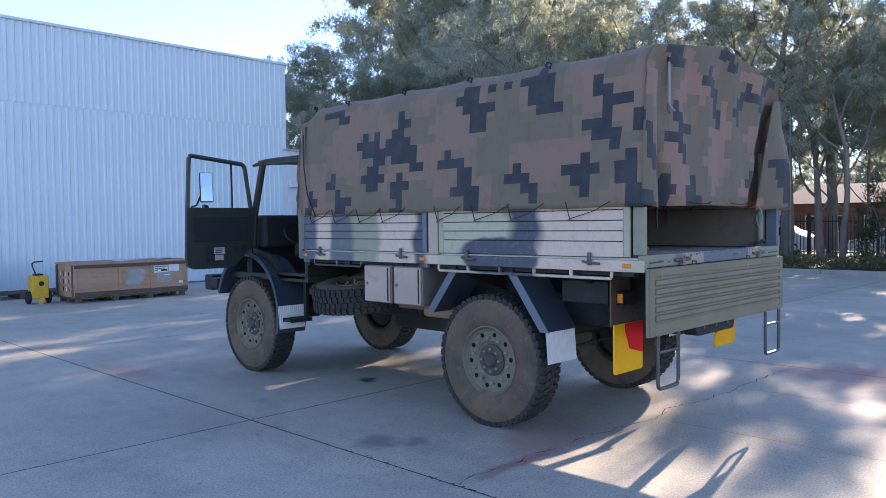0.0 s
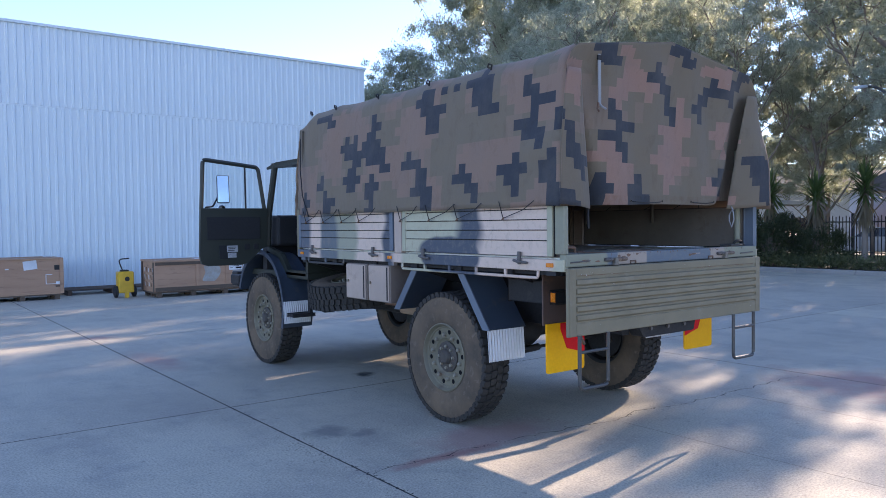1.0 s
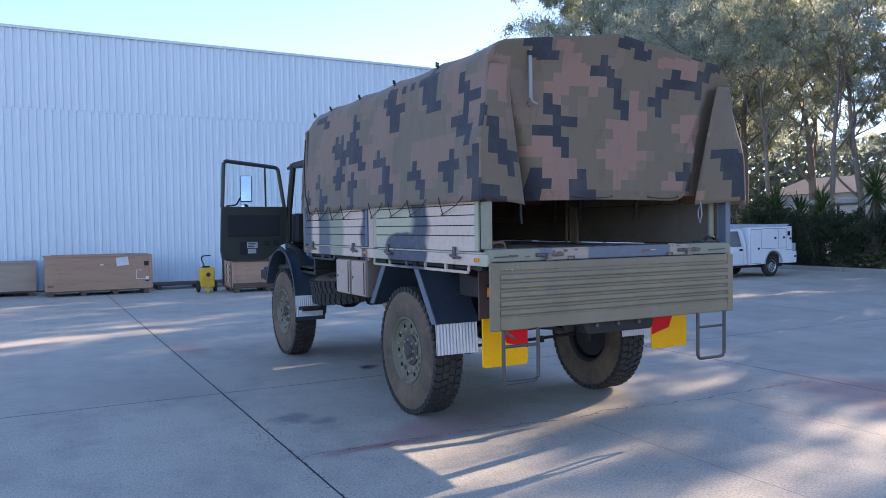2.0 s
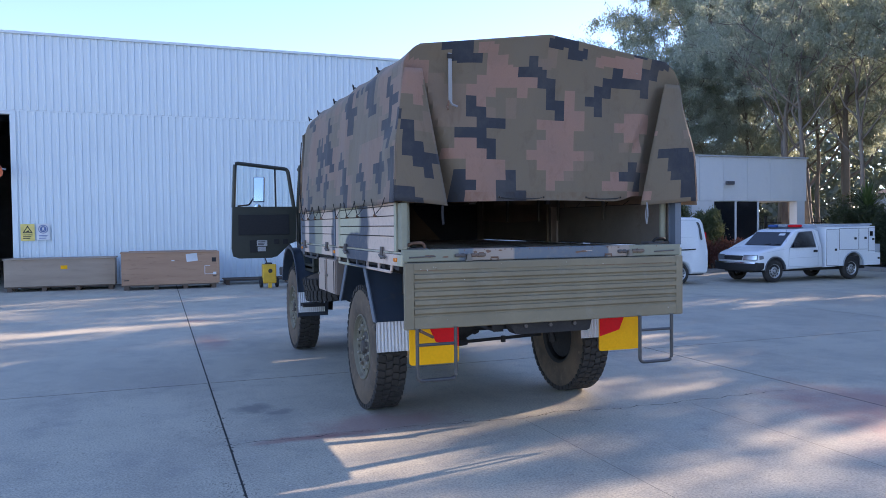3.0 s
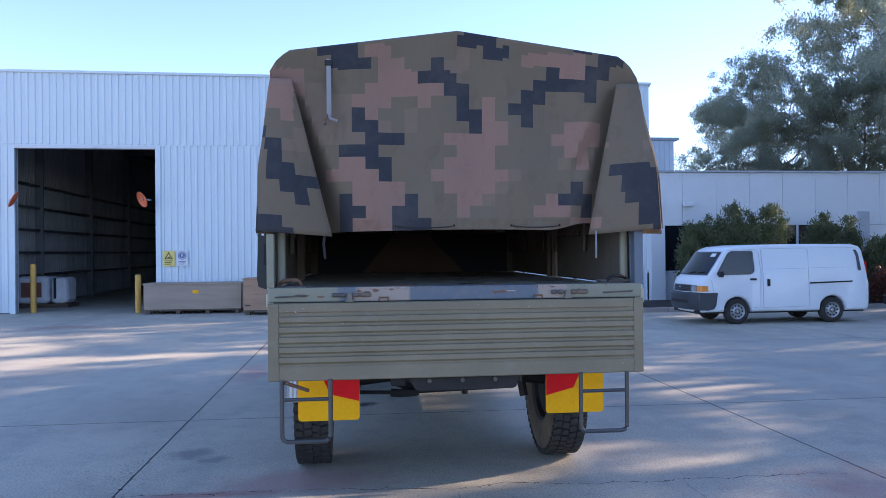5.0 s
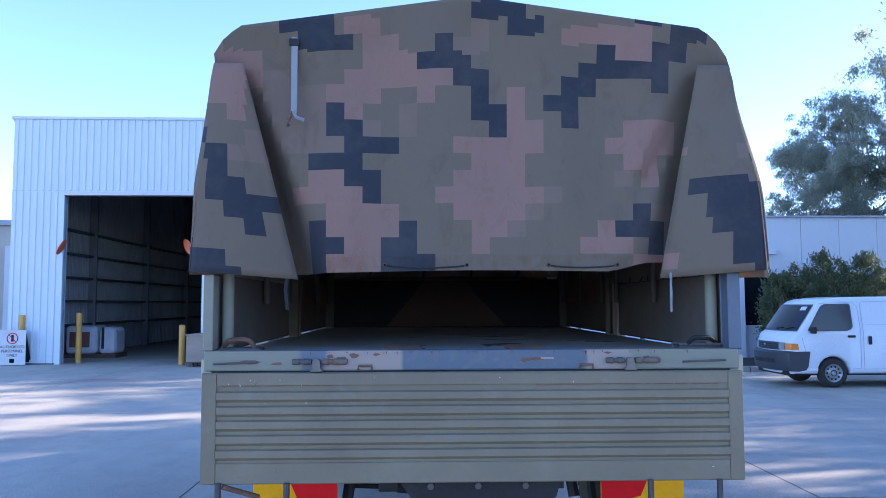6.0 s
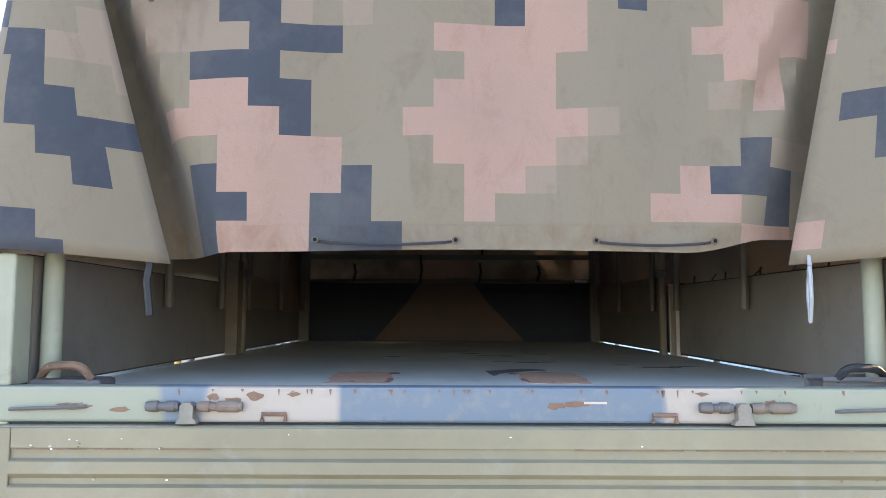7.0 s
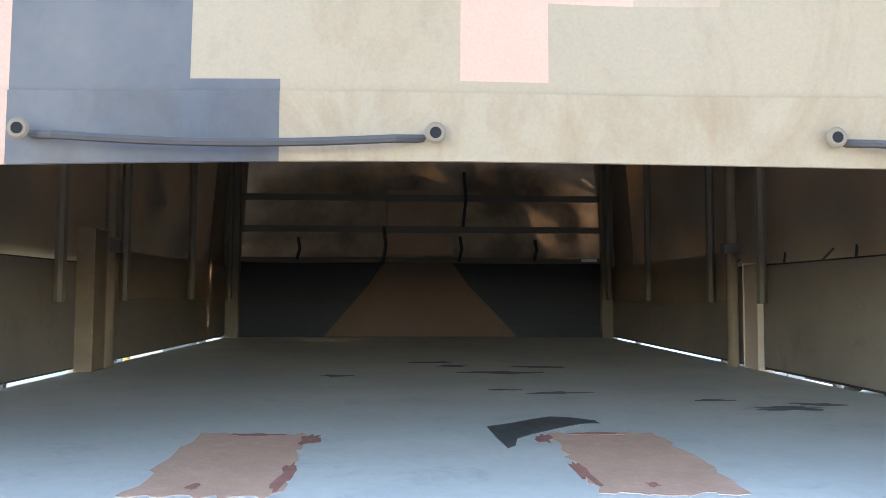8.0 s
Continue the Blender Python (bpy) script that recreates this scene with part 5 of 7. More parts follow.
# mudguards
for side in (-1, 1):
    for y_leg, y_foot, z_foot in ((1.26, 0.93, 0.885), (1.91, 2.21, 0.955)):
        d = math.copysign(0.03, y_foot - y_leg)
        arm = part("mudguard_panel", prism([(y_leg, 1.345), (y_leg + d, 1.345), (y_foot + d, z_foot), (y_foot, z_foot)], "x", *sorted((side * 0.78, side * 1.2))), "navy_paint", truck, "dark blue mudguard panel")
        part("lip", prism([(y_leg - d, 1.345), (y_leg + 2 * d, 1.345), (y_foot + 2 * d, z_foot), (y_foot - d, z_foot)], "x", *sorted((side * 1.2, side * 1.212))), "blue_lip", arm)
    def flap_sheet(y, z1, z0, x0, x1, lean):
        def fn(u, v):
            return (x0 + (x1 - x0) * u, y - lean * (1 - v) - 0.004 * math.cos(u * 13 * math.tau), z0 + (z1 - z0) * v)
        return sheet(fn, 78, 2, 0.004)
    part("mudflap", flap_sheet(0.915, 0.885, 0.625, side * 0.80, side * 1.2, 0.02), "white_rubber", truck, "ribbed white rubber mudflap")
    part("mudflap", flap_sheet(4.72, 0.84, 0.575, side * 0.86, side * 1.215, 0.03), "white_rubber", truck, "ribbed white rubber mudflap")
    def arch(u, v):
        a = radians(-18 + 182 * u)
        r = 0.70
        return (side * (0.80 + 0.41 * v), 5.41 - r * 0.95 * math.cos(a), 0.73 + r * math.sin(a) * (0.98 if a > 0 else 1))
    guard = part("front_mudguard", sheet(arch, 26, 4, 0.012), "navy_paint", truck, "rounded dark blue front mudguard", True)
    def arch_lip(u, v):
        a = radians(-18 + 182 * u)
        r = 0.69 + 0.045 * v
        return (side * 1.212, 5.41 - r * 0.95 * math.cos(a), 0.73 + r * math.sin(a))
    part("lip", sheet(arch_lip, 26, 1, 0.012), "navy_paint", guard)
    part("cab_step", box(side * 0.9, side * 1.18, 4.50, 4.66, 0.67, 0.70, 0.008), "black", truck)
    part("step_stay", box(side * 0.9, side * 0.94, 4.55, 4.6, 0.7, 1.1), "black", truck)

# cab
cab = new("cab")
cab.parent = truck
tagged(cab, "dark green cab with the driver's door swung open")
CX = 1.08
part("floor", box(-CX, CX, 4.32, 6.0, 1.12, 1.2, 0.01), "olive_dark", cab)
part("rear_wall", box(-CX, CX, 4.32, 4.37, 1.2, 1.85, 0.008), "olive_dark", cab)
for x in (-CX, CX - 0.11):
    part("rear_pillar", box(x, x + 0.11, 4.32, 4.45, 1.85, 2.56, 0.012), "olive_dark", cab)
part("rear_header", box(-CX + 0.1, CX - 0.1, 4.32, 4.4, 2.4, 2.56, 0.01), "olive_dark", cab)
def cab_roof(u, v):
    x, y = -CX + 2 * CX * u, 4.3 + 1.12 * v
    return (x, y, 2.565 + 0.07 * math.sin(u * math.pi) ** 0.6 - 0.05 * smoothstep(0.75, 1.0, v))
part("roof", sheet(cab_roof, 20, 8, 0.03), "olive_dark", cab, smooth=True)
for s in (-1, 1):
    part("front_pillar", tube([(s * (CX - 0.03), 5.22, 2.55), (s * (CX - 0.02), 5.42, 1.9), (s * (CX - 0.02), 5.46, 1.5)], 0.042), "olive_dark", cab)
    part("cab_side", prism([(4.37, 1.16), (4.37, 1.22), (4.85, 1.22), (5.05, 1.42), (5.44, 1.5), (5.44, 1.44), (5.1, 1.36), (4.92, 1.16)], "x", *sorted((s * (CX - 0.06), s * CX))), "olive_dark", cab)
    part("window_rail", box(s * (CX - 0.07), s * (CX - 0.01), 4.4, 5.3, 2.5, 2.56), "olive_dark", cab)
part("passenger_door", box(CX - 0.06, CX, 4.45, 5.44, 1.22, 1.92, 0.012), "olive_dark", cab)
part("dashboard", box(-CX + 0.08, CX - 0.08, 5.3, 5.62, 1.5, 1.9, 0.04), "interior", cab)
part("firewall", box(-CX + 0.02, CX - 0.02, 5.5, 5.62, 1.15, 1.5), "interior", cab)
part("windscreen", prism([(5.46, 1.9), (5.475, 1.9), (5.275, 2.53), (5.26, 2.53)], "x", -CX + 0.06, CX - 0.06), "glass", cab, "clear windscreen").visible_shadow = False
part("bonnet", prism([(5.6, 1.3), (5.6, 1.85), (6.2, 1.70), (6.55, 1.55), (6.6, 1.1), (6.2, 1.0), (5.7, 1.1)], "x", -0.62, 0.62), "olive_dark", cab)
part("bumper", box(-1.1, 1.1, 6.42, 6.62, 0.93, 1.13, 0.02), "black", truck, "black steel front bumper")
part("bumper_end", box(-1.2, -0.95, 6.12, 6.42, 0.97, 1.1, 0.02), "black", truck)
for x in (-0.55, 0.55):
    seat = part("seat", box(x - 0.25, x + 0.25, 4.5, 5.0, 1.38, 1.56, 0.05), "interior", cab)
    part("seat_back", box(x - 0.25, x + 0.25, 4.42, 4.55, 1.5, 2.1, 0.05), "interior", cab)
ring = [(-0.55 + 0.22 * math.cos(a * math.tau / 24), 5.2 + 0.1 * math.sin(a * math.tau / 24), 1.66 + 0.13 * math.sin(a * math.tau / 24)) for a in range(24)]
part("steering_wheel", tube(ring, 0.014, closed=True, segments=6), "black", cab)

# the open door, hinged at the front pillar, seen from inside
door = new("cab_door")
door.parent = truck
tagged(door, "dark green cab door swung open at right angles")
DX0, DX1, DYA, DYB = -1.99, -1.12, 5.36, 5.41
part("skin", prism([(DX0, 1.42), (DX0 + 0.02, 1.31), (DX0 + 0.1, 1.28), (-1.46, 1.28), (-1.38, 1.30), (-1.2, 1.47), (DX1, 1.50), (DX1 + 0.02, 1.99), (DX0 + 0.02, 1.99)], "y", DYA, DYB), "olive_dark", door)
part("inner_panel", box(DX0 + 0.09, DX1 - 0.09, DYA - 0.012, DYA, 1.60, 1.88, 0.004), "interior", door, "black trim panel")
part("door_pocket", box(DX0 + 0.24, DX0 + 0.4, DYA - 0.012, DYA, 1.36, 1.53, 0.004), "interior", door)
for x in (-1.42, -1.30):
    part("latch_plate", box(x, x + 0.07, DYA - 0.012, DYA, 1.47, 1.54, 0.004), "interior", door)
part("data_plate", box(-1.655, -1.515, DYA - 0.014, DYA, 1.445, 1.525), "plate", door, "grey data plate with worn printing")
part("data_plate", box(-1.645, -1.535, DYA - 0.014, DYA, 1.375, 1.435), "plate", door)
for k in range(3):
    part("print_bar", box(-1.64, -1.56 + 0.01 * k, DYA - 0.016, DYA - 0.0142, 1.462 + 0.02 * k, 1.470 + 0.02 * k), "black", door)
frame_line = [(DX0 + 0.035, DYA + 0.025, 1.98), (DX0 + 0.065, DYA + 0.025, 2.585), (-1.215, DYA + 0.025, 2.51), (-1.135, DYA + 0.025, 1.98)]
part("window_frame", tube(bent(frame_line, 0.05), 0.026), "olive_dark", door)
part("quarter_bar", tube([(-1.385, DYA + 0.025, 1.98), (-1.39, DYA + 0.025, 2.52)], 0.012), "black", door)
part("window_pane", prism([(DX0 + 0.06, 1.98), (DX0 + 0.08, 2.57), (-1.22, 2.5), (-1.15, 1.98)], "y", DYA + 0.022, DYA + 0.027), "glass", door, "clear door glass").visible_shadow = False
arm_pts = [(DX0 + 0.1, DYB, 2.0), (-1.72, 5.62, 2.02), (-1.60, 5.68, 2.2)]
holder = part("mirror_arm", tube(bent(arm_pts, 0.04), 0.011), "black", door)
mirror_shell = part("mirror_shell", box(-0.078, 0.078, 0.0, 0.04, -0.18, 0.18, 0.015), "black", holder)
glass_face = part("mirror_glass", box(-0.0675, 0.0675, -0.004, 0.0, -0.17, 0.17), "mirror", holder, "rectangular mirror glass")
mirror_shell.matrix_basis = pose(-1.585, 5.62, 2.24, -8, 0, -18)
glass_face.matrix_basis = pose(-1.585, 5.62, 2.24, -8, 0, -18)
small = lathe([(0.0, 0.0), (0.0, 0.05), (-0.012, 0.045), (-0.018, 0.0)], 18)
bmesh.ops.transform(small, matrix=pose(-1.60, 5.64, 1.99, 0, 0, 90), verts=small.verts)
part("round_mirror", small, "mirror", holder, "small round wide-angle mirror")

# cover lashing along the tray side
for side in (-1, 1):
    for y0, y1 in ((0.25, 0.62), (0.85, 1.2), (1.2, 1.6), (1.75, 2.05), (2.45, 2.8), (2.8, 3.15), (3.2, 3.55), (3.6, 3.95)):
        part("lashing_cord", tube([(side * 1.30, y0, 1.925), (side * 1.285, (y0 + y1) / 2 - 0.05, 1.86), (side * 1.275, y1, 1.80)], 0.0036, segments=5), "rope", truck)
        part("lashing_cord", tube([(side * 1.275, y1, 1.80), (side * 1.287, y1 + 0.01, 1.86), (side * 1.30, y1 + 0.02, 1.93)], 0.004, segments=5), "rope", truck)
        part("lashing_hook", tube([(side * 1.258, y1 + 0.02, 1.79), (side * 1.285, y1, 1.79), (side * 1.285, y1 - 0.02, 1.805)], 0.007, segments=5), "rust", truck)
for k, y in enumerate((4.0, 3.45, 2.6, 1.75, 0.9)):
    for side in (-1, 1):
        part("cover_loop", tube([(side * 1.16, y - 0.02, 3.0), (side * 1.17, y - 0.045, 3.035), (side * 1.165, y, 3.05), (side * 1.15, y + 0.03, 3.03), (side * 1.12, y + 0.03, 3.025)], 0.008, segments=5), "rope", truck)
part("slack_cord", tube([(-1.24, 4.12, 2.75), (-1.27, 4.08, 2.4), (-1.29, 4.0, 2.1), (-1.29, 3.86, 1.86)], 0.007, segments=5), "rope", truck)


# ---- plants ----
def leaf_mesh(name, centres, directions, lengths, widths, material, rng, corners=4):
    """Many small pointed leaves as one mesh."""
    n = len(centres)
    d = directions / np.linalg.norm(directions, axis=1)[:, None]
    r = rng.normal(size=(n, 3))
    side = np.cross(d, r)
    side /= np.linalg.norm(side, axis=1)[:, None] + 1e-9
    L, W = lengths[:, None], widths[:, None]
    if corners == 3:
        verts = np.stack([centres - d * L * 0.5 + side * W * 0.5, centres + d * L * 0.5, centres - d * L * 0.5 - side * W * 0.5], axis=1).reshape(-1, 3)
    else:
        verts = np.stack([centres - d * L * 0.5, centres + side * W * 0.5 - d * L * 0.05, centres + d * L * 0.5, centres - side * W * 0.5 - d * L * 0.05], axis=1).reshape(-1, 3)
    me = bpy.data.meshes.new(name)
    me.vertices.add(corners * n)
    me.vertices.foreach_set("co", verts.astype(np.float32).ravel())
    me.loops.add(corners * n)
    me.loops.foreach_set("vertex_index", np.arange(corners * n, dtype=np.int32))
    me.polygons.add(n)
    me.polygons.foreach_set("loop_start", np.arange(0, corners * n, corners, dtype=np.int32))
    me.materials.append(M[material])
    me.update(calc_edges=True)
    return me


def gum_tree(seed, height, girth, leaves, fork, spread, label, share=0.5, full=0.22):
    """A eucalypt: tapered leaning trunk, forked limbs and hanging clumps of narrow leaves."""
    rng = np.random.default_rng(seed)
    tree = thing("gum_tree", label, "tree", "gum trees round the yard")
    bm = bmesh.new()
    tips = []

    def limb(start, direction, length, radius, level):
        pts, d = [Vector(start)], Vector(direction).normalized()
        n = (10, 6, 5, 4)[level]
        for i in range(n):
            d = (d + Vector(rng.normal(0, (0.06, 0.15, 0.2, 0.25)[level], 3)) + Vector((0, 0, (0.02, 0.09, 0.03, -0.05)[level]))).normalized()
            pts.append(pts[-1] + d * length / n)
        tube(pts, lambda s: radius * (1 - 0.7 * s), bm, (10, 7, 5, 4)[level])
        if level >= 2:
            tips.extend(pts[2:])
        if level < 3:
            count = (9, 5, 4)[level]
            for k in range(count):
                a = k * 2.4 + rng.uniform(0, 0.9)
                at = pts[-1 - (k * (n - fork) // count if level == 0 else k % 3)]
                out = rng.uniform(0.8, 1.25) * spread if level == 0 else rng.uniform(0.5, 1.0)
                nd = (d * (0.75 if level == 0 else 0.8) + Vector((math.cos(a) * out, math.sin(a) * out, rng.uniform(-0.1, 0.3)))).normalized()
                share = (0.30 + 0.16 * (k / count)) if level == 0 else rng.uniform(0.45, 0.65)
                limb(at, nd, length * share, radius * (0.36 if level == 0 else 0.45), level + 1)

    limb((0, 0, -0.05), (rng.normal(0, 0.07), rng.normal(0, 0.07), 1), height * 0.80, girth, 0)
    part("trunk", bm, "bark", tree, "grey-brown peeling bark", True)
    pts = np.array([list(p) for p in tips])
    keep = rng.permutation(len(pts))[:int(len(pts) * share)]
    pick = keep[rng.integers(0, len(keep), leaves)]
    clump = rng.normal(0, 1, (len(pts), 3)) * 0.30
    clump[:, 2] -= 0.15
    girths = rng.uniform(0.12, full, len(pts))
    off = rng.normal(0, 1, (leaves, 3)) * girths[pick][:, None] * np.array([1.0, 1.0, 0.8])
    centres = pts[pick] + clump[pick] + off
    dirs = rng.normal(0, 0.6, (leaves, 3)) + np.array([0, 0, -0.75])
    me = leaf_mesh("crown", centres, dirs, rng.uniform(0.14, 0.27, leaves), rng.uniform(0.05, 0.09, leaves), "gum_leaf", rng, 3)
    crown = new("crown", me)
    crown.parent = tree
    tagged(crown, "ragged crown of narrow grey-green leaves")
    return tree


KINDS = [gum_tree(11, 16, 0.26, 26000, 3, 1.0, "tall grey-green gum tree with a ragged open crown"),
         gum_tree(23, 15, 0.34, 30000, 2, 1.15, "broad gum tree with a thick dark trunk and spreading crown"),
         gum_tree(37, 14, 0.17, 18000, 4, 0.85, "slender gum tree with a pale leaning trunk"),
         gum_tree(52, 15, 0.24, 26000, 2, 1.1, "gum tree with drooping grey-green foliage"),
         gum_tree(71, 15, 0.22, 60000, 2, 1.1, "dense grey-green gum tree behind the office", 0.85, 0.34)]
# Sunward trees, several unseen, are placed and sized to dapple the yard.
TREES = ((19.4, 33.5, 4, 0.62), (22.8, 35.2, 4, 0.78), (29.9, 35.0, 4, 1.25), (34.5, 33.0, 4, 1.25), (37, 30, 3, 1.3), (26.2, 24.0, 0, 0.86), (24.6, 18.3, 2, 0.85),
         (23.9, 20.4, 2, 0.95), (24.4, 15.0, 2, 0.85), (26.6, 9.3, 1, 0.95), (26.5, 15.2, 3, 0.78), (27.2, 3.9, 3, 0.70), (23.4, -4.5, 1, 0.95),
         (25.6, -7.0, 0, 1.0), (23.6, -12.0, 3, 1.0), (25.5, -17.5, 1, 1.0), (30.2, 8.6, 0, 1.05), (31, 20.5, 1, 0.85), (40, 36, 1, 1.2),
         (33, 26.5, 0, 1.05), (30.5, -9, 3, 1.1), (42, 45, 4, 1.3), (25.6, 32.2, 4, 0.74), (29.6, 30.5, 4, 0.86), (33.0, 28.5, 4, 0.8), (23.6, 6.2, 3, 0.6), (26.4, 7.8, 1, 0.58),
         (37.5, 5.0, 4, 0.8), (38.5, 11.0, 4, 0.85), (37, -1.5, 4, 0.8), (38, 17.5, 4, 0.85), (28.8, 13.0, 1, 0.6), (29.5, -4.5, 1, 0.62),
         (20.6, 31.4, 4, 0.40), (23.4, 30.6, 4, 0.46), (26.2, 30.0, 4, 0.48), (26.2, 5.3, 4, 0.60), (25.4, 2.4, 4, 0.52), (31.5, 12.2, 4, 0.48), (34.0, 16.5, 4, 0.5), (35.0, 8.5, 4, 0.55))
used = set()
for n, (x, y, kind, size) in enumerate(TREES):
    size *= 0.9 if y < 22 else 0.92
    m = pose(x, y, 0.1 if x < 27 and y < 17 else -0.03, 0, 0, (n * 77) % 360)
    if kind not in used:
        used.add(kind)
        KINDS[kind].matrix_basis = m
        KINDS[kind].scale = (size, size, size)
    else:
        t = copy_thing(KINDS[kind], m)
        t.scale = (size, size, size)


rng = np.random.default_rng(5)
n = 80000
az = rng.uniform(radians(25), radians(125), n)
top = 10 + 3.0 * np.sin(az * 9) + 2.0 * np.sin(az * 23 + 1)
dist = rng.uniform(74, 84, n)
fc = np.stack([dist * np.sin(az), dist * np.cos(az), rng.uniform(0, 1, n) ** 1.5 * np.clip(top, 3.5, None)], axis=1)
tagged(new("far_trees", leaf_mesh("far_trees", fc, rng.normal(0, 1, (n, 3)), rng.uniform(0.6, 1.2, n), rng.uniform(0.3, 0.6, n), "hazed_leaf", rng)),
       "distant belt of trees in haze-paled grey-green", "trees", kind="stuff")


def shrub(seed, rx, ry, h, leaves, material, label, name="shrub", category="bush", spiky=0.0):
    rng = np.random.default_rng(seed)
    ob = thing(name, label, category)
    bm = bmesh.new()
    for k in range(9):
        a = k * math.tau / 9
        tube([(0, 0, -0.02), (0.25 * rx * math.cos(a), 0.25 * ry * math.sin(a), 0.4 * h), (0.6 * rx * math.cos(a), 0.6 * ry * math.sin(a), 0.78 * h)], lambda s: 0.03 * (1 - 0.7 * s), bm, 5)
    part("stems", bm, "bark", ob)
    clumps = 190
    th, z = rng.uniform(0, math.tau, clumps), rng.uniform(0.05, 0.92, clumps)
    rad = np.sqrt(np.clip(1 - (z - 0.38) ** 2 / 0.40, 0.04, 1)) * rng.uniform(0.35, 1.0, clumps) ** 0.6
    cc = np.stack([np.cos(th) * rad * rx, np.sin(th) * rad * ry, z * h * 1.08 * (1 + 0.10 * np.sin(th * 2 + seed))], axis=1)
    pick = rng.integers(0, clumps, leaves)
    # each clump is a leafy shoot that points up and out
    lean = cc / np.array([rx, ry, h]) + np.array([0, 0, 0.35 + spiky]) + rng.normal(0, 0.25, (clumps, 3))
    lean /= np.linalg.norm(lean, axis=1)[:, None]
    run = rng.uniform(0, 1, leaves)[:, None] * (rng.uniform(0.12, 0.34, clumps)[pick])[:, None]
    centres = cc[pick] + lean[pick] * run + rng.normal(0, 1, (leaves, 3)) * np.array([0.10, 0.10, 0.08]) * (1.15 - 2.2 * run)
    centres[:, 2] = np.clip(centres[:, 2], 0.02, None)
    dirs = lean[pick] + rng.normal(0, 0.75, (leaves, 3)) + np.array([0, 0, spiky * 0.4])
    crown = new("foliage", leaf_mesh("foliage", centres, dirs, rng.uniform(0.06, 0.13, leaves), rng.uniform(0.02, 0.042, leaves), material, rng))
    crown.parent = ob
    return ob


for x, y, rx, ry, h, seed in ((10.2, 17.4, 1.05, 0.8, 2.4, 1), (11.4, 17.3, 1.1, 0.85, 2.75, 2), (14.3, 17.6, 0.85, 0.7, 2.4, 3), (15.5, 17.0, 0.42, 0.5, 1.75, 4)):
    shrub(seed, rx, ry, h, 24000, "shrub_leaf", "dense dark green bottlebrush bush beside the office", spiky=0.6).location = (x, y, 0.1)
for x, y, seed in ((15.1, 16.15, 8), (15.95, 16.2, 9)):
    shrub(seed, 0.5, 0.35, 0.78, 4500, "red_leaf", "low shrub with reddish leaves").location = (x, y, 0.1)
for x, y, rx, ry, h, seed in ((20.95, 15.2, 1.0, 1.2, 1.9, 21), (20.9, 13.2, 1.0, 1.2, 1.8, 22), (21.0, 11.2, 0.95, 1.1, 1.6, 23), (21.1, 9.3, 0.7, 0.8, 1.2, 24), (22.2, 16.6, 1.1, 1.0, 2.3, 25), (21.3, 2.8, 0.9, 1.2, 1.6, 26), (21.5, -1.2, 1.0, 1.2, 2.2, 27), (21.5, 4.0, 1.0, 1.1, 2.6, 29), (22.6, 1.2, 1.2, 1.4, 3.0, 30)):
    shrub(seed, rx, ry, h, 16000 if x < 21.05 and y > 9 else 9000, "garden_leaf", "dark leafy garden bush behind the kerb").location = (x, y, 0.12)

rng = np.random.default_rng(77)
n = 30000
hy = rng.uniform(-22, 12.4, n)
hc = np.stack([20.35 + rng.normal(0, 0.17, n), hy, 0.12 + np.abs(rng.normal(0.25, 0.13, n)) + 0.05 * np.sin(hy * 3.1)], axis=1)
hedge = tagged(new("hedge", leaf_mesh("hedge", hc, rng.normal(0, 1, (n, 3)) + np.array([0, 0, 0.7]), rng.uniform(0.07, 0.14, n), rng.uniform(0.025, 0.05, n), "shrub_leaf", rng)),
               "low clipped dark green hedge along the kerb", "hedge", kind="stuff")


def yucca(seed, h):
    rng = random.Random(seed)
    ob = thing("yucca", "spiky yucca with a skirt of dry leaves", "plant", "yuccas in the garden bed")
    part("stem", tube([(0, 0, -0.05), (0.04, 0.02, h * 0.5), (0.02, -0.03, h)], lambda s: 0.12 - 0.04 * s, segments=8), "bark", ob)
    for name, material, count, low, high, length in (("leaves", "yucca_leaf", 150, -40, 85, 0.95), ("dry_skirt", "dry_leaf", 90, -88, -55, 0.9)):
        bm = bmesh.new()
        for k in range(count):
            a, e = rng.uniform(0, math.tau), radians(rng.uniform(low, high))
            L, z = length * rng.uniform(0.75, 1.1), h + rng.uniform(-0.35, 0.1) - (0.35 if material == "dry_leaf" else 0)
            out = Vector((math.cos(a) * math.cos(e), math.sin(a) * math.cos(e), math.sin(e)))
            side = Vector((-math.sin(a), math.cos(a), 0)) * 0.036
            base = Vector((0, 0, z)) + out * 0.05
            mid, tip = base + out * L * 0.55, base + out * L + Vector((0, 0, -0.10 * L))
            vs = [bm.verts.new(p) for p in (base - side * 0.6, base + side * 0.6, mid + side, tip, mid - side)]
            bm.faces.new(vs)
        part(name, bm, material, ob)
    return ob


for k, (x, y, h) in enumerate(((21.2, 11.3, 2.7), (21.2, 9.6, 2.6), (21.3, 8.0, 2.8), (21.8, 15.7, 2.2), (21.9, 13.8, 2.1), (22.0, 14.8, 1.9))):
    yucca(k, h).location = (x, y, 0.1)

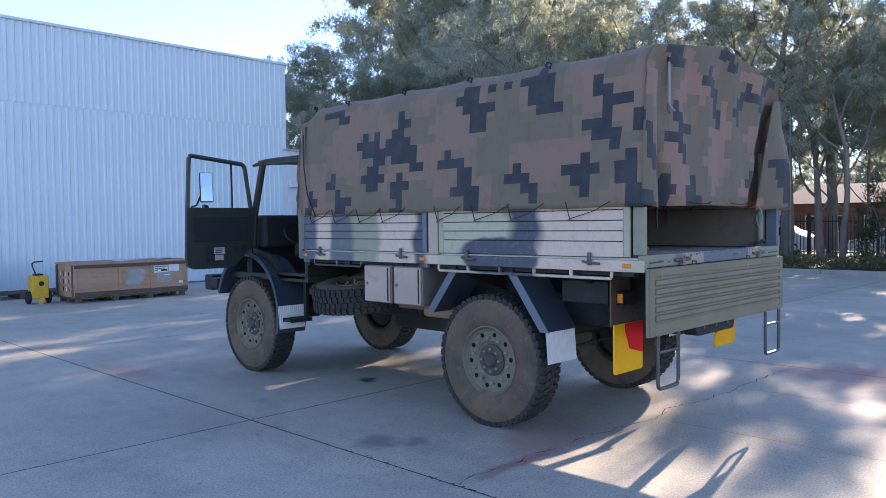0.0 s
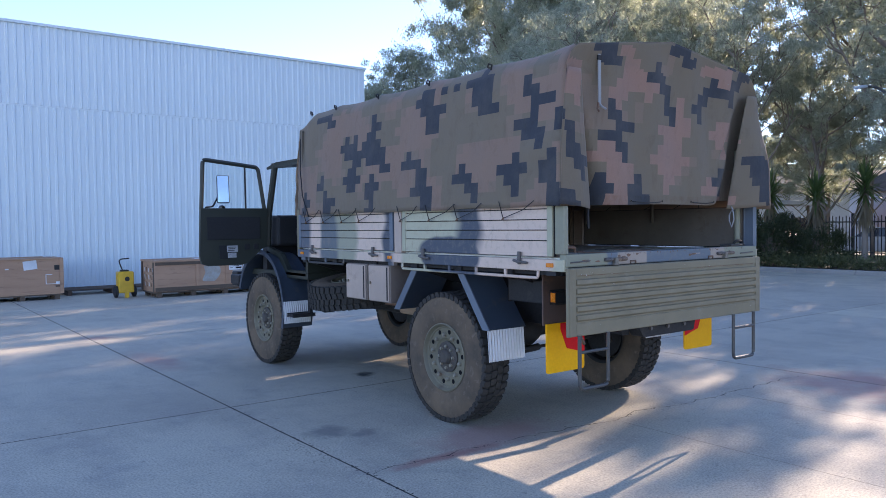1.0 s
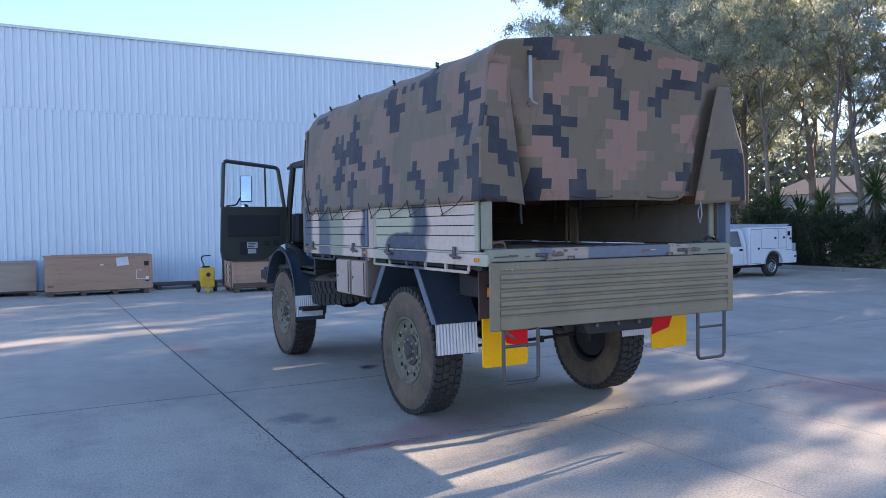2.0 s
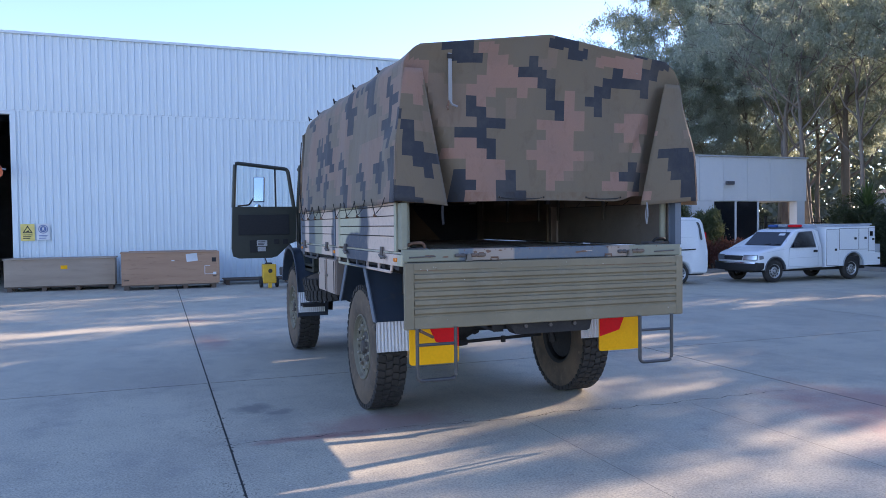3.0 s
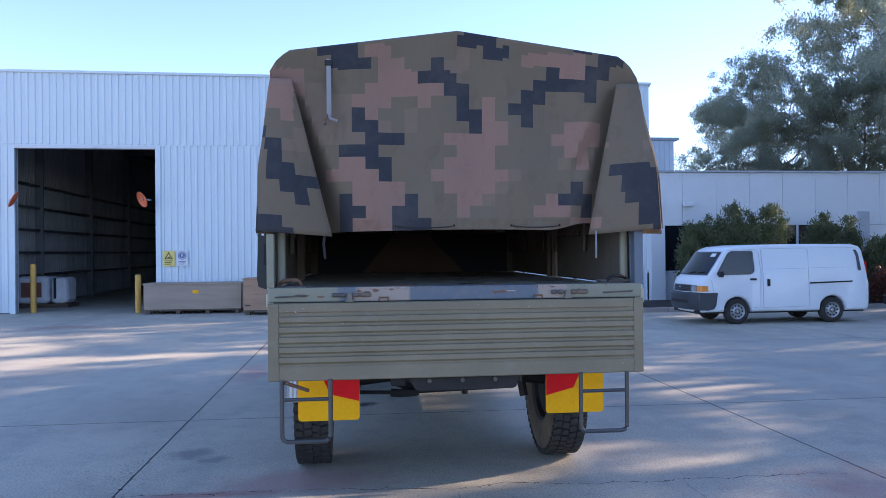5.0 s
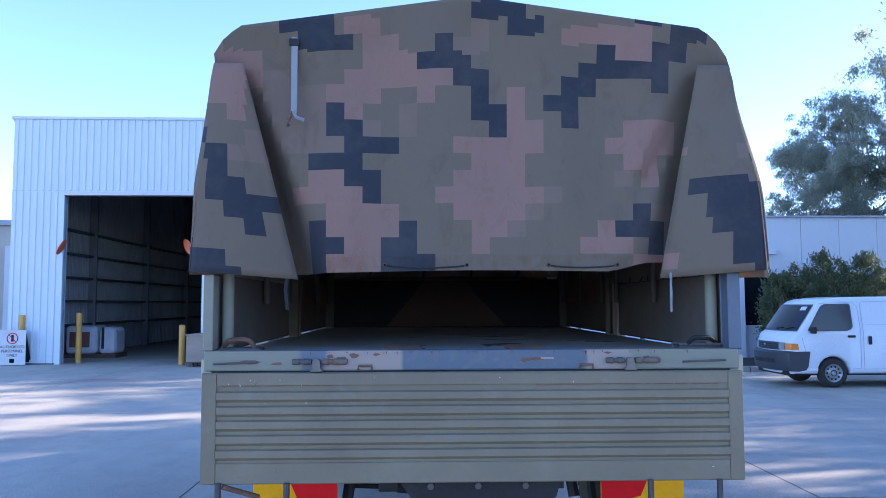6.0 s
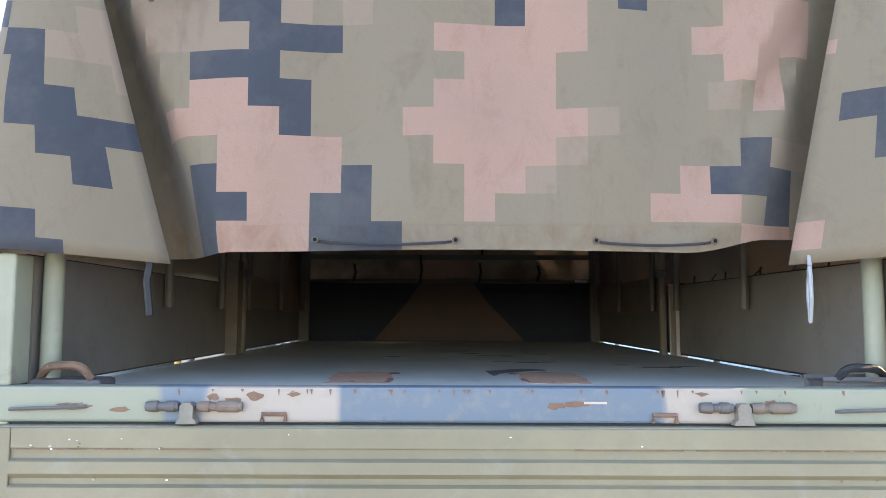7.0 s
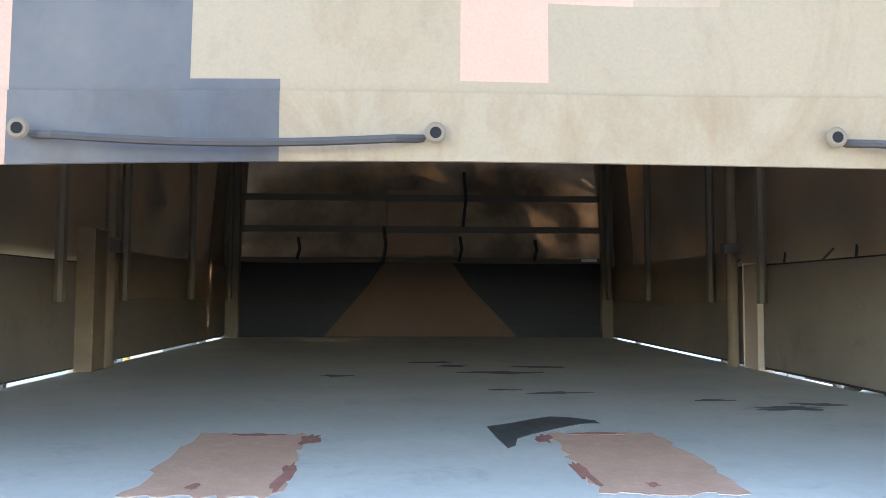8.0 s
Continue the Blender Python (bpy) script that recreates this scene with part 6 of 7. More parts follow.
# ---- fence, lamp, street ----
fence = thing("palisade_fence", "black steel palisade fence behind the garden", "fence")
bm = bmesh.new()
for k in range(392):
    y = -20 + k * 0.14
    box(27.48, 27.5, y, y + 0.035, 0.08, 1.86 + (0.05 if k % 2 else 0), bm=bm)
tagged(part("pale", bm, "fence", fence), kind="stuff")
for z in (0.35, 1.62):
    part("rail", box(27.5, 27.54, -20, 34.9, z, z + 0.05), "fence", fence)
for k in range(22):
    part("post", box(27.46, 27.56, -20 + k * 2.6, -19.9 + k * 2.6, -0.03, 2.0), "fence", fence)
fence2 = thing("boundary_fence", "black palisade fence behind the office passage", "fence")
for k in range(90):
    x = 20.0 + k * 0.14
    part("pale", box(x, x + 0.035, 34.98, 35.0, -0.03, 1.9), "fence", fence2)
for z in (0.35, 1.6):
    part("rail", box(20, 32.6, 35.0, 35.04, z, z + 0.05), "fence", fence2)

pole = thing("street_lamp", "grey steel street lamp with a curved arm", "lamp", at=(21.9, 7.4, 0.1))
part("column", tube([(0, 0, -0.05), (0, 0, 1.2), (0, 0, 5.2)] + [(0.05 * k / 8, 0.95 * (1 - math.cos(k / 8 * 1.45)), 5.2 + 0.95 * math.sin(k / 8 * 1.45)) for k in range(1, 9)], lambda s: 0.075 - 0.035 * s, segments=10), "tube_steel", pole)
part("lamp_head", box(-0.02, 0.12, 0.8, 1.28, 6.1, 6.2, 0.03), "trim", pole, "pale lamp head")


def house(x, y, w, d, h, label, wall):
    ob = thing("house", label, "house", at=(x, y, -0.05))
    part("wall", box(0, w, 0, d, 0, h), wall, ob)
    part("roof", prism([(-0.5, h), (w + 0.5, h), (w * 0.5, h + w * 0.16)], "y", -0.5, d + 0.5), "roof_tile", ob)
    for k in range(3):
        yy = d * (0.15 + 0.28 * k)
        win = part("window", box(-0.03, 0.02, yy, yy + d * 0.12, 0.9, 2.0), "panel", ob)
        part("pane", box(-0.04, -0.03, yy + 0.06, yy + d * 0.12 - 0.06, 0.97, 1.93), "dark_glass", win)
    return ob


house(48, 10.5, 9, 6.5, 2.8, "low red-brick house across the street", "brick")
house(46, 20, 9, 15, 3.7, "low pale house across the street", "panel")
house(50, -24, 9, 16, 2.8, "low red-brick house across the street", "brick")
carport = thing("carport", "low open carport with a flat grey roof", "carport", at=(29, 15.5, 0.0))
part("roof", box(0, 5, 0, 6, 2.5, 2.7, 0.02), "trim", carport)
for x in (0.2, 4.7):
    for y in (0.2, 5.7):
        part("post", box(x, x + 0.1, y, y + 0.1, -0.05, 2.5), "tube_steel", carport)

left_hall = tagged(part("far_hall", box(-34, -14.5, 34, 46, 0, 5.6), "beige"), "beige hall beyond the shed", "hall", kind="structure")
part("roof", box(-34.2, -14.3, 33.8, 46.2, 5.6, 5.85), "trim", left_hall)
part("roller_door", box(-20.5, -15.2, 33.95, 34.0, 0, 4.6), "panel", left_hall)
stack = thing("timber_stack", "stack of dark timber beside the shed", "timber", at=(-15.8, 27, -0.03))
for k in range(5):
    for j in range(4):
        part("beam", box(j * 0.55, j * 0.55 + 0.5, 0, 2.6, 0.32 * k, 0.32 * k + 0.26, 0.01), "pallet", stack)


# ---- vehicles ----
def road_wheel(parent, x, y, r, w, facing):
    hub = new("wheel")
    hub.parent = parent
    hub.matrix_basis = pose(x, y, r, 0, 0, 90 if facing < 0 else -90)
    part("tyre", lathe([(-w / 2 + 0.01, r * 0.62), (-w / 2, r * 0.8), (-w / 2 + 0.03, r * 0.96), (-w / 4, r), (w / 4, r), (w / 2 - 0.03, r * 0.96), (w / 2, r * 0.8), (w / 2 - 0.01, r * 0.62)], 32, closed=True), "tyre", hub, smooth=True)
    rim = part("rim", lathe([(-w / 2 + 0.012, r * 0.63), (-w / 2 + 0.03, r * 0.57), (-w / 2 + 0.05, r * 0.45), (-w / 2 + 0.02, r * 0.34), (-w / 2 + 0.015, r * 0.16), (-w / 2 - 0.005, r * 0.1), (-w / 2 - 0.005, 0.0)], 28), "steel_wheel", hub, "silver steel rim", True)
    part("hub_ring", lathe([(-w / 2 + 0.010, r * 0.17), (-w / 2 + 0.008, r * 0.225)], 20), "black", rim)
    for k in range(10):
        a = k * math.tau / 10
        h = lathe([(-w / 2 + 0.024, 0.0), (-w / 2 + 0.024, r * 0.075)], 8)
        bmesh.ops.transform(h, matrix=Matrix.Translation((0, r * 0.435 * math.cos(a), r * 0.435 * math.sin(a))), verts=h.verts)
        part("vent_hole", h, "black", rim)
    return hub


def arch_line(cx, r, z0, steps=9):
    return [(cx - r * math.cos(math.pi * k / steps), z0 + r * math.sin(math.pi * k / steps) * 1.02) for k in range(steps + 1)]


def shell(outline, y0, y1, bevel, tuck=0.0, tuck_z=1.0):
    bm = prism(outline, "y", y0, y1)
    caps = [e for e in bm.edges if abs(e.verts[0].co.y - e.verts[1].co.y) < 1e-6]
    bmesh.ops.bevel(bm, geom=caps, offset=bevel, segments=3, affect='EDGES', profile=0.5, clamp_overlap=True)
    mid = (y0 + y1) / 2
    for v in bm.verts:
        if v.co.z > tuck_z:
            v.co.y = mid + (v.co.y - mid) * (1 - tuck * (v.co.z - tuck_z))
    bmesh.ops.triangulate(bm, faces=[f for f in bm.faces if len(f.verts) > 4])
    return bm


def rounded(outline, r, steps=4):
    """Rounds the corners of a closed flat outline."""
    out, n = [], len(outline)
    for i in range(n):
        p, q, s = Vector(outline[i - 1]), Vector(outline[i]), Vector(outline[(i + 1) % n])
        d0, d1 = p - q, s - q
        k = min(r, d0.length * 0.45, d1.length * 0.45)
        a, b = q + d0.normalized() * k, q + d1.normalized() * k
        for j in range(steps + 1):
            f = j / steps
            c = a.lerp(q, f).lerp(q.lerp(b, f), f)
            out.append((c.x, c.y))
    return out


def swept(x, s, sweep, reach, z=1.0):
    """The nose of a vehicle, swept back towards its sides, less far back by the wheels."""
    reach += (min(reach, 0.74) - reach) * smoothstep(0.92, 0.66, z)
    return x + sweep * s * s * max(0.0, 1 - max(0.0, x) / reach)


def hull(outline, width, sweep, reach, tuck, tuck_z, edge=0.07):
    """A vehicle's body lofted across its width, with rounded sides and a swept nose."""
    bm = bmesh.new()
    n = len(outline)
    area = sum(outline[i - 1][0] * outline[i][1] - outline[i][0] * outline[i - 1][1] for i in range(n))
    turn = 1 if area > 0 else -1
    normals = []
    for i in range(n):
        d = (Vector(outline[(i + 1) % n]) - Vector(outline[i - 1])).normalized()
        normals.append(Vector((d.y, -d.x)) * turn)
    rows = []
    for s, inset in ((-1, edge), (-1 + 0.012, edge * 0.55), (-1 + 0.035, edge * 0.2), (-1 + 0.09, 0), (-0.72, 0), (-0.45, 0), (-0.2, 0), (0.2, 0), (0.45, 0), (0.72, 0), (1 - 0.09, 0), (1 - 0.035, edge * 0.2), (1 - 0.012, edge * 0.55), (1, edge)):
        row = []
        for (x, z), nn in zip(outline, normals):
            px, pz = x - nn.x * inset, z - nn.y * inset
            y = width / 2 + s * width / 2 * (1 - tuck * max(0, pz - tuck_z))
            row.append(bm.verts.new((swept(px, s, sweep, reach, pz), y, pz)))
        rows.append(row)
    for r0, r1 in zip(rows, rows[1:]):
        for i in range(n):
            bm.faces.new((r0[i], r0[(i + 1) % n], r1[(i + 1) % n], r1[i]))
    caps = [bm.faces.new(rows[0]), bm.faces.new(rows[-1])]
    bmesh.ops.triangulate(bm, faces=caps)
    return bm


def tucked(y, z, mid, tuck, tuck_z):
    return mid + (y - mid) * (1 - tuck * max(0, z - tuck_z))


def side_patch(outline, y, mid, tuck, tuck_z, out, thick=0.004):
    """A flat patch laid on a vehicle's near side."""
    bm = bmesh.new()
    a = [bm.verts.new((x, tucked(y, z, mid, tuck, tuck_z) - out, z)) for x, z in outline]
    b = [bm.verts.new((x, tucked(y, z, mid, tuck, tuck_z) - out + thick, z)) for x, z in outline]
    bm.faces.new(a)
    bm.faces.new(b)
    for i in range(len(a)):
        j = (i + 1) % len(a)
        bm.faces.new((a[i], a[j], b[j], b[i]))
    return bm


van = thing("white_van", "white delivery van with grey bumper, parked beside the office", "van", at=(7.06, 11.9, 0))
van.scale = (0.952, 0.952, 0.952)
W, T, TZ = 1.69, 0.10, 1.05
outline = [(0.10, 0.30), (0.04, 0.42), (0.02, 0.75), (0.035, 0.97), (0.10, 1.12), (0.22, 1.20), (0.41, 1.43), (0.58, 1.655), (0.68, 1.78), (0.80, 1.85), (0.98, 1.90), (1.5, 1.94), (2.8, 1.955), (4.15, 1.94), (4.34, 1.89), (4.42, 1.78), (4.50, 1.4), (4.57, 0.95), (4.57, 0.5), (4.55, 0.36), (4.48, 0.30)]
outline += list(reversed(arch_line(3.60, 0.36, 0.30))) + list(reversed(arch_line(1.12, 0.36, 0.30)))
SWEEP, REACH = 0.20, 1.6
part("body", hull(outline, W, SWEEP, REACH, T, TZ), "white_paint", van, "plain white body", True)
mid = W / 2
cab = [(0.60, 1.225), (0.90, 1.72), (0.98, 1.765), (1.50, 1.775), (1.53, 1.30), (1.44, 1.24)]
part("window_seal", side_patch(rounded([(0.56, 1.205), (0.88, 1.745), (0.97, 1.79), (1.53, 1.80), (1.56, 1.28), (1.46, 1.215)], 0.06), 0, mid, T, TZ, 0.002), "bumper", van)
part("cab_window", side_patch(rounded(cab, 0.06), 0, mid, T, TZ, 0.006), "dark_glass", van, "dark tinted cab window")


def nose_patch(s0, s1, z0, z1, out, x=0.0, slope=0.0):
    """A sheet laid round the nose of a vehicle."""
    def fn(u, v):
        q, z = s0 + (s1 - s0) * u, z0 + (z1 - z0) * v
        return (swept(x + slope * (z - z0), q, SWEEP, REACH, z) - out, mid + q * mid * (1 - T * max(0, z - TZ)), z)
    return fn


def van_screen(s0, s1, w0, w1, out):
    def fn(u, v):
        s, w = s0 + (s1 - s0) * u, w0 + (w1 - w0) * v
        x, z = 0.24 + 0.42 * w, 1.226 + 0.535 * w
        return (swept(x, s, SWEEP, REACH) - out, mid + s * mid * (1 - T * max(0, z - TZ)), z + out * 0.6)
    return fn


def seam(ob, points, y=0.0, w=0.004):
    for a, b in zip(points, points[1:]):
        n = Vector((b[1] - a[1], 0, a[0] - b[0])).normalized() * w
        part("seam", side_patch([(a[0] - n.x, a[1] - n.z), (b[0] - n.x, b[1] - n.z), (b[0] + n.x, b[1] + n.z), (a[0] + n.x, a[1] + n.z)], y, mid, T, TZ, 0.003), "trim", ob)


seam(van, ((0.44, 1.08), (0.50, 0.80), (0.56, 0.62)))
seam(van, ((0.84, 1.80), (1.58, 1.83), (1.68, 1.72), (1.72, 1.2), (1.70, 0.42), (1.50, 0.40)))
seam(van, ((1.77, 0.40), (1.78, 1.2), (1.74, 1.80), (1.80, 1.84), (2.92, 1.85), (2.97, 1.78), (2.98, 0.42), (1.77, 0.40)))
seam(van, ((1.84, 1.34), (2.90, 1.35)), w=0.003)
seam(van, ((3.04, 1.36), (4.1, 1.37)), w=0.003)
seam(van, ((3.02, 1.85), (4.15, 1.85)), w=0.003)
part("slide_rail", side_patch([(2.99, 0.97), (4.11, 1.0), (4.11, 1.035), (2.99, 1.005)], 0, mid, T, TZ, 0.006), "black", van)
part("door_handle", side_patch(rounded([(1.43, 1.07), (1.60, 1.07), (1.60, 1.12), (1.43, 1.12)], 0.02), 0, mid, T, TZ, 0.012, 0.012), "black", van)
part("door_handle", side_patch(rounded([(1.88, 0.92), (1.95, 0.92), (1.95, 1.10), (1.88, 1.10)], 0.02), 0, mid, T, TZ, 0.012, 0.012), "black", van)
part("quarter_window", side_patch([(4.16, 1.80), (4.24, 1.80), (4.30, 1.70), (4.36, 1.30), (4.30, 1.27), (4.27, 1.34), (4.24, 1.62), (4.20, 1.74)], 0, mid, T, TZ, 0.004), "bumper", van)
part("screen_seal", sheet(van_screen(-0.93, 0.93, -0.05, 1.03, 0.006), 16, 6), "bumper", van)
part("windscreen", sheet(van_screen(-0.90, 0.90, 0.0, 0.98, 0.012), 16, 6), "dark_glass", van, "sloping dark windscreen", True)
part("paper_note", sheet(van_screen(-0.80, -0.58, 0.78, 0.93, 0.018), 3, 2), "paper", van)
for s in (-0.1, -0.5):
    a = van_screen(s, s - 0.28, 0.03, 0.10, 0.024)
    part("wiper", tube([a(0, 0), a(0.5, 0.6), a(1, 1)], 0.009, segments=5), "black", van)
bumper = part("front_bumper", hull([(-0.03, 0.36), (-0.065, 0.44), (-0.075, 0.74), (-0.03, 0.785), (0.50, 0.785), (0.50, 0.46), (0.42, 0.37), (0.2, 0.34)], W + 0.03, SWEEP, REACH, 0, 1, 0.02), "van_bumper", van, "dark grey plastic bumper", True)
bumper.location.y = -0.015
part("bumper_slot", sheet(nose_patch(-0.55, 0.55, 0.52, 0.60, 0.083, 0.0), 12, 1, 0.006), "black", bumper)
part("grille", sheet(nose_patch(-0.60, 0.60, 0.80, 0.97, 0.006, 0.022, 0.06), 12, 3, 0.008), "van_bumper", van, "dark grey grille panel")
for k in range(3):
    part("grille_bar", sheet(nose_patch(-0.58, 0.58, 0.83 + 0.04 * k, 0.845 + 0.04 * k, 0.013, 0.024), 12, 1, 0.004), "black", van)
for q in (-1, 1):
    part("head_lamp", sheet(nose_patch(0.60 * q, 0.80 * q, 0.81, 0.965, 0.010, 0.022, 0.06), 6, 3, 0.010), "lens", van, "clear headlamp")
    part("indicator", sheet(nose_patch(0.81 * q, 0.992 * q, 0.81, 0.95, 0.010, 0.022, 0.06), 6, 3, 0.010), "amber", van, "amber corner indicator")
part("indicator_side", side_patch([(0.20, 0.81), (0.20, 0.95), (0.34, 0.945), (0.36, 0.815)], 0, mid, T, TZ, 0.008, 0.01), "amber", van)
part("badge", sheet(nose_patch(-0.06, 0.06, 0.885, 0.925, 0.018, 0.024), 3, 2, 0.006), "chrome", van)
part("step_sill", box(0.52, 0.76, -0.012, 0.1, 0.36, 0.42, 0.012), "white_paint", van)
part("wing_mirror", box(0.60, 0.70, -0.15, -0.01, 1.16, 1.30, 0.025), "black", van)
part("tail_lamp", box(4.50, 4.578, 0.12, 0.24, 0.95, 1.5, 0.01), "red", van)
for x in (1.12, 3.60):
    road_wheel(van, x, 0.13, 0.315, 0.19, -1)
    road_wheel(van, x, W - 0.13, 0.315, 0.19, 1)
    part("wheel_well", box(x - 0.33, x + 0.33, 0.26, W - 0.26, 0.3, 0.62), "black", van)
part("underbody", box(0.15, 4.5, 0.15, W - 0.15, 0.26, 0.42), "black", van)

ute = thing("white_utility", "white service utility with canopy lockers and a roof beacon bar", "utility truck", at=(12.43, 11.35, 0))
ute.scale = (0.955, 0.955, 0.955)
W, T, TZ = 1.68, 0.16, 0.95
outline = [(0.08, 0.36), (0.02, 0.45), (0.0, 0.68), (0.035, 0.80), (0.11, 0.865), (0.4, 0.935), (0.8, 1.01), (1.14, 1.06), (1.36, 1.27), (1.58, 1.465), (1.72, 1.54), (2.0, 1.572), (2.40, 1.565), (2.56, 1.51), (2.62, 1.2), (2.66, 1.0), (2.66, 0.40)]
outline += list(reversed(arch_line(0.85, 0.38, 0.36)))
SWEEP, REACH = 0.20, 0.45
part("body", hull(outline, W, SWEEP, REACH, T, TZ, 0.05), "white_paint", ute, "white cab and bonnet", True)
mid = W / 2


part("window_seal", side_patch(rounded([(1.40, 1.005), (1.79, 1.475), (2.31, 1.495), (2.42, 1.0)], 0.05), 0, mid, T, TZ, 0.002), "bumper", ute)
part("cab_window", side_patch(rounded([(1.46, 1.03), (1.81, 1.45), (2.28, 1.47), (2.38, 1.03)], 0.05), 0, mid, T, TZ, 0.006), "dark_glass", ute, "dark side window")
part("screen_seal", sheet(nose_patch(-0.90, 0.90, 1.065, 1.475, 0.008, 1.15, 1.06), 12, 6), "bumper", ute)
part("windscreen", sheet(nose_patch(-0.86, 0.86, 1.085, 1.455, 0.016, 1.17, 1.06), 12, 6), "dark_glass", ute, "raked windscreen with a paper note", True)
part("paper_note", sheet(nose_patch(-0.72, -0.42, 1.37, 1.43, 0.026, 1.475, 1.06), 3, 2), "paper", ute)
for q in (-0.12, -0.55):
    fn = nose_patch(q, q - 0.26, 1.09, 1.13, 0.03, 1.175, 1.06)
    part("wiper", tube([fn(0, 0), fn(0.5, 0.6), fn(1, 1)], 0.009, segments=5), "black", ute)
bumper = part("front_bumper", hull([(-0.09, 0.36), (-0.12, 0.42), (-0.11, 0.575), (0.0, 0.60), (0.42, 0.60), (0.42, 0.42), (0.2, 0.35)], W + 0.02, SWEEP, REACH, 0, 1, 0.02), "black", ute, "black bumper with a chrome top", True)
bumper.location.y = -0.01
part("bumper_chrome", sheet(nose_patch(-1.0, 1.0, 0.575, 0.612, 0.122, 0.0, 0.3), 16, 2, 0.010), "chrome", ute)
part("grille", sheet(nose_patch(-0.46, 0.46, 0.665, 0.795, 0.006, 0.0, 0.22), 12, 3, 0.008), "black", ute, "dark grille")
for k in range(3):
    part("grille_bar", sheet(nose_patch(-0.45, 0.45, 0.695 + 0.034 * k, 0.701 + 0.034 * k, 0.013, 0.0066 + 0.0075 * k), 12, 1, 0.004), "bumper", ute)
for q in (-1, 1):
    lamp = part("head_lamp", sheet(nose_patch(0.50 * q, 0.97 * q, 0.675, 0.80, 0.008, 0.0, 0.22), 8, 3, 0.008), "lens", ute, "clear headlamp")
    part("lamp_bezel", sheet(nose_patch(0.48 * q, 0.985 * q, 0.66, 0.815, 0.003, 0.0, 0.22), 8, 3, 0.004), "bumper", lamp)
part("corner_lamp", side_patch(rounded([(0.25, 0.68), (0.25, 0.80), (0.40, 0.79), (0.42, 0.70)], 0.02), 0, mid, T, TZ, 0.006), "lens", ute)
part("arch_flare", prism(arch_line(0.85, 0.40, 0.36) + list(reversed(arch_line(0.85, 0.365, 0.36))), "y", -0.012, 0.05), "bumper", ute)
seam(ute, ((1.34, 0.45), (1.38, 0.99), (1.44, 1.04), (1.79, 1.50)))
seam(ute, ((2.48, 0.45), (2.50, 1.02), (2.36, 1.50)))
seam(ute, ((1.34, 0.45), (2.48, 0.45)))
seam(ute, ((0.44, 0.87), (1.30, 0.985)), w=0.003)
seam(ute, ((1.38, 0.70), (2.48, 0.72)), w=0.003)
part("door_handle", side_patch(rounded([(2.30, 0.86), (2.45, 0.86), (2.45, 0.93), (2.30, 0.93)], 0.02), 0, mid, T, TZ, 0.012, 0.012), "black", ute)
part("wing_mirror", box(1.50, 1.60, -0.17, -0.02, 1.04, 1.18, 0.03), "black", ute)
part("aerial", tube([(1.30, 0.06, 1.06), (1.30, 0.05, 1.55)], 0.005, segments=5), "black", ute)
canopy_line = [(2.74, 0.40), (2.74, 1.60), (4.74, 1.62), (4.74, 0.82), (4.76, 0.42), (4.3, 0.42)] + list(reversed(arch_line(3.85, 0.42, 0.42)))
part("service_body", shell(canopy_line, -0.04, W + 0.04, 0.02), "white_paint", ute, "white locker body", True)
part("arch_flare", prism(arch_line(3.85, 0.44, 0.42) + list(reversed(arch_line(3.85, 0.40, 0.42))), "y", -0.056, -0.02), "trim", ute)
for x0, x1, z0, z1, lx, lz in ((2.78, 3.24, 0.45, 1.53, 0.12, 0.92), (3.29, 4.03, 0.92, 1.55, 0.12, 1.25), (4.07, 4.42, 0.92, 1.55, 0.10, 1.26), (4.46, 4.71, 0.86, 1.56, 0.07, 1.22)):
    part("door_gap", box(x0 - 0.012, x1 + 0.012, -0.0435, -0.04, z0 - 0.012, z1 + 0.012), "bumper", ute)
    lock = part("locker_door", box(x0, x1, -0.056, -0.0435, z0, z1, 0.005), "white_paint", ute)
    part("lock", box(x1 - lx - 0.045, x1 - lx + 0.045, -0.068, -0.056, lz - 0.035, lz + 0.035, 0.004), "black", lock)
part("side_vent", box(4.50, 4.62, -0.064, -0.056, 1.32, 1.46), "dark_glass", ute)
part("rear_box", box(4.40, 4.96, -0.05, W + 0.05, 0.42, 0.80, 0.015), "white_paint", ute, "white box below the tray")
part("lock", box(4.84, 4.92, -0.062, -0.05, 0.60, 0.66, 0.004), "black", ute)
part("rear_tray", box(4.76, 5.12, 0.1, W - 0.1, 0.80, 1.06, 0.01), "trim", ute)
for y in (0.06, W - 0.10):
    part("roof_rack", box(2.35, 4.72, y, y + 0.04, 1.66, 1.70, 0.008), "trim", ute)
for k in range(6):
    part("rack_bar", box(2.45 + 0.43 * k, 2.48 + 0.43 * k, 0.06, W - 0.06, 1.625 if k else 1.575, 1.662), "trim", ute)
bar = part("beacon_bar", box(1.90, 2.12, 0.22, W - 0.22, 1.575, 1.605, 0.01), "bumper", ute, "roof beacon bar")
for name, y0, y1, paint in (("beacon_red", 0.24, 0.62, "red"), ("beacon_centre", 0.66, 1.02, "lens"), ("beacon_blue", 1.06, W - 0.24, "blue")):
    part(name, box(1.91, 2.11, y0, y1, 1.605, 1.69, 0.03), paint, bar)
for x in (0.85, 3.85):
    road_wheel(ute, x, 0.12, 0.335, 0.2, -1)
    road_wheel(ute, x, W - 0.12, 0.335, 0.2, 1)
    part("wheel_well", box(x - 0.36, x + 0.36, 0.05, W - 0.05, 0.38, 0.715), "black", ute)
part("underbody", box(0.2, 4.7, 0.3, W - 0.3, 0.3, 0.46), "black", ute)


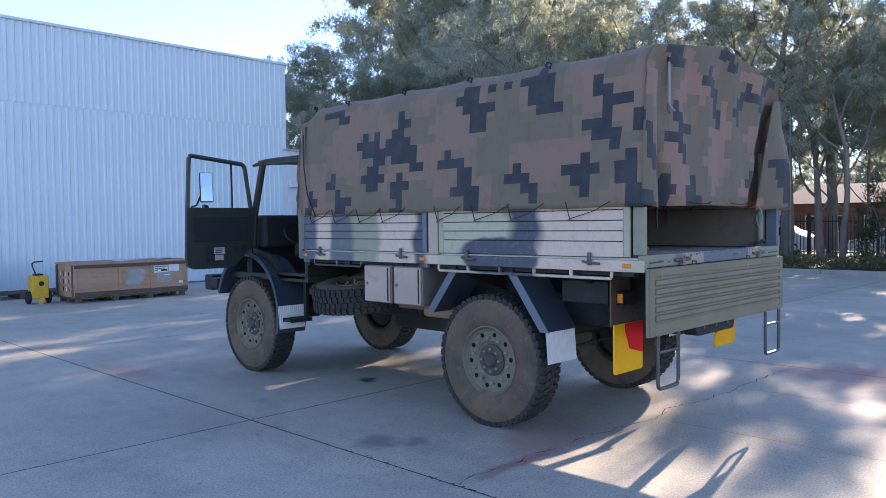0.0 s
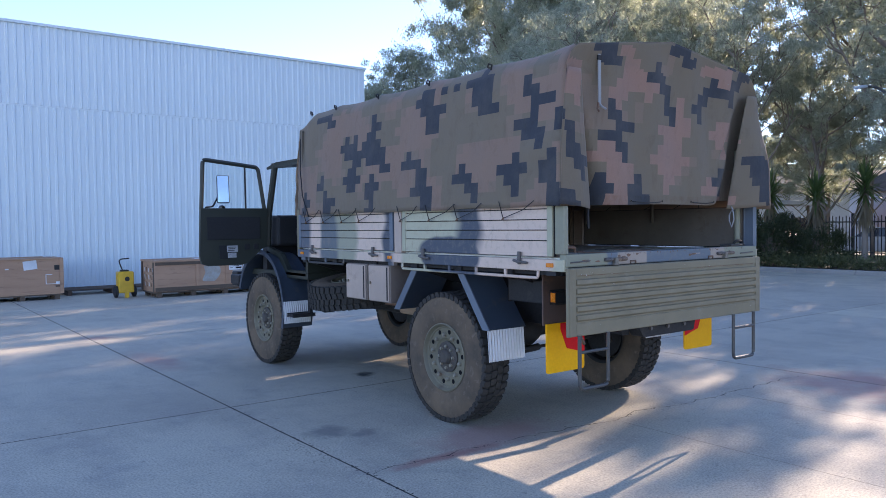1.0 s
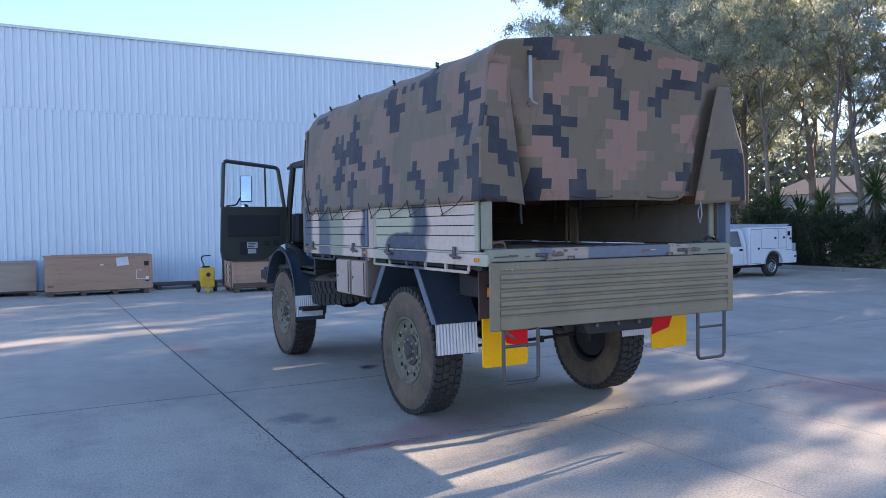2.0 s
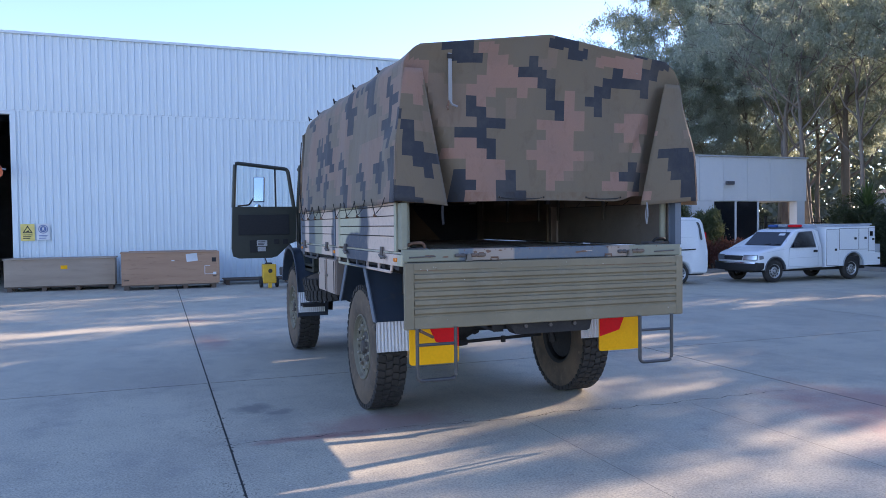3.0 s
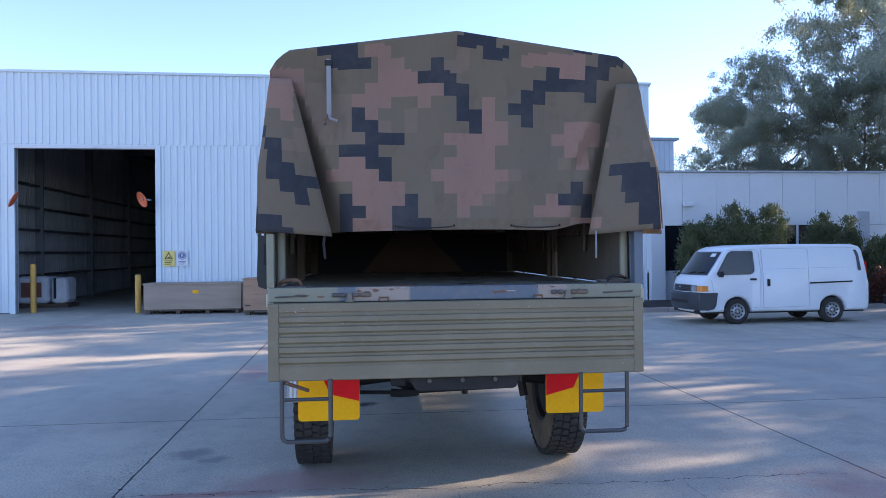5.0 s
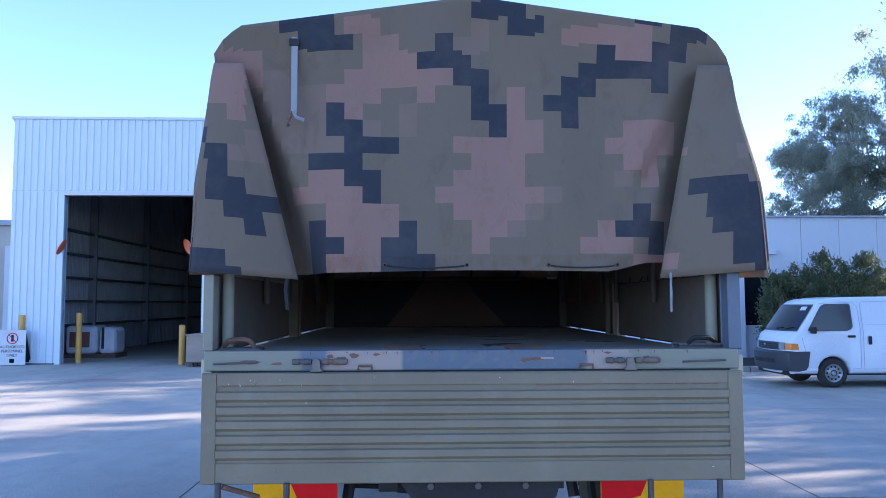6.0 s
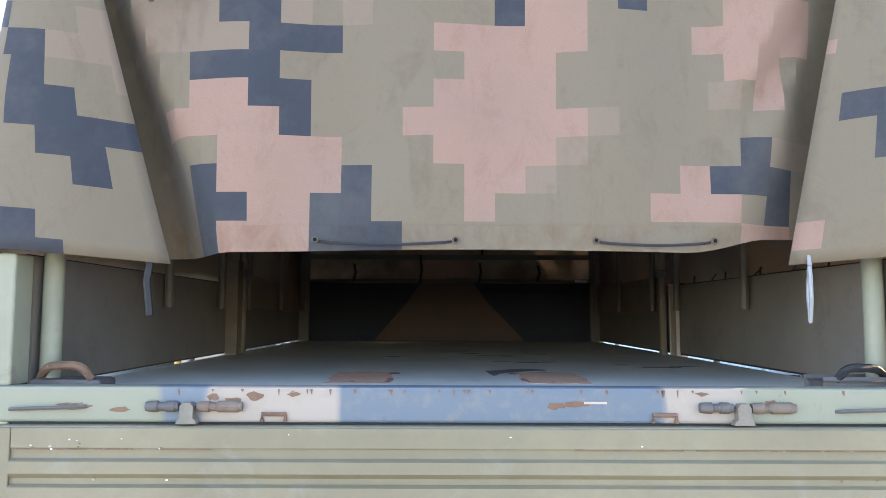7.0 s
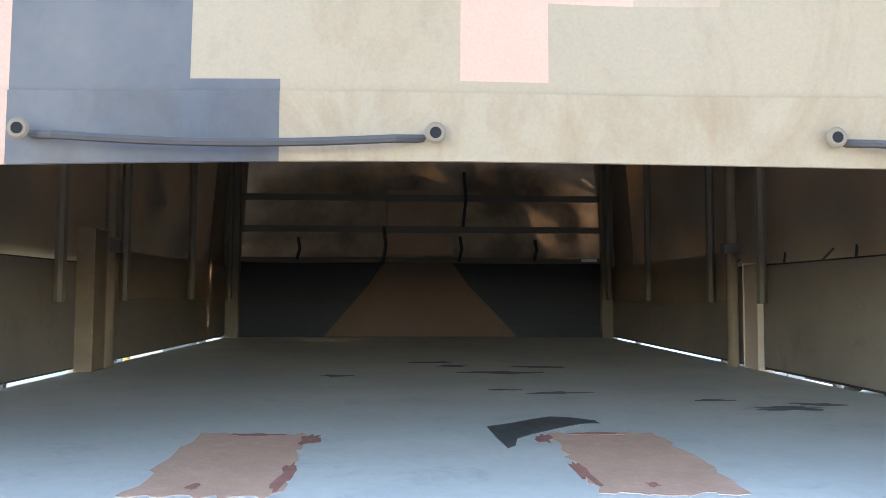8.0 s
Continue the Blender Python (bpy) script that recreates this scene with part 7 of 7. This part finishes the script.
def street_car(x, y, paint, label):
    c = thing("parked_car", label, "car", "cars parked in the street", at=(x, y, -0.02))
    line = [(0.1, 0.25), (0, 0.5), (0.1, 0.75), (1.0, 0.92), (1.6, 1.38), (3.0, 1.42), (3.8, 0.98), (4.3, 0.9), (4.4, 0.45), (4.3, 0.25)]
    bm = shell(line, 0, 1.7, 0.06, 0.2, 0.9)
    part("body", bm, paint, c, smooth=True)
    part("window", side_patch([(1.15, 0.95), (1.68, 1.34), (2.95, 1.38), (3.6, 0.98)], 0, 0.85, 0.2, 0.9, 0.005), "dark_glass", c)
    for wx in (0.85, 3.5):
        road_wheel(c, wx, 0.1, 0.31, 0.2, -1)
    c.rotation_euler = (0, 0, radians(-90))
    return c


street_car(32.2, 14.5, "white_paint", "white sedan parked beyond the fence")
street_car(32.2, 8.6, "white_paint", "white sedan parked beyond the fence")
street_car(32.2, 3.0, "bumper", "dark grey sedan parked beyond the fence")
street_car(32.2, 20.6, "bumper", "dark grey sedan parked beyond the fence")


# ---- crates and yard things ----
def crate(label, x0, x1, y0, y1, z1, face, battens=(), lid=0.03):
    ob = thing("packing_crate", label, "crate", "crates along the shed wall", at=((x0 + x1) / 2, (y0 + y1) / 2, 0))
    w, d = (x1 - x0) / 2, (y1 - y0) / 2
    part("box_side", box(-w, w, -d, d, 0.14, z1 - lid, 0.004), face, ob)
    part("lid", box(-w - 0.03, w + 0.03, -d - 0.03, d + 0.03, z1 - lid, z1, 0.006), face, ob)
    for b in battens:
        part("batten", box(b * w - 0.045, b * w + 0.045, -d - 0.024, -d, 0.15, z1 - lid, 0.004), face, ob)
    pal = part("pallet_deck", box(-w, w, -d, d, 0.105, 0.136), "pallet", ob)
    for k in range(4):
        x = -w + 0.06 + k * (2 * w - 0.24) / 3
        for y in (-d + 0.01, -0.06, d - 0.13):
            part("pallet_block", box(x, x + 0.12, y, y + 0.12, 0.0, 0.105), "pallet", pal)
    return ob


c1 = crate("pale plywood packing crate on a pallet", -6.85, -4.08, 18.1, 19.15, 0.90, "ply_pale")
part("yellow_tag", box(0.0, 0.17, -0.532, -0.525, 0.60, 0.70), "yellow", c1)
c2 = crate("brown plywood packing crate with a white label", -3.88, -1.33, 17.2, 18.3, 1.04, "ply", (0.99,))
lab = part("paper_label", box(0.50, 0.80, -0.562, -0.552, 0.70, 0.92), "paper", c2, "white paper label")
lab.rotation_euler = (0, radians(-6), 0)
part("tape", box(0.9, 1.05, -0.558, -0.551, 0.62, 0.635), "paper", c2)
part("tape", box(0.9, 0.915, -0.558, -0.551, 0.4, 0.62), "paper", c2)
part("stencil_mark", box(0.02, 0.1, -0.556, -0.551, 0.78, 0.81), "paper", c2)
part("side_label", box(1.276, 1.282, -0.3, 0.0, 0.7, 0.85), "black", c2)
part("stock_label", box(1.10, 1.25, -0.556, -0.551, 0.74, 0.86), "black", c2)
part("white_tag", box(1.13, 1.22, -0.556, -0.551, 0.38, 0.45), "paper", c2)
part("tape", box(0.9, 1.18, -0.558, -0.551, 0.39, 0.402), "paper", c2)
part("dent", box(-1.22, -1.08, -0.556, -0.551, 0.26, 0.285), "black", c2)
part("strap_end", box(1.12, 1.27, -0.566, -0.551, 0.32, 0.345), "black", c2)
part("loose_sheet", box(-1.1, 1.0, 0.2, 0.56, 1.041, 1.052), "ply", c2)
c3 = crate("brown plywood crate with framed battens and papers on its lid", 0.50, 3.30, 15.72, 16.82, 0.94, "ply", (-0.98, -0.23, 0.33, 0.97), 0.05)
part("rail", box(-1.4, 1.4, -0.58, -0.552, 0.15, 0.25, 0.004), "pallet", c3)
part("rail", box(-1.4, 1.4, -0.58, -0.552, 0.81, 0.885, 0.004), "pallet", c3)
part("end_post", box(-1.428, -1.402, -0.55, -0.45, 0.15, 0.885, 0.004), "pallet", c3)
part("end_post", box(-1.428, -1.402, 0.45, 0.55, 0.15, 0.885, 0.004), "pallet", c3)
part("faded_marking", prism(rounded([(-0.22, 0.36), (0.14, 0.34), (0.30, 0.55), (0.28, 0.74), (-0.18, 0.76), (-0.10, 0.60)], 0.08), "y", -0.553, -0.5505), "faded", c3, "faded grey stencil marking")
part("faded_marking", prism(rounded([(0.58, 0.40), (0.92, 0.36), (1.02, 0.50), (0.98, 0.66), (0.62, 0.64)], 0.08), "y", -0.553, -0.5505), "faded", c3)
sheet1 = part("paper_label", box(0.52, 0.88, -0.558, -0.552, 0.62, 0.80), "paper", c3, "printed white paper label")
for k, (x0, x1, z) in enumerate(((0.54, 0.86, 0.765), (0.54, 0.80, 0.715), (0.54, 0.62, 0.665), (0.70, 0.86, 0.655))):
    part("print_bar", box(x0, x1, -0.561, -0.558, z, z + (0.014 if k < 3 else 0.04)), "ink", sheet1)
part("paper_label", box(0.90, 1.18, -0.558, -0.552, 0.64, 0.82), "paper", c3)
part("white_tag", box(0.78, 0.93, -0.556, -0.5535, 0.545, 0.57), "paper", c3)
part("white_tag", box(1.17, 1.27, -0.556, -0.552, 0.33, 0.39), "paper", c3)
rr = random.Random(8)
for x, y, turn in ((-0.1, -0.2, 8), (0.25, -0.15, -5), (0.95, -0.3, 14), (1.05, -0.1, -9)):
    p = part("lid_paper", box(-0.2, 0.2, -0.14, 0.14, 0, 0.004), "paper", c3)
    p.matrix_basis = pose(x, y, 0.945 + rr.uniform(0.0, 0.012), rr.uniform(-2, 2), rr.uniform(-2, 2), turn)
for r in range(3):
    for k in range(5):
        y, z = -0.40 + k * 0.17 + rr.uniform(-0.02, 0.02), 0.32 + r * 0.18
        h = rr.uniform(0.05, 0.075)
        part("handling_mark", prism([(y - 0.02, z - h), (y + 0.03, z - h * 0.6), (y + 0.045, z + h), (y - 0.005, z + h * 0.7)], "x", -1.4042, -1.4012), "ink" if k % 2 else "paper", c3)
pallet = thing("empty_pallet", "weathered empty timber pallet against the wall", "pallet", at=(0.1, 18.55, 0))
for k in range(6):
    part("board", box(-1.2, 1.2, -0.5 + k * 0.175, -0.38 + k * 0.175, 0.13, 0.155), "pallet", pallet)
for x in (-1.15, -0.05, 1.05):
    part("bearer", box(x, x + 0.1, -0.5, 0.5, 0.0, 0.128), "pallet", pallet)

jack = thing("battery_trolley", "yellow wheeled power trolley with a black handle", "trolley", at=(0.0, 16.55, 0))
part("housing", box(-0.19, 0.19, -0.14, 0.14, 0.12, 0.66, 0.03), "trolley_yellow", jack, "bright yellow steel housing")
part("foot", box(-0.05, 0.05, -0.2, -0.12, 0.0, 0.14, 0.01), "trolley_yellow", jack)
part("top_cap", box(-0.1, 0.08, -0.1, 0.1, 0.655, 0.70, 0.015), "black", jack)
part("handle", tube(bent([(-0.05, 0, 0.68), (-0.13, 0.02, 0.90), (-0.11, 0.02, 0.97), (0.12, 0.02, 0.985)], 0.06), 0.016), "black", jack)
for x in (-0.22, 0.22):
    w = lathe([(-0.04, 0.0), (-0.04, 0.13), (-0.03, 0.15), (0.03, 0.15), (0.04, 0.13), (0.04, 0.0)], 20)
    bmesh.ops.transform(w, matrix=Matrix.Translation((x, 0.02, 0.15)), verts=w.verts)
    part("wheel", w, "black", jack)
disc = lathe([(0, 0.0), (0, 0.06)], 20)
bmesh.ops.transform(disc, matrix=Matrix.Translation((0.02, -0.143, 0.47)) @ pose(0, 0, 0, 0, 0, 90), verts=disc.verts)
part("badge", disc, "black", jack)


def wall_sign(x, z, w, h, name, label, plate):
    s = thing(name, label, "sign", at=(x, SHED_Y - 0.035, z))
    part("plate", box(-w / 2, w / 2, -0.006, 0.0, -h / 2, h / 2), plate, s)
    return s


s1 = wall_sign(-6.42, 1.62, 0.36, 0.48, "warning_sign", "yellow warning sign with a black triangle", "sign_yellow")
tri = [(-0.13, -0.02), (0.13, -0.02), (0.0, 0.2)]
part("triangle", prism(tri, "y", -0.009, -0.006), "black", s1)
part("triangle_field", prism([(-0.085, 0.005), (0.085, 0.005), (0.0, 0.15)], "y", -0.011, -0.009), "sign_yellow", s1)
part("pictogram", prism([(-0.05, 0.015), (0.05, 0.015), (0.03, 0.06), (-0.01, 0.05)], "y", -0.013, -0.011), "black", s1)
for k in range(3):
    part("text_bar", box(-0.12, 0.12 - 0.03 * k, -0.009, -0.006, -0.08 - 0.05 * k, -0.06 - 0.05 * k), "black", s1)
s2 = wall_sign(-6.02, 1.63, 0.34, 0.48, "mandatory_sign", "white sign with a blue disc", "paper")
d = lathe([(0, 0.0), (0, 0.125)], 28)
bmesh.ops.transform(d, matrix=Matrix.Translation((0, -0.008, 0.08)) @ pose(0, 0, 0, 0, 0, 90), verts=d.verts)
part("disc", d, "blue", s2)
d = lathe([(0, 0.085), (0, 0.105)], 28)
bmesh.ops.transform(d, matrix=Matrix.Translation((0, -0.0105, 0.08)) @ pose(0, 0, 0, 0, 0, 90), verts=d.verts)
part("ring", d, "paper", s2)
part("figure", prism([(-0.045, 0.02), (-0.02, 0.075), (-0.035, 0.11), (0.0, 0.145), (0.035, 0.11), (0.02, 0.075), (0.045, 0.02), (0.0, 0.055)], "y", -0.012, -0.009), "paper", s2)
for k in range(3):
    part("text_bar", box(-0.11, 0.11 - 0.02 * k, -0.009, -0.006, -0.11 - 0.04 * k, -0.095 - 0.04 * k), "blue", s2)


def lettering(text, size, parent, at, material):
    cu = bpy.data.curves.new("lettering", 'FONT')
    cu.body, cu.size, cu.align_x, cu.extrude = text, size, 'CENTER', 0.002
    cu.materials.append(M[material])
    tmp = bpy.data.objects.new("lettering", cu)
    scene.collection.objects.link(tmp)
    me = bpy.data.meshes.new_from_object(tmp.evaluated_get(bpy.context.evaluated_depsgraph_get()))
    bpy.data.objects.remove(tmp)
    ob = new("lettering", me)
    ob.parent = parent
    ob.matrix_basis = Matrix.Translation(at) @ pose(0, 0, 0, 90)
    return ob


board = thing("a_frame_sign", "white standing sign with a red prohibition ring, AUTHORISED PERSONNEL ONLY", "sign", at=(-12.05, 18.9, 0))
part("panel", box(-0.38, 0.38, -0.02, 0.0, 0.02, 1.02, 0.006), "paper", board)
part("back_leg", prism([(0.0, 1.0), (0.02, 1.0), (0.4, 0.0), (0.37, 0.0)], "x", -0.36, 0.36), "black", board)
ringm = [(0.15 * math.cos(k * math.tau / 28), -0.026, 0.78 + 0.15 * math.sin(k * math.tau / 28)) for k in range(28)]
part("ring", tube(ringm, 0.012, closed=True, segments=6), "red", board)
part("bar", tube([(-0.1, -0.026, 0.88), (0.1, -0.026, 0.68)], 0.010, segments=6), "red", board)
part("figure", box(-0.035, 0.035, -0.024, -0.02, 0.69, 0.88), "black", board)
for k, word in enumerate(("AUTHORISED", "PERSONNEL", "ONLY")):
    lettering(word, 0.115, board, (0, -0.022, 0.50 - k * 0.12), "ink")
part("emblem", box(-0.07, 0.07, -0.024, -0.02, 0.08, 0.2, 0.003), "ink", board)

for x, y, h in ((-10.55, 19.75, 1.5), (-11.95, 19.2, 1.45), (-7.22, 18.9, 1.15)):
    b = thing("bollard", "yellow painted steel bollard by the shed door", "bollard", "bollards by the shed door", at=(x, y, 0))
    post = lathe([(0.0, 0.0), (0.0, 0.085), (h - 0.02, 0.085), (h, 0.06), (h, 0.0)], 20)
    bmesh.ops.transform(post, matrix=pose(0, 0, 0, 0, -90, 0), verts=post.verts)
    part("post", post, "post_yellow", b, smooth=True)

for x, face in ((-6.95, 38), (-10.95, 10)):
    mir = thing("convex_mirror", "round convex safety mirror with an orange back", "mirror", "mirrors by the shed door", at=(x, SHED_Y - 0.05, 3.42))
    dish = lathe([(0.05, 0.0), (0.045, 0.10), (0.03, 0.19), (0.0, 0.25), (-0.02, 0.25)], 28)
    bmesh.ops.transform(dish, matrix=Matrix.Translation((-0.16 if x > -8 else 0.16, -0.3, 0.0)) @ pose(0, 0, 0, 0, -32 if x > -8 else 28, 0) @ pose(0, 0, 0, 0, 0, face), verts=dish.verts)
    part("shell", dish, "orange", mir, "orange plastic shell", True)
    part("bracket", tube([(0.0, 0.05, 0), (-0.02, -0.15, 0), (-0.16 if x > -8 else 0.14, -0.28, 0)], 0.025), "trim", mir)

bag = thing("bulk_bags", "white woven bulk bags stacked on a pallet", "sack", at=(-11.2, 22.4, 0))
part("bag", box(-0.75, 0.25, -0.5, 0.5, 0.12, 1.05, 0.12), "paper", bag, "white woven bag")
part("bag", box(0.3, 0.85, -0.45, 0.5, 0.12, 1.0, 0.14), "paper", bag, "white woven bag")
part("printed_panel", box(-0.6, 0.05, -0.51, -0.5, 0.35, 0.85), "brick", bag)
part("sling", box(0.42, 0.5, -0.47, -0.45, 0.3, 1.0), "black", bag)
part("pallet", box(-0.8, 0.9, -0.5, 0.5, 0.0, 0.12), "pallet", bag)
for x, y, h in ((-6.6, 31, 1.8), (-4.8, 33, 1.3), (-8.2, 34, 1.1)):
    carton = thing("stacked_carton", "brown stacked cartons in the dark shed", "carton", at=(x, y, 0))
    part("carton", box(-0.5, 0.5, -0.5, 0.5, 0, h * 0.5, 0.01), "ply", carton)
    part("carton", box(-0.45, 0.48, -0.48, 0.45, h * 0.5, h, 0.01), "ply", carton)

# ---- fittings on the office ----
for x, z in ((18.53, 3.27), (10.25, 3.25)):
    fl = thing("flood_light", "small dark wall flood light", "lamp", at=(x, OF_Y - 0.02, z))
    part("arm", box(-0.03, 0.03, -0.16, 0.0, 0.0, 0.04), "bumper", fl)
    part("housing", box(-0.17, 0.17, -0.28, -0.12, -0.07, 0.07, 0.015), "bumper" if x > 15 else "panel", fl)
notice = thing("wall_box", "white wall box on the office corner", "box", at=(9.2, OF_Y - 0.022, 3.2))
part("case", box(-0.2, 0.2, -0.14, 0.0, -0.14, 0.14, 0.01), "panel", notice)


# ---- pieces of the setting ----
yard = tagged(part("yard_pavement", box(-31.5, 20.4, -24, 20.34, -0.055, -0.0012), "joint"), "large pale grey concrete yard slabs with dark joints", "pavement", kind="structure")
slab_bm = box(-2.868, 2.868, -2.8275, 2.8275, -0.02, 0.0, 0.0025)
slab = part("slab", slab_bm, "concrete", yard)
slab.location = (-2.44 + 2.875, 3.33 + 2.835, 0)
for i in range(-6, 4):
    for j in range(-5, 3):
        if (i, j) != (0, 0):
            s = slab.copy()
            scene.collection.objects.link(s)
            s.location = (-2.44 + 2.875 + 5.75 * i, 3.33 + 2.835 + 5.67 * j, 0)
wide = 0.8
low_sheet = part("cladding_sheet", rib_sheet(wide, 0.04, 5.085), "cladding", shed)
high_sheet = part("cladding_sheet", rib_sheet(wide, 5.125, SHED_TOP - 0.05), "cladding", shed)
low_sheet.location = (DOOR_X1 + 0.12, SHED_Y, 0)
high_sheet.location = (SHED_X0, SHED_Y, 0)
def more(ob, x):
    o = ob.copy()
    scene.collection.objects.link(o)
    o.location = (x, SHED_Y, 0)
for k in range(1, 26):
    more(high_sheet, SHED_X0 + k * wide)
last = part("cladding_sheet", rib_sheet(0.7, 5.125, SHED_TOP - 0.05), "cladding", shed)
last.location = (SHED_X0 + 26 * wide, SHED_Y, 0)
for k in range(1, 19):
    more(low_sheet, DOOR_X1 + 0.12 + k * wide)
last = part("cladding_sheet", rib_sheet(0.6, 0.04, 5.085), "cladding", shed)
last.location = (DOOR_X1 + 0.12 + 19 * wide - 0.02, SHED_Y + 0.002, 0)
more(low_sheet, SHED_X0)
last = part("cladding_sheet", rib_sheet(0.6, 0.04, 5.085), "cladding", shed)
last.location = (SHED_X0 + wide, SHED_Y, 0)
bm = box(0.006, 1.174, -0.035, 0.0, OF_MID + 0.006, OF_TOP - 0.04, 0.004)
fascia = part("fascia_panel", bm, "panel", office)
fascia.location = (8.95, OF_Y + 0.015, 0)
for k in range(1, 12):
    f = fascia.copy()
    scene.collection.objects.link(f)
    f.location = (8.95 + k * 1.18 - (0.41 if k == 11 else 0), OF_Y + 0.015 + (0.002 if k == 11 else 0), 0)

crack = bmesh.new()
rng = random.Random(14)
pts, y = [], 0.76
for k in range(75):
    x = -2.42 + k * 0.075
    y += rng.uniform(-0.036, 0.036) + (0.70 - 0.04 * x - y) * 0.08
    pts.append((x, y, rng.uniform(0.0015, 0.0065) * (1 if rng.random() > 0.3 else 0.15)))
prev = None
for x, y, w in pts:
    pair = (crack.verts.new((x, y - w, 0.0008)), crack.verts.new((x, y + w, 0.0008)))
    if prev:
        crack.faces.new((prev[0], pair[0], pair[1], prev[1]))
    prev = pair
part("crack", crack, "joint", yard, "jagged hairline crack across a slab")

for x, y0, y1 in ((0.046, -2.34, 0.55), (1.765, -2.34, 0.5)):
    part("saw_cut", box(x - 0.0018, x + 0.0018, y0, y1, 0.0, 0.0007), "cut", yard)
chips = bmesh.new()
rng = random.Random(3)
def chip(x, y, r):
    n = 6
    ring = [chips.verts.new((x + r * rng.uniform(0.4, 1.1) * math.cos(k * math.tau / n), y + r * rng.uniform(0.4, 1.1) * math.sin(k * math.tau / n), 0.0012)) for k in range(n)]
    chips.faces.new(ring)
for k in range(420):
    y = -4.5 + 18 * rng.random()
    chip(-2.44 + rng.gauss(0, 0.010), y, rng.uniform(0.004, 0.016))
for k in range(260):
    x = -9 + 18 * rng.random()
    chip(x, 3.33 + rng.gauss(0, 0.008), rng.uniform(0.004, 0.012))
for k in range(260):
    y = -5 + 14 * rng.random()
    chip(3.31 + rng.gauss(0, 0.009), y, rng.uniform(0.004, 0.012))
for k in range(90):
    a = rng.choice(pts)
    chip(a[0] + rng.gauss(0, 0.02), a[1] + rng.gauss(0, 0.012), rng.uniform(0.004, 0.012))
tagged(part("spalled_edges", chips, "joint", yard), kind="stuff")
grit = bmesh.new()
for k in range(700):
    x, y = rng.uniform(-4.5, 5.5), rng.uniform(-4.8, 8)
    if rng.random() < 0.35:
        x = -2.44 + rng.gauss(0, 0.06)
    r = rng.uniform(0.002, 0.007)
    v = [grit.verts.new((x + r * math.cos(q * 2.1), y + r * math.sin(q * 2.1), 0.0)) for q in range(3)] + [grit.verts.new((x, y, r * 0.9))]
    for f in ((0, 1, 3), (1, 2, 3), (2, 0, 3)):
        grit.faces.new([v[i] for i in f])
for k in range(900):
    x, y = -2.47 - abs(rng.gauss(0, 0.09)), rng.uniform(-0.9, 2.1)
    if rng.random() < 0.3:
        x = -2.41 + abs(rng.gauss(0, 0.05))
    r = rng.uniform(0.003, 0.011)
    v = [grit.verts.new((x + r * rng.uniform(0.6, 1.2) * math.cos(q * 2.1), y + r * math.sin(q * 2.1), 0.0)) for q in range(3)] + [grit.verts.new((x, y, r * 0.45))]
    for f in ((0, 1, 3), (1, 2, 3), (2, 0, 3)):
        grit.faces.new([v[i] for i in f])
tagged(part("grit", grit, "grit", yard), kind="stuff")
